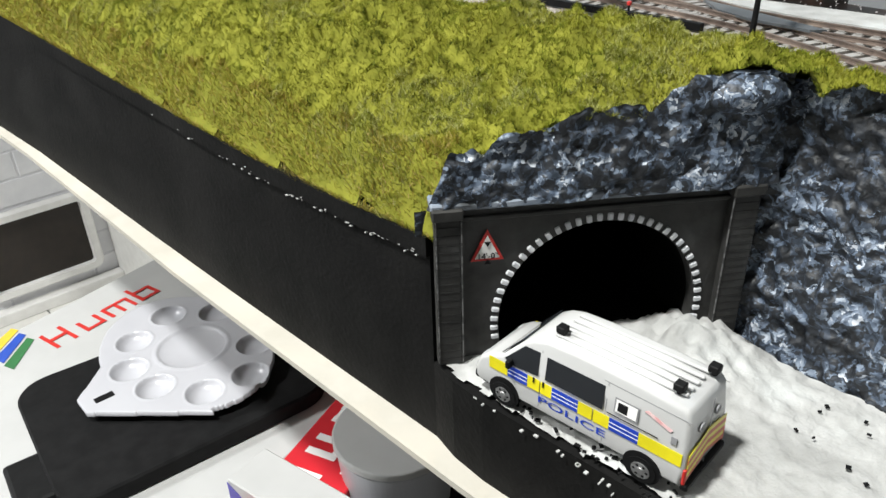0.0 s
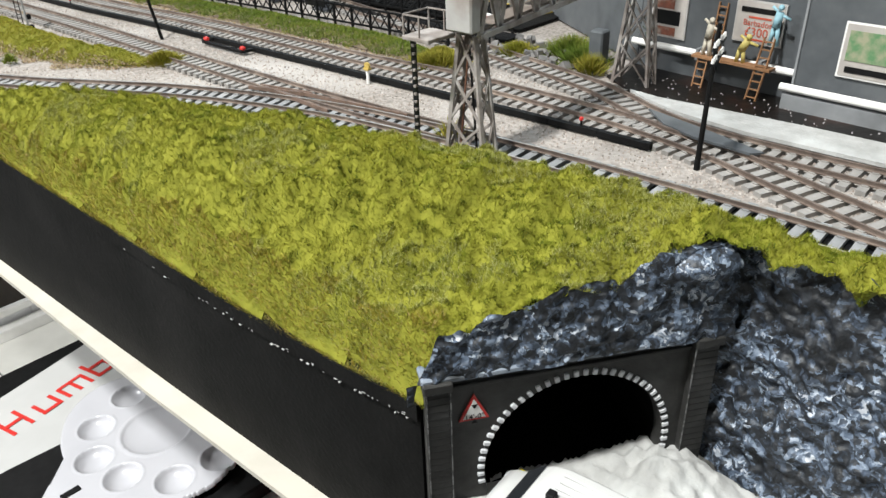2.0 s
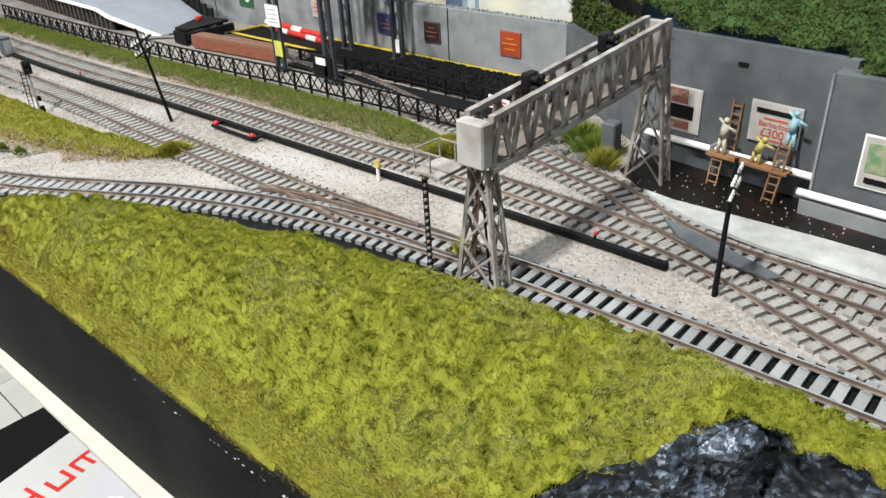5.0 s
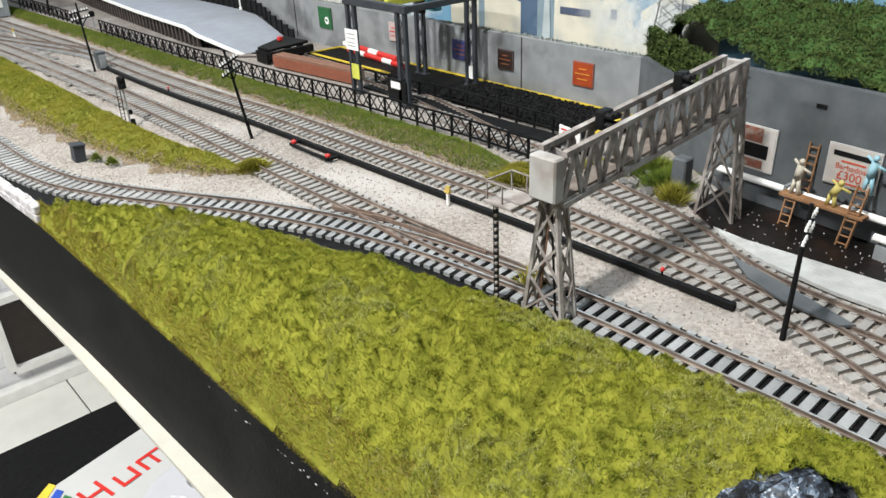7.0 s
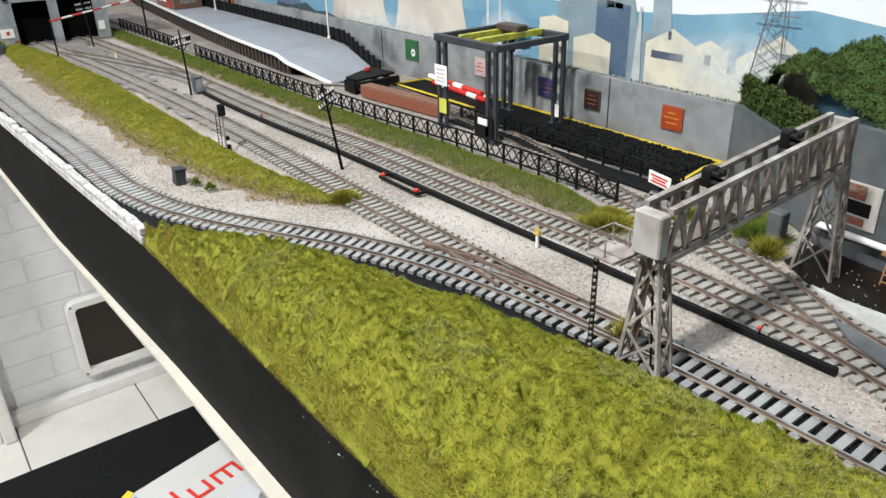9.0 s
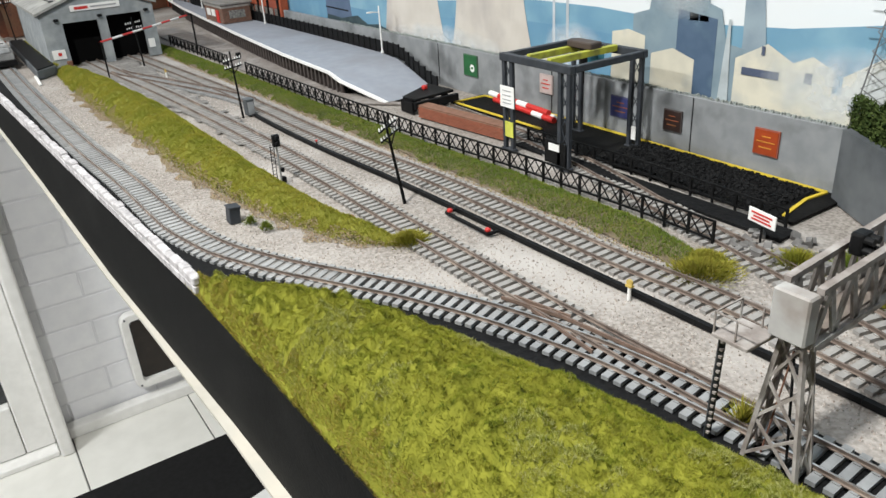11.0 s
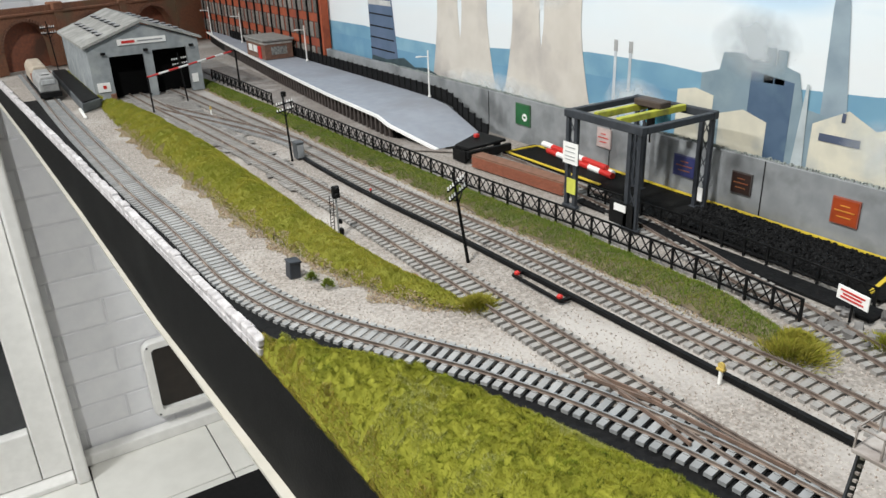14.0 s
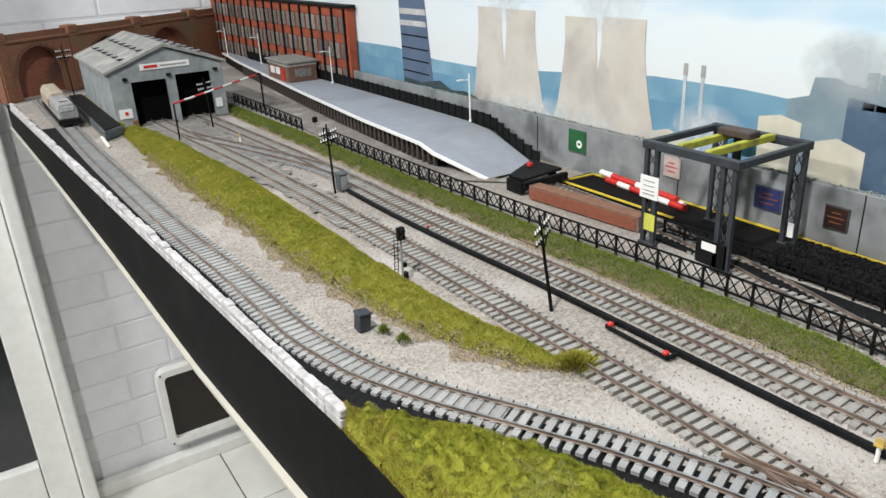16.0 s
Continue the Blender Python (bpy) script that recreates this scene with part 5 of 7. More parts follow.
yy = [0.556, 0.58, 0.60, 0.62, 0.65, 0.69, 0.74, 0.80, 0.9, 1.05, 1.25, 1.6]
xr = lambda y: lerp(y, [(0.55, 0.248), (0.58, 0.232), (0.62, 0.216), (0.65, 0.206), (0.69, 0.197), (0.74, 0.192), (0.86, 0.188), (1.0, 0.179), (1.25, 0.170), (1.6, 0.166)])
xl = lambda y: front(y) + 0.005 if y > 0.615 else xr(y) - 0.004 - (y - 0.55) * 0.45
a = [bm.verts.new((xl(y), y, 0.0001)) for y in yy]
b = [bm.verts.new((xr(y), y, 0.0001)) for y in yy]
for i in range(len(yy) - 1):
    bm.faces.new((a[i], b[i], b[i + 1], a[i + 1]))
solid("black_trackside", bm, COAL, "glossy black painted strip beside the curved track", "track bed", kind="structure")
bm = B()
for _ in range(55):
    k = rng.random()
    x, y = 0.2 + 0.032 * k + rng.normal(0, 0.002), 0.652 - 0.105 * k + rng.normal(0, 0.003)
    ball(bm, (x, y, -0.0004), rng.uniform(0.0006, 0.0018), 7, 5, (1, 1, 0.35))
solid("plaster_spill", bm, SNOW, "white plaster dabs on the black strip", "plaster dabs", kind="stuff")

# ---- lattice fences ----


def fence(pts, height, label, bay=0.0205):
    ob = thing("lattice_fence", (*pts[0], 0), label, "fence", "black lattice fences")
    q, h = smooth_path(pts, bay)
    for i, (x, y) in enumerate(q):
        part("post", bar(B(), (x, y, -0.001), (x, y, height + 0.0006), 0.0016, 0.0016), BLACK, ob, world=True)
        if i + 1 < len(q):
            a, b = Vector((x, y, 0)), Vector((q[i + 1][0], q[i + 1][1], 0))
            for z in (0.0035, height):
                part("fence_rail", bar(B(), a + Vector((0, 0, z)), b + Vector((0, 0, z)), 0.0012, 0.0014), BLACK, ob, world=True)
            mid = (a + b) / 2
            for p_, r_ in ((a, mid), (mid, b)):
                part("brace", bar(B(), p_ + Vector((0, 0, 0.0035)), r_ + Vector((0, 0, height)), 0.0007, 0.0008), BLACK, ob, world=True)
                part("brace", bar(B(), p_ + Vector((0.0004, 0, height)), r_ + Vector((0.0004, 0, 0.0035)), 0.0007, 0.0008), BLACK, ob, world=True)
    return ob


fence([(0.4705, 0.445), (0.4715, 0.50), (0.4695, 0.56), (0.466, 0.646), (0.456, 0.775), (0.449, 0.962), (0.446, 1.23)], 0.0165, "black lattice fence along the railway verge")
fence([(0.446, 1.30), (0.444, 1.45), (0.440, 1.60)], 0.0165, "black lattice fence section beside the platform track")
fence([(0.527, 0.430), (0.530, 0.50), (0.532, 0.58), (0.525, 0.70)], 0.0135, "black lattice fence in front of the coal yard")

# ---- platform ----
plat = thing("platform", (0.55, 1.3, 0), "grey station platform with white edge and ramp", "platform", kind="structure")
PF = [(0.925, 0.503), (1.007, 0.486), (1.208, 0.496), (1.48, 0.518), (1.9, 0.558), (2.15, 0.59)]
PZ = [(0.925, 0.0015), (1.035, 0.0225), (2.2, 0.024)]
bm = B()
ys = [0.925, 0.965, 1.007, 1.04, 1.12, 1.208, 1.35, 1.48, 1.7, 1.9, 2.1]
fr = [bm.verts.new((lerp(y, PF), y, lerp(y, PZ))) for y in ys]
bk = [bm.verts.new((0.600 if y > 1.1 else 0.574 + (y - 0.925) * 0.14, y, lerp(y, PZ))) for y in ys]
for i in range(len(ys) - 1):
    bm.faces.new((fr[i], bk[i], bk[i + 1], fr[i + 1]))
part("surface", bm, PLATGREY, plat, "smooth blue-grey surface", world=True)
bm = B()
for a, b in zip(ys, ys[1:]):
    pts = [(lerp(a, PF) - 0.0012, a, lerp(a, PZ) + 0.0007), (lerp(b, PF) - 0.0012, b, lerp(b, PZ) + 0.0007), (lerp(b, PF) - 0.0012, b, lerp(b, PZ) - 0.0022), (lerp(a, PF) - 0.0012, a, lerp(a, PZ) - 0.0022)]
    prism(bm, pts, (0.0042, 0, 0))
part("edge", bm, WHITE, plat, "white painted edge", world=True)
# Black strip set behind the supports stands in for shade below the edge.
bm = B()
for a, b in zip(ys[2:], ys[3:]):
    pts = [(lerp(a, PF) + 0.006, a, 0), (lerp(b, PF) + 0.006, b, 0), (lerp(b, PF) + 0.006, b, lerp(b, PZ) - 0.001), (lerp(a, PF) + 0.006, a, lerp(a, PZ) - 0.001)]
    prism(bm, pts, (0.004, 0, 0))
part("front_wall", bm, BLACK, plat, "black strip standing in for shade under the edge", world=True)
y = 1.01
while y < 1.9:
    part("support", span(B(), lerp(y, PF) + 0.0022, lerp(y, PF) + 0.0055, y - 0.0022, y + 0.0022, 0, lerp(y, PZ) - 0.002), mat("platform_support", (0.07, 0.055, 0.05), (0.045, 0.036, 0.033), 150, 0.8), plat, world=True)
    y += 0.0135
bm = B()
prism(bm, [(0.449, 0.98, 0.0), (0.449, 1.7, 0.0), (0.53, 1.7, 0.0), (0.486, 1.02, 0.0), (0.52, 0.9, 0)], (0, 0, 0.0012))
solid("platform_track_bed", bm, mat("brown_bed", (0.27, 0.235, 0.215), (0.17, 0.15, 0.138), 300, 0.9, bump=0.8, c3=(0.33, 0.305, 0.285), scale3=30), "brown-grey bed between fence and platform", "track bed", kind="structure")
pf = thing("platform_fence", (0.595, 1.2, 0.024), "black close-boarded fence behind the platform", "fence")
pts = [(0.576, 0.925), (0.584, 0.985), (0.5975, 1.09), (0.5985, 1.44), (0.596, 1.62), (0.594, 1.95)]
q, h = smooth_path(pts, 0.017)
for (x, y), (x2, y2) in zip(q, q[1:]):
    z = lerp(y, PZ)
    bm = B()
    bar(bm, (x, y, z + 0.0085), (x2, y2 - 0.0008, z + 0.0085), 0.001, 0.0165)
    part("panel", bm, BLACK, pf, world=True)
    part("post", span(B(), x - 0.0014, x + 0.0006, y - 0.0008, y + 0.0008, z, z + 0.018), BLACK, pf, world=True)


def station_lamp():
    ob = thing("platform_lamp", (0, 0, 0), "tall white platform lamp post with side arm", "lamp post", "platform lamps")
    part("post", rod(B(), (0, 0, 0), (0, 0, 0.062), 0.0012, 10, 0.0009), WHITE, ob)
    part("arm", rod(B(), (0, 0, 0.054), (-0.0145, 0, 0.0555), 0.0006, 8), WHITE, ob)
    part("lamp_head", soften(box(B(), (-0.014, 0, 0.0552), (0.009, 0.0028, 0.0018)), 0.0004, 1), WHITE, ob)
    part("foot", rod(B(), (0, 0, 0), (0, 0, 0.003), 0.0022, 10), WHITE, ob)
    return ob


L0 = station_lamp()
L0.location = (0.593, 1.085, 0.024)
for x, y in ((0.590, 1.50), (0.585, 1.84), (0.578, 2.04)):
    copy_thing(L0, Matrix.Translation((x, y, 0.024)))

hut = thing("platform_hut", (0.565, 1.62, 0.024), "small brown brick hut with flat grey roof on platform", "hut")
hx0, hx1, hy0, hy1, hz0, hz1 = 0.537, 0.590, 1.565, 1.665, 0.0242, 0.056
part("wall", span(B(), hx0, hx1, hy0, hy1, hz0, hz1), mat("hut_brick", (0.19, 0.10, 0.07), (0.13, 0.075, 0.055), 260, 0.85, bump=0.4), hut, world=True)
part("roof", soften(span(B(), hx0 - 0.004, hx1 + 0.004, hy0 - 0.004, hy1 + 0.004, hz1, hz1 + 0.0035), 0.0006, 1), mat("hut_roof", (0.26, 0.25, 0.23), (0.2, 0.19, 0.18), 90, 0.8), hut, world=True)
part("fascia_band", span(B(), hx0 - 0.001, hx1 + 0.001, hy0 - 0.001, hy1 + 0.001, hz1 - 0.005, hz1 - 0.001), mat("hut_band", (0.42, 0.40, 0.37), (0.3, 0.28, 0.26), 120, 0.8), hut, world=True)
part("door", span(B(), hx0 - 0.0012, hx0, 1.585, 1.60, hz0, hz0 + 0.022), RED, hut, "dark red door", world=True)
for a, b in ((1.606, 1.625), (1.632, 1.652)):
    part("window", span(B(), hx0 - 0.001, hx0 + 0.0004, a, b, hz0 + 0.010, hz0 + 0.022), WHITE, hut, world=True)
part("window", span(B(), hx0 + 0.012, hx0 + 0.042, hy0 - 0.001, hy0 + 0.0004, hz0 + 0.008, hz0 + 0.022), mat("hut_glass", (0.30, 0.30, 0.28), (0.1, 0.1, 0.1), 300, 0.3), hut, world=True)

# ---- engine shed ----
shed = thing("engine_shed", (0.317, 1.6, 0), "grey two-road engine shed with pitched roof and skylights", "engine shed")
sx0, sx1, sy0, sy1, se, sr = 0.232, 0.402, 1.50, 1.78, 0.083, 0.114
xm = (sx0 + sx1) / 2
SHEDW = mat("shed_grey", (0.27, 0.29, 0.30), (0.21, 0.225, 0.235), 90, 0.8, bump=0.3, c3=(0.34, 0.355, 0.36), scale3=30)
doors = [(0.262, 0.314, 0.068), (0.328, 0.382, 0.072)]
bm = B()
pts = [(sx0, 0.0)]
for a, b, z in doors:
    pts += [(a, 0.0), (a, z), (b, z), (b, 0.0)]
pts += [(sx1, 0.0), (sx1, se), (xm, sr), (sx0, se)]
prism(bm, [(x, sy0, z) for x, z in pts], (0, 0.006, 0))
part("gable_wall", bm, SHEDW, shed, world=True)
part("side_wall", span(B(), sx0, sx0 + 0.004, sy0 + 0.006, sy1, 0, se), SHEDW, shed, world=True)
part("side_wall", span(B(), sx1 - 0.004, sx1, sy0 + 0.006, sy1, 0, se), SHEDW, shed, world=True)
# Black back wall and inner sheet stand in for the shed's unlit inside.
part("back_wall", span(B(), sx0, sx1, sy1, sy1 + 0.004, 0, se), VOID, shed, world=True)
part("interior", span(B(), sx0 + 0.005, sx1 - 0.005, sy0 + 0.03, sy0 + 0.034, 0, se), VOID, shed, "black sheet standing in for unlit shed depth", world=True)
SHEDR = mat("shed_roof", (0.29, 0.285, 0.27), (0.21, 0.21, 0.20), 90, 0.85, bump=0.5, c3=(0.35, 0.345, 0.33), scale3=26)
for s in (-1, 1):
    e = xm + s * (xm - sx0 + 0.006)
    roof = part("roof", prism(B(), [(xm, sy0 - 0.006, sr + 0.002), (e, sy0 - 0.006, se), (e, sy0 - 0.006, se + 0.004), (xm, sy0 - 0.006, sr + 0.0065)], (0, sy1 - sy0 + 0.012, 0)), SHEDR, shed, world=True)
    for f in (0.3, 0.62):
        for k in range(6):
            y = sy0 + 0.03 + k * 0.042
            x, z = xm + (e - xm) * f, sr + 0.0065 + (se + 0.004 - sr - 0.0065) * f
            bm = B()
            box(bm, (x, y, z + 0.0004), (0.014, 0.017, 0.002), None)
            part("skylight", bm, GLASS_DARK, shed, "dark skylight", world=True)
sn = part("name_board", span(B(), 0.278, 0.352, sy0 - 0.002, sy0 - 0.0004, 0.084, 0.093), WHITE, shed, "white name board with red bars", world=True)
part("text_bar", span(B(), 0.284, 0.304, sy0 - 0.0028, sy0 - 0.0021, 0.0865, 0.0905), RED, shed, world=True)
part("text_bar", span(B(), 0.308, 0.347, sy0 - 0.0028, sy0 - 0.0021, 0.0875, 0.0895), mat("grey_ink", (0.35, 0.35, 0.36), None, 90, 0.7), shed, world=True)
for x in (0.254, 0.318, 0.390):
    part("wall_lamp", soften(box(B(), (x, sy0 - 0.003, 0.074), (0.007, 0.006, 0.004)), 0.0008, 1), BLACK, shed, world=True)
part("notice", span(B(), 0.237, 0.256, sy0 - 0.002, sy0 - 0.0005, 0.016, 0.030), WHITE, shed, "white notice with red mark", world=True)
part("text_bar", span(B(), 0.245, 0.250, sy0 - 0.0026, sy0 - 0.0021, 0.021, 0.026), RED, shed, world=True)
part("notice", span(B(), 0.384, 0.394, sy0 - 0.002, sy0 - 0.0005, 0.014, 0.028), WHITE, shed, world=True)
part("door_post", soften(span(B(), 0.254, 0.262, sy0 - 0.004, sy0 - 0.0005, 0, 0.012), 0.0008, 1), BRICKDARK, shed, "brown brick base", world=True)

# loading stage beside the shed, and engine
stage = thing("loading_stage", (0.222, 1.62, 0), "low black-topped stone stage beside shed", "loading stage")
part("stage_body", soften(prism(B(), [(0.203, 1.44, 0), (0.234, 1.47, 0), (0.230, 1.82, 0), (0.206, 1.82, 0)], (0, 0, 0.013)), 0.001, 1), DARKWALL, stage, world=True)
part("stage_top", prism(B(), [(0.2045, 1.444, 0.0134), (0.232, 1.472, 0.0134), (0.2285, 1.815, 0.0134), (0.2075, 1.815, 0.0134)], (0, 0, 0.0014)), BLACK, stage, "black top", world=True)
grass_on("stage_moss", lambda x, y: abs(x - 0.2325) < 0.005 and y > 1.47, lambda x, y: 0.011, 0.22, 0.245, 1.45, 1.8, 9000, 0.005, 0.0005, "yellow-green moss beside the shed wall", GRASS2, 41)
bm = B()
for k in range(6):
    box(bm, (0.199 + 0.0006 * k, 1.40 + k * 0.013, 0.001), (0.004, 0.008, 0.003))
solid("edge_stones", soften(bm, 0.0006, 1), WHITE, "row of whitened edge stones beside the track", "edge stones", kind="stuff")

loco = thing("diesel_shunter", (0.176, 1.66, 0.004), "grey and cream model locomotive standing on track", "locomotive")
G_LOCO = mat("loco_grey", (0.30, 0.30, 0.30), (0.22, 0.22, 0.22), 120, 0.5, c3=(0.40, 0.40, 0.39), scale3=50)
C_LOCO = mat("loco_cream", (0.42, 0.36, 0.29), (0.34, 0.28, 0.22), 120, 0.6)
part("frame", soften(span(B(), 0.161, 0.191, 1.575, 1.80, 0.006, 0.014), 0.001, 1), BLACK, loco, "black underframe", world=True)
bm = B()
prism(bm, [(0.1615, 1.578, 0.014), (0.1905, 1.578, 0.014), (0.1905, 1.578, 0.030), (0.186, 1.578, 0.038), (0.166, 1.578, 0.038), (0.1615, 1.578, 0.030)], (0, 0.10, 0))
part("bonnet", soften(bm, 0.002, 2), G_LOCO, loco, "rounded grey nose", world=True)
part("windscreen", soften(span(B(), 0.166, 0.186, 1.5762, 1.5782, 0.026, 0.034), 0.0008, 1), mat("loco_panel", (0.42, 0.43, 0.44), None, 120, 0.4), loco, world=True)
part("grille", span(B(), 0.170, 0.182, 1.60, 1.606, 0.0378, 0.0385), BLACK, loco, world=True)
bm = B()
prism(bm, [(0.1610, 1.68, 0.014), (0.191, 1.68, 0.014), (0.191, 1.68, 0.034), (0.185, 1.68, 0.043), (0.167, 1.68, 0.043), (0.161, 1.68, 0.034)], (0, 0.11, 0))
part("cab", soften(bm, 0.0025, 2), C_LOCO, loco, "cream body with maroon band", world=True)
part("band", span(B(), 0.1605, 0.1915, 1.679, 1.683, 0.020, 0.032), BRICK, loco, world=True)
for y in (1.60, 1.64, 1.73, 1.77):
    for x in (0.168, 0.184):
        part("wheel", rod(B(), (x - 0.0012, y, 0.0085), (x + 0.0012, y, 0.0085), 0.005, 16), BLACK, loco, world=True)
part("buffer_beam", span(B(), 0.160, 0.192, 1.5735, 1.5752, 0.006, 0.0135), BLACK, loco, world=True)

# ---- telegraph poles ----


def pole(name="telegraph_pole"):
    ob = thing(name, (0, 0, 0), "black telegraph pole with white insulators", "telegraph pole", "telegraph poles")
    part("post", rod(B(), (0, 0, -0.002), (0, 0, 0.074), 0.00135, 10, 0.0009), BLACK, ob)
    for z in (0.0645, 0.057):
        part("crossarm", bar(B(), (-0.0125, -0.0012, z), (0.0125, -0.0012, z), 0.0013, 0.0014), BLACK, ob)
        for x in (-0.0115, -0.0078, -0.0042, 0.0042, 0.0078, 0.0115):
            part("insulator", rod(B(), (x, -0.0012, z + 0.0006), (x, -0.0012, z + 0.0030), 0.00075, 8, 0.0005), WHITE, ob, "white insulator")
    for s in (-1, 1):
        part("strut", bar(B(), (s * 0.0085, -0.001, 0.057), (0, -0.001, 0.050), 0.0008, 0.0008), BLACK, ob)
    return ob


T0 = pole()
T0.matrix_world = Matrix.Translation((0.358, 0.648, 0)) @ Matrix.Rotation(radians(-9), 4, "Y") @ Matrix.Rotation(radians(28), 4, "Z")
copy_thing(T0, Matrix.Translation((0.356, 0.998, 0)) @ Matrix.Rotation(radians(-2), 4, "Y") @ Matrix.Rotation(radians(22), 4, "Z"))
copy_thing(T0, Matrix.Translation((0.352, 1.42, 0)) @ Matrix.Rotation(radians(-3), 4, "Y") @ Matrix.Rotation(radians(15), 4, "Z"))
copy_thing(T0, Matrix.Translation((0.380, 0.211, 0)) @ Matrix.Rotation(radians(1.5), 4, "Y") @ Matrix.Rotation(radians(14), 4, "Z") @ Matrix.Diagonal((1, 1, 0.88, 1)))
copy_thing(T0, Matrix.Translation((0.222, 1.86, 0)) @ Matrix.Rotation(radians(-2), 4, "Y") @ Matrix.Diagonal((1, 1, 1.35, 1)))

# ---- trunking beside the line ----
trunk = thing("cable_trunking", (0.38, 0.6, 0), "long black cable trunking laid on the ballast", "cable trunking")
tp = [(0.3865, 0.238), (0.386, 0.30), (0.3845, 0.38), (0.3825, 0.45), (0.3805, 0.53), (0.379, 0.60), (0.376, 0.70), (0.370, 0.80), (0.367, 0.90), (0.3675, 0.99)]
q, h = smooth_path(tp, 0.03)
q = np.vstack([q, tp[-1]])
for (x, y), (x2, y2) in zip(q, q[1:]):
    part("trunk_section", bar(B(), (x, y, 0.0012), (x2, y2 - 0.0003, 0.0012), 0.0034, 0.0034), BLACK, trunk, world=True)
for y in (0.278, 0.83):
    x = float(np.interp(y, [b for _, b in tp], [a for a, _ in tp]))
    o = thing("marker", (x, y, 0.003), "small red marker on the trunking", "marker", "red markers")
    part("stem", rod(B(), (0, 0, 0), (0, 0, 0.003), 0.0006, 8), BLACK, o)
    part("cap", soften(box(B(), (0, 0, 0.0037), (0.0020, 0.0020, 0.0020)), 0.0004, 1), RED, o, "red cap")
rf = thing("point_motor_frame", (0.372, 0.578, 0), "small black frame with red fittings beside trunking", "track equipment")
for a, b in (((0.3685, 0.553), (0.3685, 0.605)), ((0.3685, 0.553), (0.377, 0.553)), ((0.3685, 0.605), (0.377, 0.605))):
    part("frame_bar", bar(B(), (*a, 0.0015), (*b, 0.0015), 0.0022, 0.002), BLACK, rf, world=True)
for y in (0.556, 0.603):
    part("fitting", soften(box(B(), (0.3705, y, 0.0032), (0.0035, 0.004, 0.003)), 0.0008, 1), RED, rf, "red fitting", world=True)


def ground_signal(x, y, s=1.0):
    o = thing("ground_signal", (x, y, 0), "yellow ground signal on a white post", "ground signal", "ground signals")
    part("post", rod(B(), (0, 0, -0.001), (0, 0, 0.0075), 0.0011, 10), WHITE, o)
    part("disc", rod(B(), (-0.0006, 0, 0.0105), (0.0006, 0, 0.0105), 0.0022, 14), mat("faded_signal_yellow", (0.50, 0.36, 0.09), (0.42, 0.30, 0.08), 200, 0.7), o, "faded yellow disc")
    part("bracket", box(B(), (0.0, 0.0, 0.0085), (0.003, 0.0045, 0.0012)), MATS["faded_signal_yellow"], o)


ground_signal(0.377, 0.43)
ground_signal(0.352, 1.295)
cab = thing("relay_cabinet", (0.3655, 1.0, 0), "grey lineside relay cabinet beside a telegraph pole", "cabinet")
part("body", soften(box(B(), (0, 0, 0.009), (0.009, 0.012, 0.018)), 0.0006, 1), DARKWALL, cab)
part("lid", soften(box(B(), (0, 0, 0.0186), (0.0102, 0.0132, 0.0014)), 0.0004, 1), DARKWALL, cab)
part("door", soften(box(B(), (0, -0.0064, 0.009), (0.0072, 0.0006, 0.0145)), 0.0002, 1), GREYWALL, cab)
tb_ = thing("lineside_box", (0.2385, 0.705, -0.001), "dark grey lineside box leaning on ballast", "lineside box")
part("body", soften(box(B(), (0, 0, 0.006), (0.0085, 0.0095, 0.0125), Matrix.Rotation(radians(6), 4, "Y")), 0.0006, 1), DARKSTEEL, tb_)
part("lid", soften(box(B(), (0, 0, 0.0128), (0.0098, 0.0108, 0.0014), Matrix.Rotation(radians(6), 4, "Y")), 0.0003, 1), DARKSTEEL, tb_)
ball_ = B()
ball(ball_, (0.3065, 0.643, 0.002), 0.0042, 9, 6, (1.2, 1, 0.8))
solid("brown_lump", ball_, mat("rust_lump", (0.36, 0.16, 0.08), (0.26, 0.11, 0.06), 300, 0.9, bump=0.8), "rust brown foam lump beside the bank", "foam lump")

sig = thing("colour_light_signal", (0.301, 0.757, 0), "black colour light signal with ladder on bank edge", "railway signal")
part("post", rod(B(), (0, 0, -0.002), (0, 0, 0.034), 0.0009, 8), mat("signal_grey", (0.3, 0.3, 0.3), None, 90, 0.5), sig)
part("signal_head", soften(box(B(), (0, -0.0005, 0.0385), (0.0062, 0.0045, 0.0105)), 0.001, 2), BLACK, sig)
for z in (0.0415, 0.0365):
    part("hood", rod(B(), (0, -0.0025, z), (0, -0.0052, z), 0.0019, 12), BLACK, sig)
for s in (-0.0016, 0.0016):
    part("ladder_stile", bar(B(), (s - 0.0045, 0.002, 0), (s - 0.0035, 0.001, 0.036), 0.0005, 0.0005), BLACK, sig)
for k in range(11):
    part("rung", bar(B(), (-0.006, 0.002, 0.003 + k * 0.003), (-0.0025, 0.002, 0.003 + k * 0.003), 0.0004, 0.0004), BLACK, sig)
part("base_box", soften(box(B(), (0.0022, 0, 0.003), (0.004, 0.004, 0.006)), 0.0006, 1), BLACK, sig)
part("base_lamp", soften(box(B(), (0.0018, -0.001, 0.0125), (0.003, 0.003, 0.004)), 0.0006, 1), BLACK, sig)

gauge = thing("loading_gauge", (0.37, 1.42, 0), "red and white barrier bar between two black posts", "barrier")
pa, pb = Vector((0.288, 1.365, 0)), Vector((0.458, 1.487, 0))
ha, hb = Vector((0, 0, 0.052)), Vector((0, 0, 0.059))
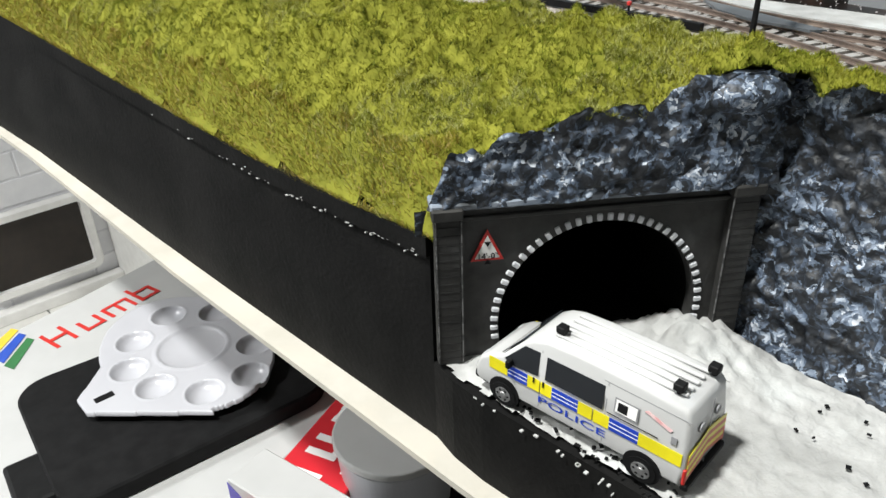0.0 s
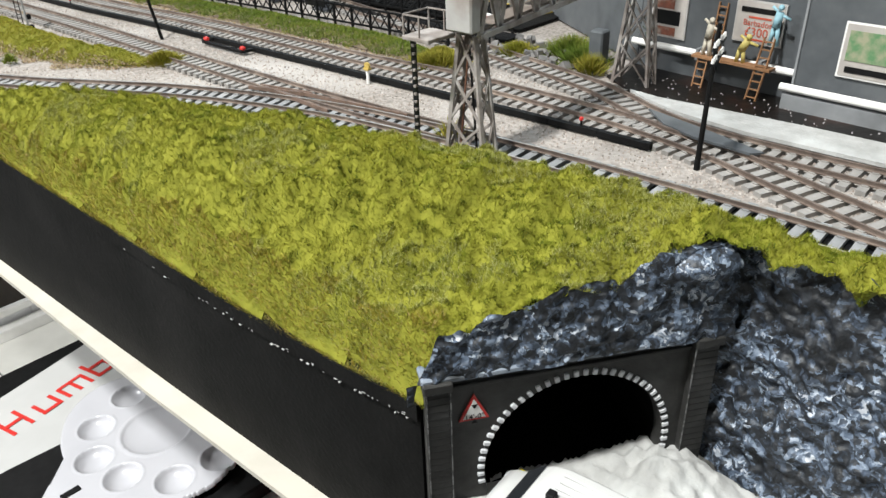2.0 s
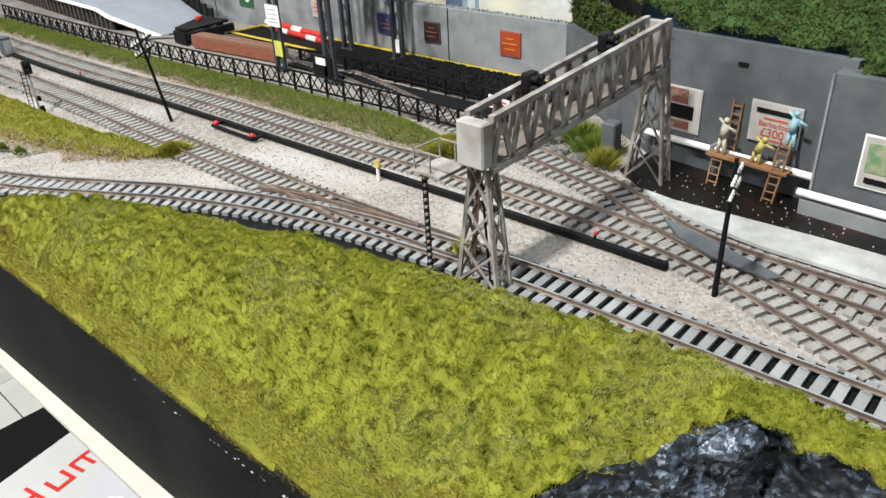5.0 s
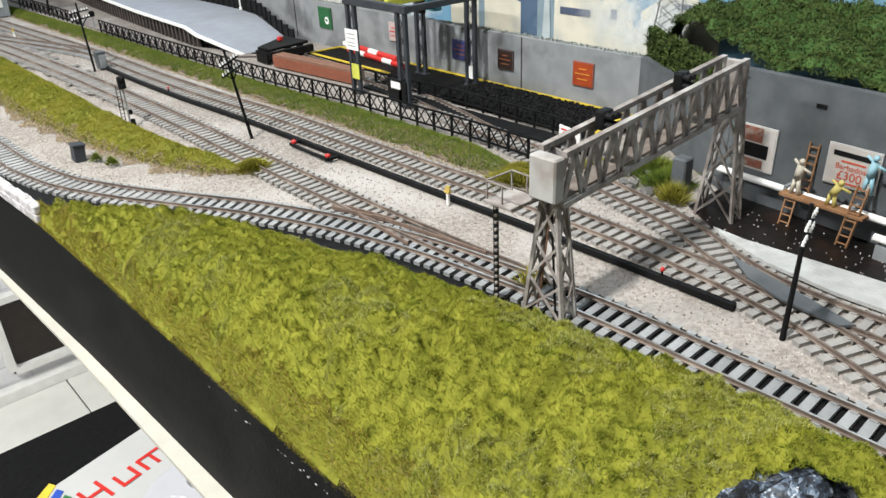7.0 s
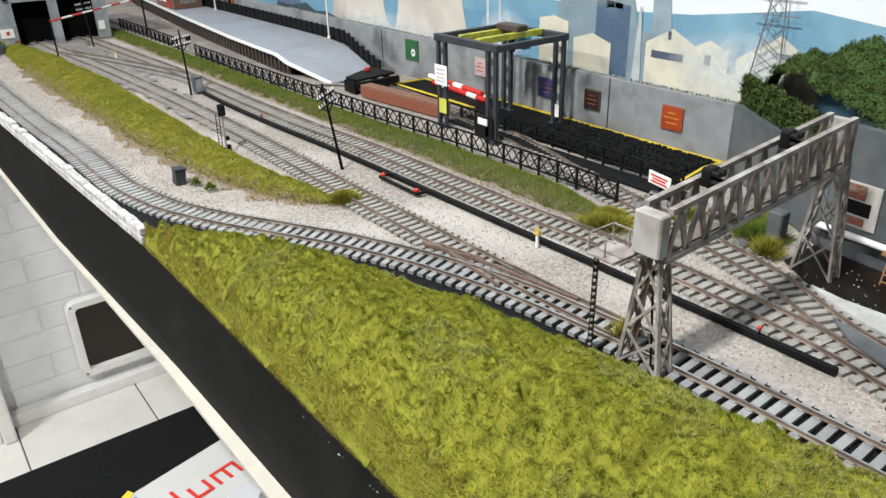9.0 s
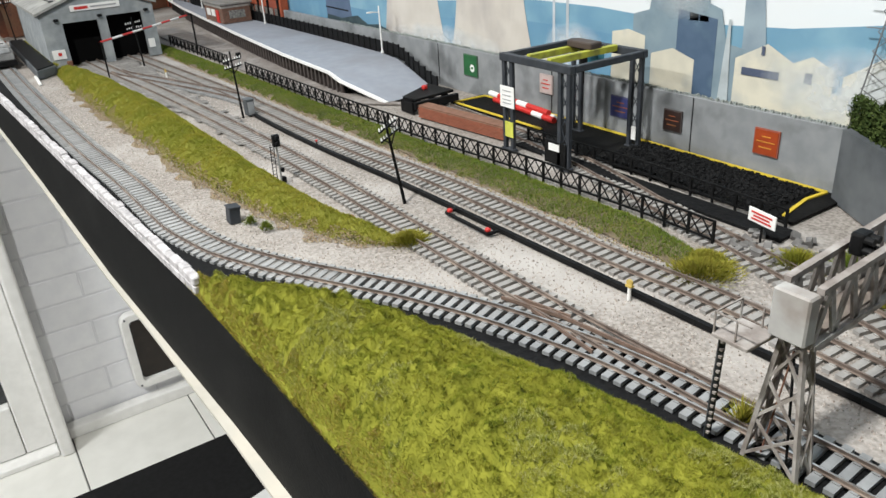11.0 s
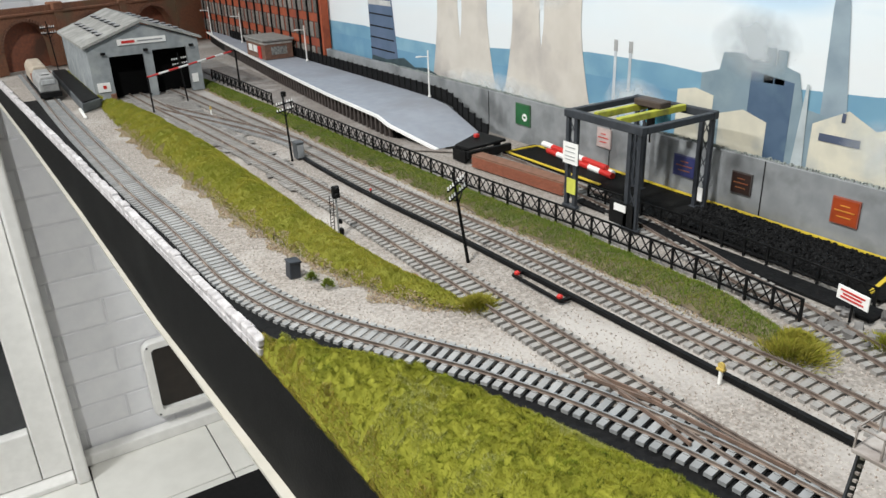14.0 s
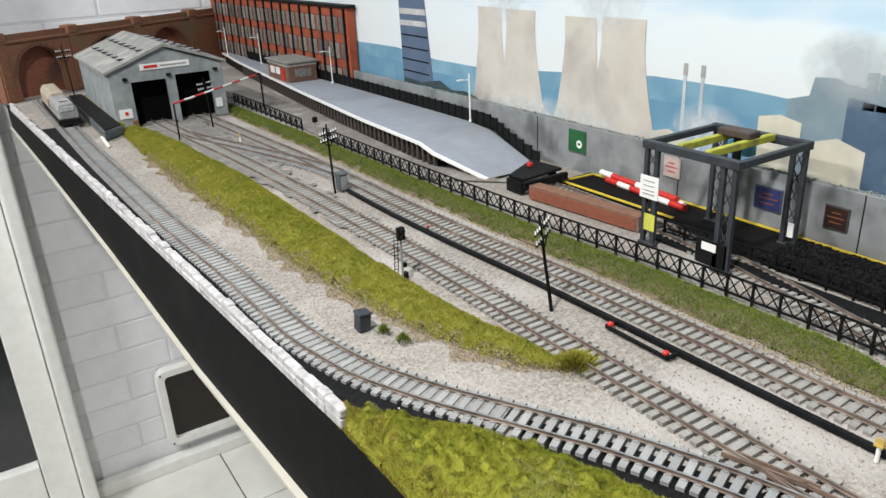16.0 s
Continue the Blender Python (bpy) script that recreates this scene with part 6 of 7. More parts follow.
part("post", rod(B(), pa, pa + ha, 0.0012, 8), BLACK, gauge, world=True)
part("post", rod(B(), pb, pb + hb, 0.0016, 8), BLACK, gauge, world=True)
A_, B_ = pa + ha, pb + hb
part("bracket", rod(B(), B_, B_.lerp(A_, 0.06) + Vector((0, 0, 0.001)), 0.0014, 8), BLACK, gauge, world=True)
for k in range(9):
    c0, c1 = A_.lerp(B_, k / 9 * 0.95), A_.lerp(B_, (k + 1) / 9 * 0.95)
    part("stripe", rod(B(), c0, c1, 0.0015, 8), RED if k % 2 == 0 else WHITE, gauge, "red band" if k % 2 == 0 else "white band", world=True)
part("bracket", soften(box(B(), (0.2885, 1.3645, 0.028), (0.004, 0.003, 0.002)), 0.0003, 1), BLACK, gauge, world=True)
js = thing("platform_signal", (0.452, 1.265, 0), "black shunting signal on a grey post by fence", "railway signal")
part("post", rod(B(), (0, 0, -0.001), (0, 0, 0.016), 0.001, 8), GREYWALL, js)
part("signal_head", soften(box(B(), (0, 0, 0.02), (0.0075, 0.005, 0.008)), 0.0015, 2), BLACK, js)

# ---- coal yard ----
yard = thing("coal_yard", (0.57, 0.65, 0), "black coal yard floor with yellow painted lines", "coal yard", kind="structure")
part("yard_floor", prism(B(), [(0.535, 0.43, 0.0), (0.602, 0.43, 0.0), (0.602, 0.87, 0.0), (0.556, 0.87, 0.0), (0.556, 0.70, 0.0), (0.535, 0.70, 0)], (0, 0, 0.0018)), BLACKBOARD, yard, world=True)
part("front_strip", prism(B(), [(0.506, 0.42, -0.001), (0.526, 0.42, -0.001), (0.524, 0.70, -0.001), (0.512, 0.70, -0.001)], (0, 0, 0.0022)), COAL, yard, "glossy black strip", world=True)
for a, b in (((0.600, 0.445), (0.600, 0.86)), ((0.578, 0.447), (0.600, 0.445)), ((0.558, 0.865), (0.600, 0.862)), ((0.558, 0.715), (0.558, 0.865)), ((0.54, 0.44), (0.578, 0.447))):
    part("yellow_line", bar(B(), (*a, 0.0024), (*b, 0.0024), 0.0028, 0.0012), YELLOW, yard, world=True)
rng = np.random.default_rng(17)
bm = B()
for _ in range(3000):
    y = rng.uniform(0.452, 0.614)
    x = rng.uniform(0.540, 0.596)
    m = Matrix.Translation((x, y, 0.002 + rng.uniform(0, 0.0026) * math.sin(math.pi * (x - 0.538) / 0.064))) @ Euler(rng.uniform(0, 6, 3)).to_matrix().to_4x4()
    box(bm, (0, 0, 0), tuple(rng.uniform(0.0012, 0.003, 3)), m)
prism(bm, [(0.556, 0.449, 0.001), (0.572, 0.451, 0.0035), (0.586, 0.451, 0.0035), (0.5985, 0.449, 0.001)], (0, 0.15, 0))
solid("coal_heap", bm, COAL, "long black coal heap along the yard wall", "coal heap", kind="stuff")
pipes = thing("signal_arm_stack", (0.585, 0.78, 0.003), "stack of red and white striped pipes in the yard", "pipes")
for i, (x, z) in enumerate(((0.581, 0.0045), (0.587, 0.0045), (0.584, 0.0092))):
    for k in range(6):
        y0 = 0.722 + i * 0.006 + k * 0.0185
        part("pipe_section", rod(B(), (x + (k * 0.0018), y0, z), (x + ((k + 1) * 0.0018), y0 + 0.0185, z), 0.0032, 10), (WHITE if (k + i) % 3 == 1 else RED), pipes, "white band" if (k + i) % 3 == 1 else "red band", world=True)

dock = thing("brick_dock", (0.51, 0.78, 0), "long low brown brick loading dock", "loading dock", kind="structure")
da, db = Vector((0.499, 0.848)), Vector((0.5125, 0.715))
dd = (db - da).normalized()
dn = Vector((-dd.y, dd.x))
part("core", prism(B(), [(*(da + dn * 0.0006), 0), (*(db + dn * 0.0006), 0), (*(db + dn * 0.0145), 0), (*(da + dn * 0.0145), 0)], (0, 0, 0.0118)), MORTAR, dock, world=True)
part("dock_top", prism(B(), [(*(da + dn * 0.0004), 0.0121), (*(db + dn * 0.0004), 0.0121), (*(db + dn * 0.015), 0.0121), (*(da + dn * 0.015), 0.0121)], (0, 0, 0.0012)), mat("dock_planks", (0.23, 0.115, 0.075), (0.17, 0.085, 0.055), 180, 0.8, bump=0.3), dock, world=True)
bb = B()
box(bb, (0, 0, 0), (0.0028, 0.0007, 0.0011))
DBRICK = mesh_of(bb, "brick", BRICK)
L_ = (db - da).length
ang = math.atan2(dd.y, dd.x)
for r_ in range(8):
    for k in range(36):
        u = 0.0018 + k * 0.00375 + (0.0018 if r_ % 2 else 0)
        if u < L_ - 0.001:
            p_ = da + dd * u
            o = new("brick", DBRICK)
            o.parent = dock
            o.matrix_local = Matrix.Translation(Vector((p_.x, p_.y, 0.0009 + r_ * 0.00145)) - dock.location) @ Matrix.Rotation(ang, 4, "Z") @ Matrix.Diagonal((1.22, 1, 1, 1))

stop = thing("buffer_stop", (0.532, 0.885, 0), "black wooden buffer stop platform with red lamp", "buffer stop")
part("deck", soften(prism(B(), [(0.505, 0.862, 0.013), (0.56, 0.868, 0.013), (0.556, 0.915, 0.013), (0.502, 0.885, 0.013)], (0, 0, 0.003)), 0.0006, 1), BLACK, stop, world=True)
part("front_beam", soften(span(B(), 0.502, 0.560, 0.858, 0.863, 0.005, 0.013), 0.0005, 1), BLACK, stop, world=True)
for x, y in ((0.507, 0.872), (0.55, 0.872), (0.553, 0.905), (0.508, 0.884)):
    part("leg", span(B(), x - 0.003, x + 0.003, y - 0.003, y + 0.003, 0, 0.013), BLACK, stop, world=True)
part("side_panel", span(B(), 0.500, 0.503, 0.862, 0.886, 0, 0.0128), BLACK, stop, world=True)
part("lamp", soften(box(B(), (0.537, 0.893, 0.0185), (0.0055, 0.0055, 0.0048)), 0.0012, 2), RED, stop, "red lamp", world=True)

# ---- gantry crane over the siding ----
crane = thing("gantry_crane", (0.54, 0.655, 0), "dark blue-grey gantry crane with yellow crab beams", "gantry crane")
CX = (0.498, 0.581)
CY = (0.617, 0.690)
for x in CX:
    for y in CY:
        for k in (-0.0052, 0.0052):
            part("leg", bar(B(), (x, y + k * (1 if x > 0.55 else 1), 0), (x, y + k, 0.082), 0.0032, 0.0038), DARKSTEEL, crane, world=True)
        for k in range(5):
            z = 0.006 + k * 0.015
            part("lattice", bar(B(), (x, y - 0.004, z), (x, y + 0.004, z + 0.015), 0.0005, 0.0008), DARKSTEEL, crane, world=True)
            part("lattice", bar(B(), (x + 0.0006, y + 0.004, z), (x + 0.0006, y - 0.004, z + 0.015), 0.0005, 0.0008), DARKSTEEL, crane, world=True)
        part("foot", soften(box(B(), (x, y, 0.0015), (0.006, 0.017, 0.003)), 0.0005, 1), DARKSTEEL, crane, world=True)
for x in CX:
    part("side_beam", soften(span(B(), x - 0.003, x + 0.003, CY[0] - 0.009, CY[1] + 0.009, 0.082, 0.0885), 0.0005, 1), DARKSTEEL, crane, world=True)
for y in (CY[0] - 0.0065, CY[1] + 0.0065):
    part("end_beam", soften(span(B(), CX[0] + 0.003, CX[1] - 0.003, y - 0.0025, y + 0.0025, 0.0825, 0.088), 0.0005, 1), DARKSTEEL, crane, world=True)
for y in (0.640, 0.666):
    part("crab_beam", soften(span(B(), CX[0] + 0.003, CX[1] - 0.003, y - 0.0026, y + 0.0026, 0.0845, 0.090), 0.0004, 1), mat("faded_yellow", (0.46, 0.46, 0.05), (0.36, 0.36, 0.04), 150, 0.6, c3=(0.2, 0.2, 0.05), scale3=80), crane, "faded yellow beam", world=True)
part("crab", soften(box(B(), (0.553, 0.653, 0.0925), (0.014, 0.030, 0.006)), 0.001, 1), mat("crab_brown", (0.07, 0.05, 0.04), None, 150, 0.6), crane, "brown hoist crab", world=True)
part("hoist", rod(B(), (0.553, 0.653, 0.070), (0.553, 0.653, 0.090), 0.0035, 10), BLACK, crane, world=True)
part("hook", rod(B(), (0.553, 0.653, 0.058), (0.553, 0.653, 0.071), 0.0008, 6), BLACK, crane, world=True)
part("notice", span(B(), CX[0] - 0.0026, CX[0] - 0.0018, 0.680, 0.699, 0.041, 0.060), WHITE, crane, "white notice with grey bars", world=True)
for z in (0.056, 0.052, 0.048, 0.045):
    part("text_bar", span(B(), CX[0] - 0.0031, CX[0] - 0.0027, 0.6835, 0.6955, z - 0.0003, z + 0.0003), MATS["grey_ink"], crane, world=True)
part("notice", span(B(), CX[0] - 0.0026, CX[0] - 0.0018, 0.682, 0.693, 0.014, 0.028), mat("warning_yellow", (0.62, 0.62, 0.10), None, 90, 0.6), crane, "yellow warning notice", world=True)
part("notice", span(B(), CX[0] - 0.0026, CX[0] - 0.0018, 0.621, 0.634, 0.015, 0.021), WHITE, crane, world=True)
part("notice", span(B(), 0.5765, 0.5772, 0.611, 0.616, 0.010, 0.022), WHITE, crane, world=True)
part("leg_panel", span(B(), CX[0] - 0.0016, CX[0] + 0.001, 0.612, 0.640, 0.003, 0.023), BLACK, crane, "black skirt panel", world=True)
part("cab", soften(box(B(), (0.574, 0.664, 0.075), (0.010, 0.022, 0.012)), 0.001, 1), mat("crane_cab_blue", (0.06, 0.30, 0.42), (0.05, 0.26, 0.36), 120, 0.5), crane, "turquoise control cab", world=True)
rs = thing("yard_sign", (0.4965, 0.4285, 0), "small white sign with red writing by the siding", "sign")
part("post", bar(B(), (0.001, 0, -0.001), (0.001, 0, 0.013), 0.0012, 0.0012), BLACK, rs)
part("board", soften(box(B(), (0, 0, 0.0165), (0.001, 0.0235, 0.0095), Matrix.Rotation(radians(-12), 4, "Z")), 0.0002, 1), WHITE, rs)
for z, w in ((0.0188, 0.018), (0.0165, 0.014), (0.0142, 0.017)):
    part("text_bar", box(B(), (-0.0008, 0, z), (0.0003, w, 0.0011), Matrix.Rotation(radians(-12), 4, "Z")), RED, rs)

# ---- signal gantry ----
gan = thing("signal_gantry", (0.40, 0.30, 0), "weathered grey lattice signal gantry spanning the tracks", "signal gantry")
gx0, gx1, gya, gyb = 0.320, 0.472, 0.2915, 0.3045
zb0, zb1, zt0, zt1 = 0.060, 0.069, 0.0835, 0.095


def gz(x, a, b):
    return a + (b - a) * (x - gx0) / (gx1 - gx0)


for y in (gya, gyb):
    part("chord", bar(B(), (gx0, y, zb0), (gx1, y, zb1), 0.0028, 0.0024), GANTRY, gan, world=True)
    part("chord", bar(B(), (gx0, y, zt0), (gx1, y, zt1), 0.0030, 0.0026), GANTRY, gan, world=True)
    n = 11
    for k in range(n):
        xa, xb = gx0 + (gx1 - gx0) * k / n, gx0 + (gx1 - gx0) * (k + 1) / n
        xm_ = (xa + xb) / 2
        part("lattice_bar", bar(B(), (xa, y, gz(xa, zb0, zb1)), (xm_, y, gz(xm_, zt0, zt1)), 0.0012, 0.0028), GANTRY, gan, world=True)
        part("lattice_bar", bar(B(), (xm_, y, gz(xm_, zt0, zt1)), (xb, y, gz(xb, zb0, zb1)), 0.0012, 0.0028), GANTRY, gan, world=True)
part("deck", bar(B(), (gx0 + 0.003, (gya + gyb) / 2, zb0 + 0.0022), (gx1 - 0.002, (gya + gyb) / 2, zb1 + 0.0022), 0.0105, 0.0012), mat("deck_timber", (0.20, 0.165, 0.14), (0.13, 0.105, 0.09), 150, 0.85, bump=0.3), gan, "weathered brown plank deck", world=True)
for k in range(8):
    x = gx0 + (gx1 - gx0) * (k + 0.5) / 8
    part("tie", bar(B(), (x, gya, gz(x, zb0, zb1)), (x, gyb, gz(x, zb0, zb1)), 0.0016, 0.0012), GANTRY, gan, world=True)
part("end_plate", soften(box(B(), (0.3165, 0.298, 0.0725), (0.0070, 0.0150, 0.0205)), 0.0008, 1), mat("gantry_plate", (0.40, 0.39, 0.375), (0.33, 0.32, 0.31), 90, 0.65, bump=0.2, c3=(0.27, 0.24, 0.22), scale3=50), gan, "pale end plate", world=True)
part("end_plate", soften(box(B(), (0.473, 0.298, 0.082), (0.003, 0.015, 0.025)), 0.0006, 1), GANTRY, gan, world=True)


def trestle(x, z):
    for y, yt in ((0.2865, 0.2935), (0.3105, 0.3025)):
        for s in (-1, 1):
            part("leg", bar(B(), (x + s * 0.005, y, -0.002), (x + s * 0.003, yt, z), 0.0018, 0.0018), GANTRY, gan, world=True)
        for k in range(3):
            f0, f1 = k / 3, (k + 1) / 3
            for s in (-1, 1):
                a = Vector((x - s * (0.005 - 0.002 * f0), y + (yt - y) * f0, z * f0))
                b = Vector((x + s * (0.005 - 0.002 * f1), y + (yt - y) * f1, z * f1))
                part("leg_brace", bar(B(), a, b, 0.0009, 0.0012), GANTRY, gan, world=True)
    for s in (-1, 1):
        for k in range(3):
            f0, f1 = k / 3, (k + 1) / 3
            ya0, yb0 = 0.2865 + 0.007 * f0, 0.3105 - 0.008 * f0
            ya1, yb1 = 0.2865 + 0.007 * f1, 0.3105 - 0.008 * f1
            xx0, xx1 = x + s * (0.005 - 0.002 * f0), x + s * (0.005 - 0.002 * f1)
            part("leg_brace", bar(B(), (xx0, ya0, z * f0), (xx1, yb1, z * f1), 0.0009, 0.0012), GANTRY, gan, world=True)
            part("leg_brace", bar(B(), (xx0, yb0, z * f0), (xx1, ya1, z * f1), 0.0009, 0.0012), GANTRY, gan, world=True)


trestle(0.322, 0.060)
trestle(0.4765, 0.072)
part("cable", rod(B(), (0.319, 0.292, 0), (0.3195, 0.297, 0.056), 0.0006, 6), BLACK, gan, world=True)
part("cable", rod(B(), (0.321, 0.305, 0), (0.319, 0.297, 0.056), 0.0004, 6), BRICKDARK, gan, world=True)
wx0, wx1, wy0, wy1, wz = 0.301, 0.319, 0.3045, 0.3205, 0.0605
part("walkway", soften(span(B(), wx0, wx1, wy0, wy1, wz - 0.0018, wz), 0.0003, 1), GANTRY, gan, world=True)
part("ladder_post", bar(B(), (0.3145, 0.3265, -0.001), (0.306, 0.3185, wz - 0.001), 0.0026, 0.0022), DARKSTEEL, gan, "dark ladder with pale rungs", world=True)
for k in range(14):
    f = 0.06 + k * 0.066
    part("rung", box(B(), (0.3132 - 0.0085 * f, 0.3253 - 0.008 * f, wz * f), (0.0012, 0.0014, 0.0011)), GANTRY, gan, world=True)
for x in (wx0 + 0.0008, wx1 - 0.0008):
    for y in (wy1 - 0.0005, wy0 + 0.006):
        part("handrail", bar(B(), (x, y, wz - 0.0005), (x, y, wz + 0.009), 0.0006, 0.0006), GANTRY, gan, world=True)
    part("handrail", bar(B(), (x, wy0, wz + 0.009), (x, wy1 - 0.0005, wz + 0.009), 0.0006, 0.0006), GANTRY, gan, world=True)
part("handrail", bar(B(), (wx0 + 0.0008, wy1 - 0.0005, wz + 0.009), (wx1 - 0.0008, wy1 - 0.0005, wz + 0.009), 0.0006, 0.0006), GANTRY, gan, world=True)
for x in (0.357, 0.420):
    z = gz(x, zt0, zt1)
    ym = (gya + gyb) / 2
    head = part("signal_head", soften(box(B(), (x, ym + 0.001, z + 0.0025), (0.0078, 0.0055, 0.0095)), 0.0012, 2), BLACK, gan, "black signal head", world=True)
    for dx, dz in ((-0.0019, 0.0048), (0.0019, 0.0048), (-0.0019, 0.0005), (0.0019, 0.0005)):
        part("hood", rod(B(), (x + dx, ym - 0.001, z + dz), (x + dx, ym - 0.0050, z + dz), 0.0016, 10), BLACK, head, world=True)

# ---- retaining walls, pavement and channel ----
pave = B()
prism(pave, [(0.4305, -0.2, 0.0), (0.4575, -0.2, 0.0), (0.4568, 0.144, 0.0), (0.4575, 0.19, 0.0), (0.4557, 0.24, 0.0), (0.4545, 0.27, 0.0), (0.4575, 0.290, 0.0), (0.4475, 0.274, 0.0), (0.4375, 0.248, 0.0), (0.4315, 0.21, 0.0), (0.4305, 0.15, 0.0)], (0, 0, 0.002))
solid("pavement", pave, SNOW, "white plaster strip between track and channel", "pavement", kind="structure")
bm = B()
prism(bm, [(0.4572, -0.2, -0.001), (0.53, -0.2, -0.001), (0.53, 0.318, -0.001), (0.478, 0.318, -0.001), (0.459, 0.290, -0.001), (0.4553, 0.26, -0.001)], (0, 0, 0.0009))
solid("channel", bm, WATER, "glossy black channel below the retaining wall", "channel", kind="structure")
bm = B()
rng = np.random.default_rng(23)
for _ in range(160):
    box(bm, (rng.uniform(0.458, 0.495), rng.uniform(0.05, 0.30), 0.0002), tuple(rng.uniform(0.0002, 0.0009, 3)))
solid("channel_debris", bm, STONE, "pale specks of debris in the channel", "debris", kind="stuff")
WP0, WP1 = Vector((0.5125, 0.316)), Vector((0.500, 0.209))
wd = (WP1 - WP0).normalized()
wn = Vector((wd.y, -wd.x))


def wq(s, z, d=0.0):
    """A place on the signed retaining wall: s along it, d in front."""
    p_ = WP0 + wd * s + wn * d
    return (p_.x, p_.y, z)


def wbox(bm, s0, s1, z0, z1, d0, d1):
    prism(bm, [wq(s0, z0, d0), wq(s1, z0, d0), wq(s1, z1, d0), wq(s0, z1, d0)], Vector(wq(0, 0, d1)) - Vector(wq(0, 0, d0)))
    return bm


rw = thing("retaining_wall", wq(0.05, 0), "tall dark grey retaining wall with painted signs", "wall", kind="structure")
part("panel", wbox(B(), 0.0, 0.115, -0.001, 0.080, -0.006, 0.0), DARKWALL, rw, world=True)
part("return_panel", prism(B(), [(0.512, 0.316, 0), (0.518, 0.3165, 0), (0.60, 0.436, 0), (0.594, 0.438, 0)], (0, 0, 0.053)), DARKWALL, rw, world=True)
part("wall_mark", wbox(B(), 0.052, 0.058, 0.067, 0.069, 0.0, 0.0008), BLACK, rw, world=True)
part("pipe", rod(B(), wq(-0.002, 0.016, 0.004), wq(0.108, 0.016, 0.004), 0.0022, 10), WHITE, rw, "white pipe", world=True)
for s in (0.01, 0.045, 0.085):
    part("pipe_clip", wbox(B(), s, s + 0.002, 0.0125, 0.0195, 0.0, 0.0066), GREYWALL, rw, world=True)
rw2 = thing("retaining_wall", (0.468, 0.1, 0), "dark grey stepped retaining wall with white ledge", "wall", kind="structure")
part("panel", prism(B(), [(0.4865, 0.2085, 0), (0.472, 0.02, 0), (0.46, -0.2, 0), (0.472, -0.2, 0), (0.484, 0.02, 0), (0.5015, 0.2085, 0)], (0, 0, 0.076)), DARKWALL, rw2, world=True)
part("edge_strip", bar(B(), (0.4862, 0.2086, 0.0), (0.4862, 0.2086, 0.076), 0.0012, 0.0012), GREYWALL, rw2, "pale corner edge", world=True)
part("pipe", rod(B(), (0.4838, 0.214, 0.0115), (0.4682, 0.01, 0.0115), 0.0022, 10), WHITE, rw2, "white pipe", world=True)
part("plinth", prism(B(), [(0.4825, 0.212, -0.001), (0.467, 0.01, -0.001), (0.474, 0.01, -0.001), (0.4875, 0.212, -0.001)], (0, 0, 0.009)), GREYWALL, rw2, world=True)
WM = Matrix(((wd.x, 0, wn.x), (wd.y, 0, wn.y), (0, 1, 0))).to_4x4()


def hoarding(s0, s1, z0, z1, label):
    o = thing("hoarding", wq((s0 + s1) / 2, z0), label, "advertising hoarding", "wall hoardings")
    part("board", wbox(B(), s0, s1, z0, z1, 0.0004, 0.0014), mat("board_grey_white", (0.46, 0.45, 0.44), (0.38, 0.37, 0.36), 150, 0.7), o, world=True)
    part("sheet", wbox(B(), s0 + 0.0008, s1 - 0.0008, z0 + 0.0008, z1 - 0.0008, 0.0014, 0.0017), mat("paper_cream", (0.44, 0.41, 0.38), (0.38, 0.35, 0.33), 150, 0.75), o, world=True)
    return o


INK = mat("ink_red", (0.50, 0.09, 0.05), None, 120, 0.6)
hb1 = hoarding(0.064, 0.0935, 0.027, 0.0505, "cream travel poster with red price on retaining wall")
part("text_bar", wbox(B(), 0.0675, 0.090, 0.0440, 0.0468, 0.0017, 0.0020), BLACK, hb1, world=True)
part("text_bar", wbox(B(), 0.0725, 0.086, 0.0409, 0.0419, 0.0017, 0.0020), INK, hb1, world=True)
for tx, sz, z in (("Barbados", 0.0046, 0.0382), ("£300", 0.0070, 0.0332)):
    words("writing", tx, sz, INK, hb1, Matrix.Translation(Vector(wq(0.0782, z, 0.0019)) - hb1.location) @ WM)
part("text_bar", wbox(B(), 0.071, 0.087, 0.0288, 0.0297, 0.0017, 0.0020), INK, hb1, world=True)
part("picture", wbox(B(), 0.0885, 0.0925, 0.0330, 0.0410, 0.0017, 0.0020), BLACK, hb1, world=True)
hb2 = hoarding(0.008, 0.033, 0.021, 0.0485, "weathered poster with orange and black panels on wall")
part("picture", wbox(B(), 0.009, 0.024, 0.0385, 0.0475, 0.0017, 0.0020), mat("poster_rust", (0.26, 0.085, 0.05), (0.16, 0.06, 0.04), 200, 0.7, c3=(0.30, 0.24, 0.20), scale3=150), hb2, world=True)
part("picture", wbox(B(), 0.011, 0.0285, 0.0290, 0.0375, 0.0017, 0.0020), BLACK, hb2, world=True)
part("picture", wbox(B(), 0.009, 0.026, 0.0225, 0.0275, 0.0017, 0.0020), MATS["poster_rust"], hb2, world=True)
hb3 = thing("hoarding", (0.4725, 0.165, 0.025), "cream poster with a green picture on stepped wall", "advertising hoarding", "wall hoardings")
ux, uy = -0.0767, -0.997
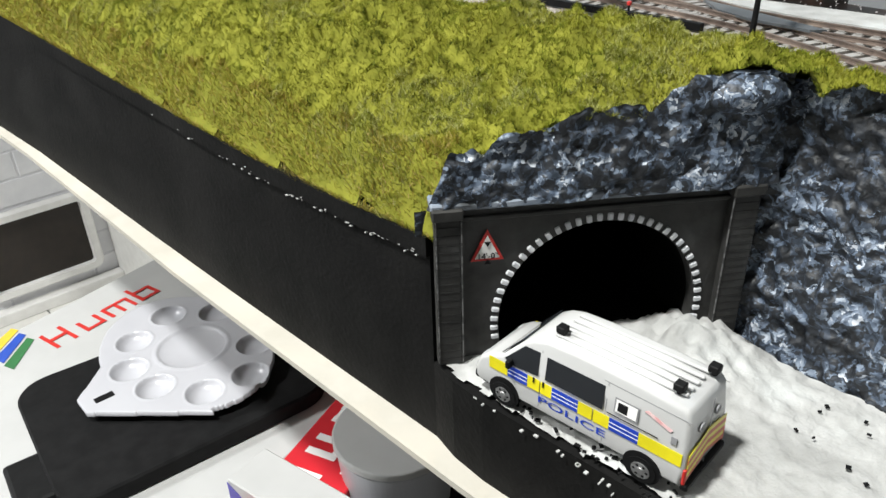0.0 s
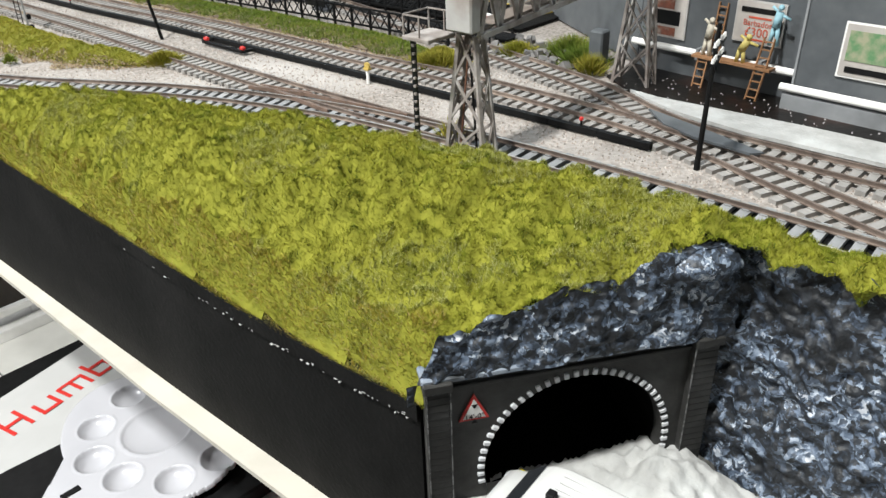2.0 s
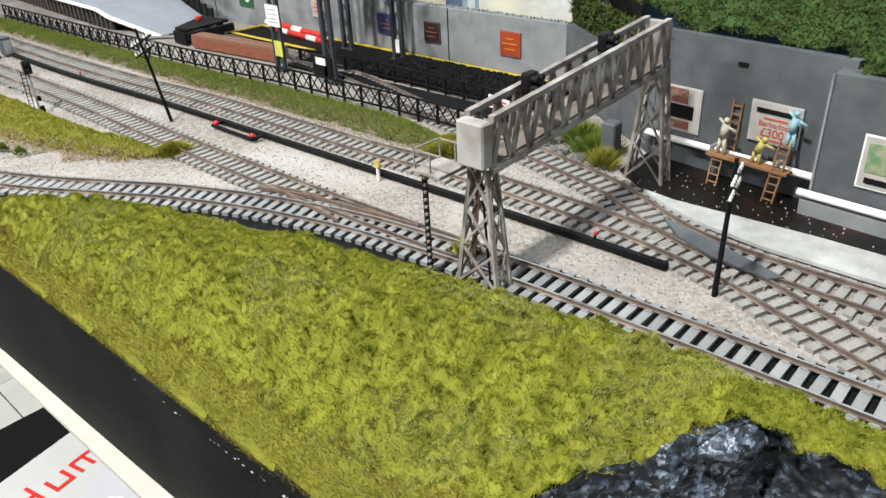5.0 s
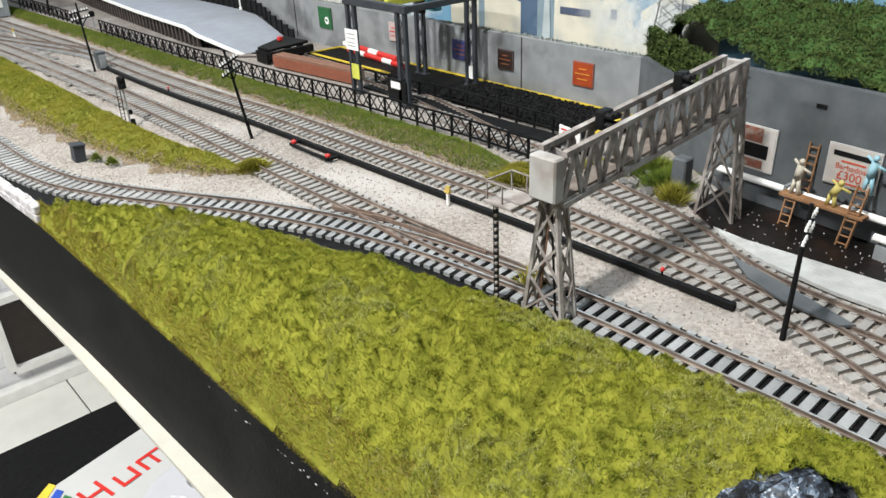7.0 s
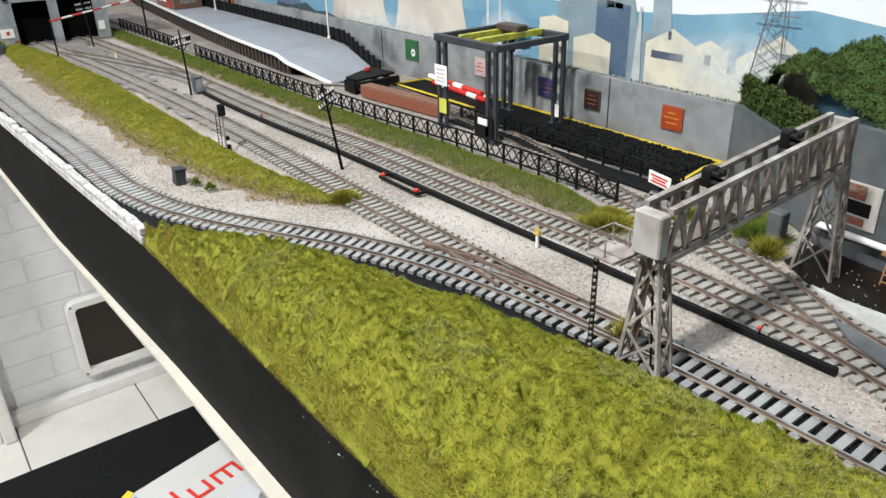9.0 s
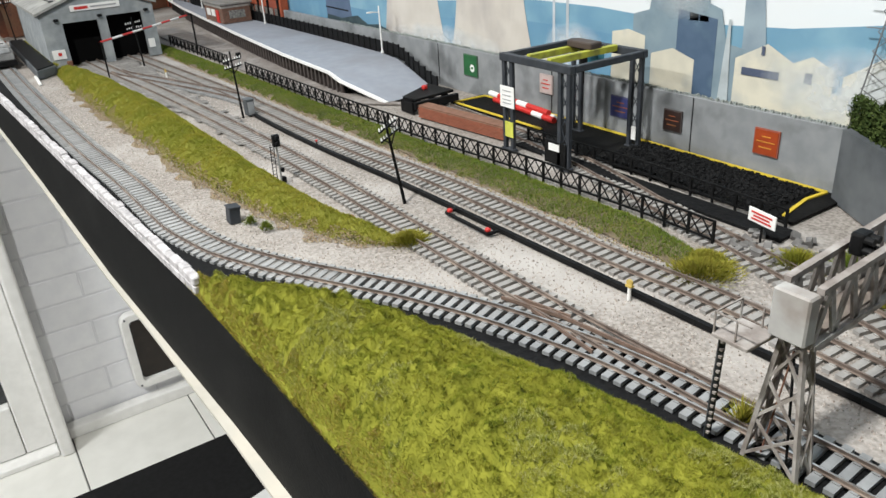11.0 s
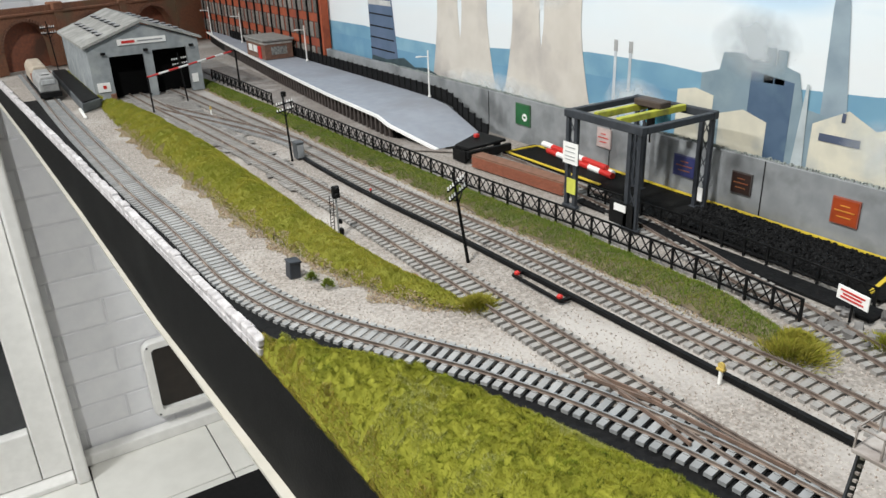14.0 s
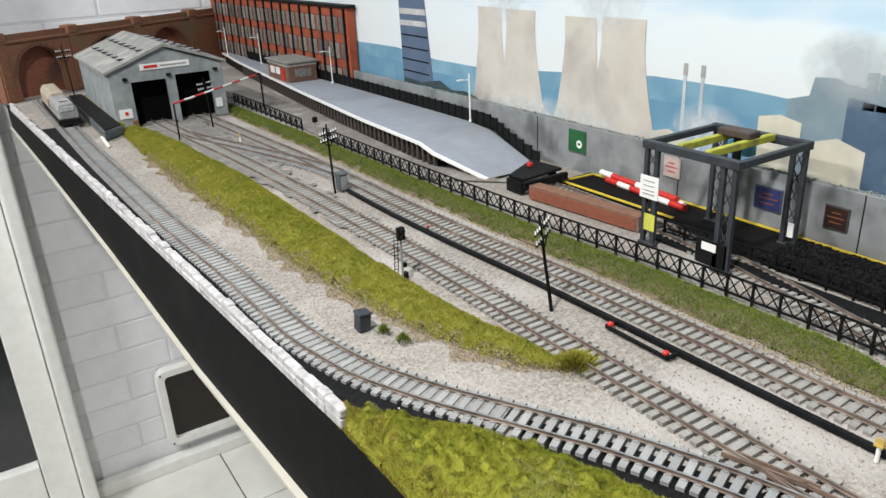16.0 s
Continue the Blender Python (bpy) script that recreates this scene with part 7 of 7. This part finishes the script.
for nm, m_, a0, a1, z0, z1, d in (("board", WHITE, 0.0, 0.034, 0.022, 0.05, 0.0006), ("sheet", MATS["paper_cream"], 0.001, 0.033, 0.023, 0.049, 0.0010), ("picture", mat("poster_green", (0.10, 0.22, 0.10), (0.3, 0.3, 0.2), 200, 0.7), 0.003, 0.031, 0.031, 0.046, 0.0014), ("text_bar", BLACK, 0.004, 0.028, 0.025, 0.028, 0.0014)):
    x0, y0 = 0.4845 - d * 1.0 - 0.0003, 0.188
    part(nm, prism(B(), [(x0 + ux * a0, y0 + uy * a0, z0), (x0 + ux * a1, y0 + uy * a1, z0), (x0 + ux * a1, y0 + uy * a1, z1), (x0 + ux * a0, y0 + uy * a0, z1)], (0.0003, 0, 0)), m_, hb3, world=True)


def ladder(p, q, w, label):
    o = thing("ladder", p, label, "ladder", "small wooden ladders")
    p, q = Vector(p), Vector(q)
    side = Vector((wd.x, wd.y, 0)) * w / 2
    for s in (-1, 1):
        part("stile", bar(B(), p + side * s, q + side * s, 0.0008, 0.0010), WOOD, o, world=True)
    n = max(3, int((q - p).length / 0.0042))
    for k in range(n):
        c = p.lerp(q, (k + 0.5) / n)
        part("rung", bar(B(), c - side, c + side, 0.0007, 0.0007), WOOD, o, world=True)


ladder(wq(0.056, 0.018, 0.004), wq(0.056, 0.047, 0.0012), 0.0055, "dark wooden ladder leaning against the wall")
ladder(wq(0.054, -0.0005, 0.016), wq(0.054, 0.0165, 0.0125), 0.006, "orange-brown wooden ladder under the scaffold")
ladder(wq(0.089, -0.0005, 0.017), wq(0.091, 0.034, 0.010), 0.006, "orange-brown wooden ladder under the scaffold")
sc = thing("scaffold_plank", wq(0.07, 0.0165, 0.011), "wooden plank scaffold resting on ladders", "scaffold")
part("plank", wbox(B(), 0.047, 0.096, 0.0165, 0.018, 0.0075, 0.0145), WOOD, sc, world=True)


def figurine(s, z, d, lean, crouch, top_colour, label):
    """A painted model figure as one plain shape."""
    bm = B()
    h = 0.022 * (0.72 if crouch else 1)
    for k in (-1, 1):
        rod(bm, (k * 0.0022, 0, 0), (k * 0.0010, 0, h * 0.48), 0.0012, 8)
    rod(bm, (0, 0, h * 0.45), (lean, 0, h * 0.82), 0.0023, 10, 0.0021)
    ball(bm, (lean * 1.15, 0, h * 0.93), 0.0017)
    rod(bm, (lean, 0, h * 0.78), (lean + 0.006, 0.001, h * 0.66), 0.0008, 7)
    rod(bm, (lean, 0, h * 0.78), (lean - 0.005, 0.001, h * 0.92), 0.0008, 7)
    o = solid("figurine", bm, mat("figure_" + label.split()[1], top_colour, None, 200, 0.6), label, "figurine", "painted model figures", smooth=True)
    o.matrix_world = Matrix.Translation(wq(s, z, d)) @ Matrix.Rotation(math.atan2(wd.y, wd.x), 4, "Z")


figurine(0.0545, 0.018, 0.011, 0.001, False, (0.60, 0.55, 0.46), "painted cream model figure standing on scaffold plank")
figurine(0.076, 0.018, 0.011, 0.003, True, (0.60, 0.50, 0.16), "painted yellow model figure crouching on scaffold plank")
figurine(0.0925, 0.030, 0.009, 0.001, False, (0.28, 0.48, 0.56), "painted blue model figure on the ladder")

# dark scenic bush above the wall
LEAF = island_mat("bush_leaf", [(0.028, 0.052, 0.012), (0.052, 0.080, 0.018), (0.085, 0.112, 0.028), (0.04, 0.062, 0.014)], 0.9, patch=(0.034, 0.055, 0.012), patch_scale=50)


def bush_z(x, y):
    a = (x - 0.488) / 0.12
    edge = min(1, max(0, (0.437 + 0.0 - y) / 0.075))
    return 0.068 + 0.036 * min(1, max(0, a)) ** 0.6 * edge ** 0.6 + 0.010 * noise.noise((x * 42, y * 42, 2)) + 0.006 * noise.noise((x * 110, y * 110, 5)) - 0.05 * max(0, 1 - edge * 2.2)


in_bush = lambda x, y: -0.2 < y < 0.437 and 0.613 > x - 0.006 > (0.512 + (y - 0.316) * 0.68 if y > 0.316 else (0.4995 + (y - 0.209) * 0.117 if y > 0.209 else 0.4855 + (y - 0.209) * 0.077))
solid("bush_mass", sheet(in_bush, bush_z, 0.42, 0.614, -0.2, 0.44, 0.004), mat("bush_core", (0.03, 0.07, 0.012), (0.05, 0.10, 0.02), 120, 0.9), "dense dark green scenic bush above the wall", "bush", kind="structure", smooth=True)
rng = np.random.default_rng(77)
xs, ys_ = rng.uniform(0.44, 0.613, 150000), rng.uniform(-0.05, 0.437, 150000)
pts = np.array([(x, y, bush_z(x, y) + rng.normal(0, 0.001)) for x, y in zip(xs, ys_) if in_bush(x, y)])
blades("bush_leaves", pts, 0.0024, 0.0006, LEAF, "fine dark green foam foliage over the bush", "foliage", 1.4)
side = []
for _ in range(14000):
    s = rng.random() ** 1.3
    side.append((0.514 + 0.09 * s + rng.normal(0, 0.0015), 0.312 + 0.128 * s - abs(rng.normal(0, 0.002)), rng.uniform(0.004 + 0.04 * s, 0.075)))
blades("bush_overhang", np.array(side), 0.004, 0.0009, LEAF, "green foliage hanging over the wall end", "foliage", 1.4)
for x, y, r_, n, mt in ((0.496, 0.345, 0.012, 1600, GRASS3), (0.478, 0.33, 0.007, 700, TUFT), (0.51, 0.365, 0.014, 1500, GRASS3), (0.333, 0.322, 0.004, 200, TUFT)):
    tuft(x, y, r_, n, "yellow-green shrub tuft near the gantry foot", mt, 0.009)
bx = thing("stone_box", (0.4945, 0.335, 0), "grey stone block at the foot of the gantry", "stone block")
part("block", soften(box(B(), (0, 0, 0.011), (0.010, 0.010, 0.024)), 0.001, 1), DARKWALL, bx)
rng = np.random.default_rng(14)
bm = B()
for _ in range(60):
    m = Matrix.Translation((rng.uniform(0.474, 0.52), rng.uniform(0.345, 0.44), 0.001)) @ Euler(rng.uniform(0, 6, 3)).to_matrix().to_4x4()
    box(bm, (0, 0, 0), tuple(rng.uniform(0.002, 0.007, 3)), m)
solid("rubble", bm, mat("grey_rubble", (0.20, 0.19, 0.185), (0.13, 0.125, 0.12), 200, 0.9, bump=0.6), "grey rubble stones beside the siding", "rubble", kind="stuff")

# ---- police van ----
van = thing("police_van", (0.2163, 0.1640, ROAD_Z + 0.0012), "white model police van with blue and yellow squares", "van")
K = 0.001
VW = mat("van_white", (0.53, 0.53, 0.525), (0.50, 0.50, 0.495), 30, 0.22, bump=0.0, spec=0.5)
VBLUE = mat("van_blue", (0.02, 0.06, 0.46), None, 60, 0.3, bump=0)
VYEL = mat("van_yellow", (0.80, 0.70, 0.02), None, 60, 0.3, bump=0)


def vw(z):
    """Half width of the body at height z, in mm."""
    return 12.7 - max(0.0, z - 17) * 0.105 - max(0.0, 7 - z) * 0.08


prof = [(-36.2, 5), (-36.6, 12), (-36.4, 20), (-35.4, 31), (-34, 33.2), (-20, 34.2), (0, 34.4), (10, 33.8), (15, 32.2), (18.5, 29.6), (26.2, 20.4), (31, 18.4), (34.6, 15.6), (36.4, 11.5), (36.6, 6.5), (35, 4.6)]
bm = B()
a = [bm.verts.new((-vw(z) * K, y * K, z * K)) for y, z in prof]
b = [bm.verts.new((vw(z) * K, y * K, z * K)) for y, z in prof]
n = len(prof)
bm.faces.new(a)
bm.faces.new(b[::-1])
for i in range(n):
    bm.faces.new((a[i], a[(i + 1) % n], b[(i + 1) % n], b[i]))
bmesh.ops.recalc_face_normals(bm, faces=bm.faces)
body_edges = [e for e in bm.edges if (e.verts[0].co.x > 0) == (e.verts[1].co.x > 0)]
bmesh.ops.bevel(bm, geom=body_edges, offset=1.5 * K, segments=3, profile=0.5, affect="EDGES", clamp_overlap=True)
body = part("body", bm, VW, van, "glossy white body")
body.data.shade_smooth()
for x in (-6.5, -3.2, 0, 3.2, 6.5):
    part("roof_rib", soften(box(B(), (x * K, -11 * K, 34.55 * K), (1.3 * K, 42 * K, 0.9 * K)), 0.3 * K, 2), VW, van)


def side_patch(pts, s, lift, material, name, label="", th=0.12):
    return part(name, prism(B(), [(s * (vw(z) + lift) * K, y * K, z * K) for y, z in pts], (s * th * K, 0, 0)), material, van, label)


for s in (-1, 1):
    side_patch([(24.6, 20.2), (17.4, 28.6), (11.8, 28.8), (11.8, 19.6), (22, 18.8)], s, 0.02, GLASS_DARK, "door_window", "tinted glass")
    side_patch([(9.3, 19.6), (9.3, 28.4), (-10.5, 28.4), (-10.5, 19.6)], s, 0.02, GLASS_DARK, "side_window", "tinted glass")
    seq = [(30.5, 23.2, VYEL), (23.0, 15.5, VBLUE), (15.5, 11, VYEL), (10.6, 6.5, VYEL), (6.5, -2.8, VBLUE), (-2.8, -7.6, VYEL), (-8.0, -13.2, VYEL), (-13.2, -22.5, VBLUE), (-22.5, -35.4, VYEL)]
    for y0, y1, m_ in seq:
        side_patch([(y0, 13.4), (y0, 18.2), (y1, 18.2), (y1, 13.4)], s, 0.05, m_, "square")
        if m_ is VBLUE:
            for z in (14.9, 16.5):
                side_patch([(y0, z), (y0, z + 0.3), (y1, z + 0.3), (y1, z)], s, 0.2, WHITE, "square_line", th=0.05)
    for y in (11.3, -11.2):
        side_patch([(y, 7), (y, 30), (y - 0.25, 30), (y - 0.25, 7)], s, 0.0, mat("van_seam", (0.3, 0.3, 0.31), None, 60, 0.5, bump=0), "door_seam", th=0.05)
    side_patch([(-10, 30.4), (-36, 29.8), (-36, 29.6), (-10, 30.2)], s, 0.0, MATS["van_seam"], "gutter", th=0.1)
    for y in (13.3, 9.8):
        side_patch([(y, 16.6), (y, 18.6), (y - 0.5, 18.6), (y - 0.5, 16.6)], s, 0.2, BLACK, "door_handle", th=0.3)
    for y in (5.6, -28):
        part("roof_mark", soften(box(B(), (s * 10.2 * K, y * K, 32.6 * K), (0.9 * K, 3.4 * K, 0.6 * K)), 0.15 * K, 1), BLACK, van)
    side_patch([(-14, 21), (-14, 26.4), (-21.5, 26.4), (-21.5, 21)], s, 0.05, mat("van_badge_rim", (0.25, 0.25, 0.26), None, 60, 0.5, bump=0), "camera_badge", "camera symbol badge")
    side_patch([(-14.5, 21.5), (-14.5, 25.9), (-21, 25.9), (-21, 21.5)], s, 0.15, WHITE, "camera_badge")
    side_patch([(-15.2, 22), (-15.2, 25.2), (-18.2, 25.2), (-18.2, 22)], s, 0.25, BLACK, "camera_badge")
    side_patch([(-23, 26.4), (-24, 27.2), (-31.5, 24.6), (-31, 23.6)], s, 0.05, mat("van_pink", (0.6, 0.3, 0.3), (0.7, 0.5, 0.5), 400, 0.4, bump=0), "swoosh")
    side_patch([(-31.5, 20.2), (-31.5, 22.6), (-33.2, 22.6), (-33.2, 20.2)], s, 0.05, MATS["van_badge_rim"], "crest")
    side_patch([(-12, 19.4), (-12, 19.75), (-28, 19.75), (-28, 19.4)], s, 0.05, BLACK, "rub_line", th=0.05)
    wm = Matrix.Translation((s * (vw(10) + 0.15) * K, -0.5 * K, 10.4 * K)) @ Matrix.Rotation(radians(90 * s), 4, "Z") @ Matrix.Rotation(radians(90), 4, "X")
    words("writing", "POLICE", 3.9 * K, VBLUE, van, wm @ Matrix.Diagonal((1.9, 1, 1, 1)), 0.03 * K)
    part("mirror", soften(box(B(), (s * 14.2 * K, 21.6 * K, 20.4 * K), (2.6 * K, 1.6 * K, 3.2 * K)), 0.5 * K, 2), BLACK, van)
    part("headlight", soften(box(B(), (s * 9.3 * K, 33.4 * K, 14.9 * K), (3.8 * K, 3.0 * K, 2.4 * K), None), 0.9 * K, 3), mat("lens", (0.5, 0.5, 0.52), None, 60, 0.1, bump=0), van)
    for y, lab in ((24.4, "front"), (-24.6, "rear")):
        part("wheel_arch", rod(B(), (s * 10.6 * K, y * K, 5.4 * K), (s * 12.95 * K, y * K, 5.4 * K), 5.9 * K, 24), BLACK, van, "dark wheel arch")
        tyre = part("wheel", rod(B(), (s * 9.5 * K, y * K, 4.6 * K), (s * 13.3 * K, y * K, 4.6 * K), 4.7 * K, 24), BLACK, van, "black tyre with silver hub")
        part("rim", rod(B(), (s * 13.2 * K, y * K, 4.6 * K), (s * 13.55 * K, y * K, 4.6 * K), 2.9 * K, 20), mat("silver_hub", (0.6, 0.6, 0.6), (0.35, 0.35, 0.35), 500, 0.3, 0.8), tyre)
        part("hub_cap", rod(B(), (s * 13.5 * K, y * K, 4.6 * K), (s * 13.9 * K, y * K, 4.6 * K), 1.1 * K, 12), MATS["silver_hub"], tyre)
        for k in range(6):
            aa = k * math.pi / 3
            part("hub_hole", rod(B(), (s * 13.5 * K, (y + 2.0 * math.cos(aa)) * K, (4.6 + 2.0 * math.sin(aa)) * K), (s * 13.62 * K, (y + 2.0 * math.cos(aa)) * K, (4.6 + 2.0 * math.sin(aa)) * K), 0.45 * K, 8), BLACK, tyre)
bm = B()
prism(bm, [(-10.6 * K, 18.9 * K, 29.75 * K), (10.6 * K, 18.9 * K, 29.75 * K), (11.5 * K, 26.0 * K, 21.2 * K), (-11.5 * K, 26.0 * K, 21.2 * K)], (0, 0.24 * K, 0.2 * K))
part("windscreen", bm, GLASS_DARK, van, "tinted windscreen")
for x, y in ((-5.4, 8.5), (6.8, -33), (-6.6, -29.5)):
    o = part("roof_speaker", soften(box(B(), (x * K, y * K, 36.6 * K), (3.2 * K, 3.0 * K, 2.6 * K), None), 0.3 * K, 1), BLACK, van, "black roof speaker")
    part("speaker_foot", rod(B(), (x * K, y * K, 34 * K), (x * K, y * K, 35.4 * K), 0.9 * K, 8), BLACK, o)
part("rear_bumper", soften(box(B(), (0, -36.8 * K, 5.2 * K), (24.5 * K, 2.2 * K, 2.6 * K)), 0.5 * K, 1), BLACK, van)
part("front_bumper", soften(box(B(), (0, 36.2 * K, 6.2 * K), (24 * K, 2.2 * K, 3.4 * K)), 0.8 * K, 2), BLACK, van)
for k in range(6):
    z0 = 7.5 + k * 1.75
    part("chevron", prism(B(), [(x * K, (-36.72 - 0.1) * K, z * K) for x, z in ((-11.8, z0), (0, z0 + 3), (11.8, z0), (11.8, z0 + 1.7), (0, z0 + 4.7), (-11.8, z0 + 1.7))], (0, -0.15 * K, 0)), mat("van_orange", (0.62, 0.14, 0.05), None, 60, 0.4, bump=0) if k % 2 == 0 else VYEL, van)
for s in (-1, 1):
    part("rear_lamp", soften(box(B(), (s * 11.9 * K, -36.5 * K, 9.5 * K), (1.2 * K, 1.0 * K, 6 * K)), 0.3 * K, 1), RED, van)
part("rear_seam", box(B(), (0, -36.72 * K, 19 * K), (0.25 * K, 0.3 * K, 26 * K)), MATS["van_seam"], van)
for s in (-1, 1):
    part("rear_badge", rod(B(), (s * 5 * K, -36.3 * K, 24 * K), (s * 5 * K, -36.75 * K, 24 * K), 1.6 * K, 14), MATS["van_seam"], van)
van.rotation_euler = (0, 0, radians(4.6))
van.scale = (0.97, 1, 0.9)

# ---- hobby things on the table below ----
table = thing("side_table", (0.1, 0.6, FLOOR_Z), "black table standing below the layout edge", "table")
part("tabletop", prism(B(), [(-0.40, 0.05, -0.345), (0.42, 0.05, -0.345), (0.42, 0.735, -0.345), (-0.40, 0.735, -0.345)], (0, 0, 0.02)), BLACK, table, world=True)
part("lower_shelf", span(B(), -0.40, 0.45, 0.05, 1.36, -0.70, -0.68), BLACK, table, world=True)
for x in (-0.37, 0.38):
    for y in (0.08, 0.64):
        part("leg", span(B(), x - 0.015, x + 0.015, y - 0.015, y + 0.015, FLOOR_Z, -0.345), BLACK, table, world=True)
PAPER = mat("box_card_white", (0.47, 0.47, 0.465), (0.44, 0.44, 0.435), 30, 0.4, bump=0.03)
BR = radians(-5)
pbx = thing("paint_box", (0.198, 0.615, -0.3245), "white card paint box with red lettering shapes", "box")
pbx.rotation_euler = (0, 0, radians(13))
part("carton", soften(span(B(), -0.19, 0.13, -0.19, 0.128, 0, 0.022), 0.001, 1), PAPER, pbx)
for k, w in enumerate((0.017, 0.016, 0.024, 0.017)):
    x = -0.006 + k * 0.0292
    for dx in ((-0.5, 0.5) if k != 2 else (-0.5, 0, 0.5)):
        part("red_shape", span(B(), x + dx * w - 0.0018, x + dx * w + 0.0018, 0.070, 0.100 if (k == 0 or (k == 3 and dx < 0)) else 0.090, 0.0222, 0.0225), RED, pbx)
    part("red_shape", span(B(), x - w / 2, x + w / 2, 0.083 if k == 0 else (0.070 if k in (1, 3) else 0.0865), 0.087 if k == 0 else (0.0738 if k in (1, 3) else 0.090), 0.0226, 0.0229), RED, pbx)
    if k == 3:
        part("red_shape", span(B(), x - w / 2, x + w / 2, 0.0862, 0.090, 0.0226, 0.0229), RED, pbx)
for k, c in enumerate((YELLOW, BLUE, GREEN)):
    bm = B()
    prism(bm, [(-0.055, 0.118 - k * 0.016, 0.0222), (-0.022, 0.134 - k * 0.013, 0.0222), (-0.020, 0.126 - k * 0.013, 0.0222), (-0.053, 0.106 - k * 0.016, 0.0222)], (0, 0, 0.0004))
    part("colour_flash", bm, c, pbx)
tray = thing("black_tray", (0.19, 0.535, -0.3022), "black plastic tray lying on the paint box", "tray")
tray.rotation_euler = (0, 0, BR)
bm = B()
box(bm, (0.02, 0.01, 0.007), (0.20, 0.155, 0.014))
ed = [e for e in bm.edges if abs(e.verts[0].co.z - e.verts[1].co.z) > 0.005]
bmesh.ops.bevel(bm, geom=ed, offset=0.025, segments=5, profile=0.5, affect="EDGES")
part("tray_body", soften(bm, 0.0015, 1), BLACK, tray)
part("tray_tab", soften(box(B(), (-0.088, -0.02, 0.006), (0.03, 0.05, 0.01)), 0.003, 2), BLACK, tray)
pal = thing("paint_palette", (0.236, 0.566, -0.2872), "grey-white plastic paint palette with round wells", "palette")
RXP, RYP = 0.063, 0.086
wells = [(0.010, 0.054, 0.0140), (-0.027, 0.038, 0.0140), (-0.045, 0.005, 0.0140), (-0.039, -0.029, 0.0140), (-0.015, -0.061, 0.0140), (0.020, -0.067, 0.0140), (0.042, -0.035, 0.0140), (0.042, 0.030, 0.0140)]
wells.append((0.004, -0.002, 0.027))


def pal_z(x, y):
    z = 0.010
    for cx, cy, r_ in wells:
        d = math.hypot(x - cx, y - cy)
        if d < r_:
            z -= (0.0075 if r_ < 0.02 else 0.004) * (1 - (d / r_) ** 2) ** 0.6
        elif d < r_ * 1.12:
            z += 0.0004
    return z


in_pal = lambda x, y: (x / RXP) ** 2 + (y / RYP) ** 2 < 1 or (-0.088 < x < -0.02 and abs(y + 0.012) < 0.010 + (x + 0.088) * 0.95)
bm = sheet(in_pal, pal_z, -0.09, 0.065, -0.088, 0.088, 0.0011)
ring_ = [e for e in bm.edges if e.is_boundary]
ext = bmesh.ops.extrude_edge_only(bm, edges=ring_)
bmesh.ops.translate(bm, vec=(0, 0, -0.004), verts=[g for g in ext["geom"] if isinstance(g, bmesh.types.BMVert)])
part("palette_tray", bm, PLASTIC, pal, smooth=True)
part("hook_slot", soften(box(B(), (-0.072, -0.014, 0.0102), (0.014, 0.006, 0.001)), 0.0003, 1), BLACK, pal, "keyhole slot")
rb = thing("red_box", (0.304, 0.418, -0.3245), "red card box with white lettering shapes", "box")
rb.rotation_euler = (0, 0, radians(22))
part("carton", soften(span(B(), -0.13, 0.1, -0.026, 0.03, 0, 0.03), 0.001, 1), mat("box_red", (0.55, 0.02, 0.03), (0.5, 0.02, 0.03), 30, 0.35, bump=0.02), rb)
for k in range(6):
    x = -0.11 + k * 0.034
    for dx in (-0.007, 0.007):
        part("white_shape", span(B(), x + dx - 0.003, x + dx + 0.003, -0.004, 0.02, 0.0303, 0.0306), WHITE, rb)
    part("white_shape", span(B(), x - 0.007, x + 0.007, 0.014 if k % 2 else -0.004, 0.019 if k % 2 else 0.001, 0.0307, 0.031), WHITE, rb)
part("white_line", span(B(), -0.06, 0.09, -0.016, -0.0135, 0.0303, 0.0306), WHITE, rb)
pot = thing("plastic_tub", (0.288, 0.364, -0.3245), "translucent white plastic tub beside the boxes", "tub")
part("tub_body", soften(rod(B(), (0, 0, 0), (0, 0, 0.055), 0.036, 32, 0.04), 0.002, 1), PLASTIC, pot, smooth=False)
part("tub_lid", soften(rod(B(), (0, 0, 0.0552), (0, 0, 0.061), 0.0415, 32), 0.0015, 2), PAPER, pot)
wc = thing("white_carton", (0.220, 0.378, -0.3245), "white carton with blue corner among the boxes", "box")
wc.rotation_euler = (0, 0, radians(-78))
part("carton", soften(box(B(), (0, 0, 0.02), (0.10, 0.034, 0.04)), 0.001, 1), PAPER, wc)
part("blue_corner", prism(B(), [(-0.05, -0.0172, 0.002), (0.01, -0.0172, 0.002), (-0.05, -0.0172, 0.037)], (0, -0.0003, 0)), mat("carton_blue", (0.08, 0.06, 0.4), None, 40, 0.4), wc)
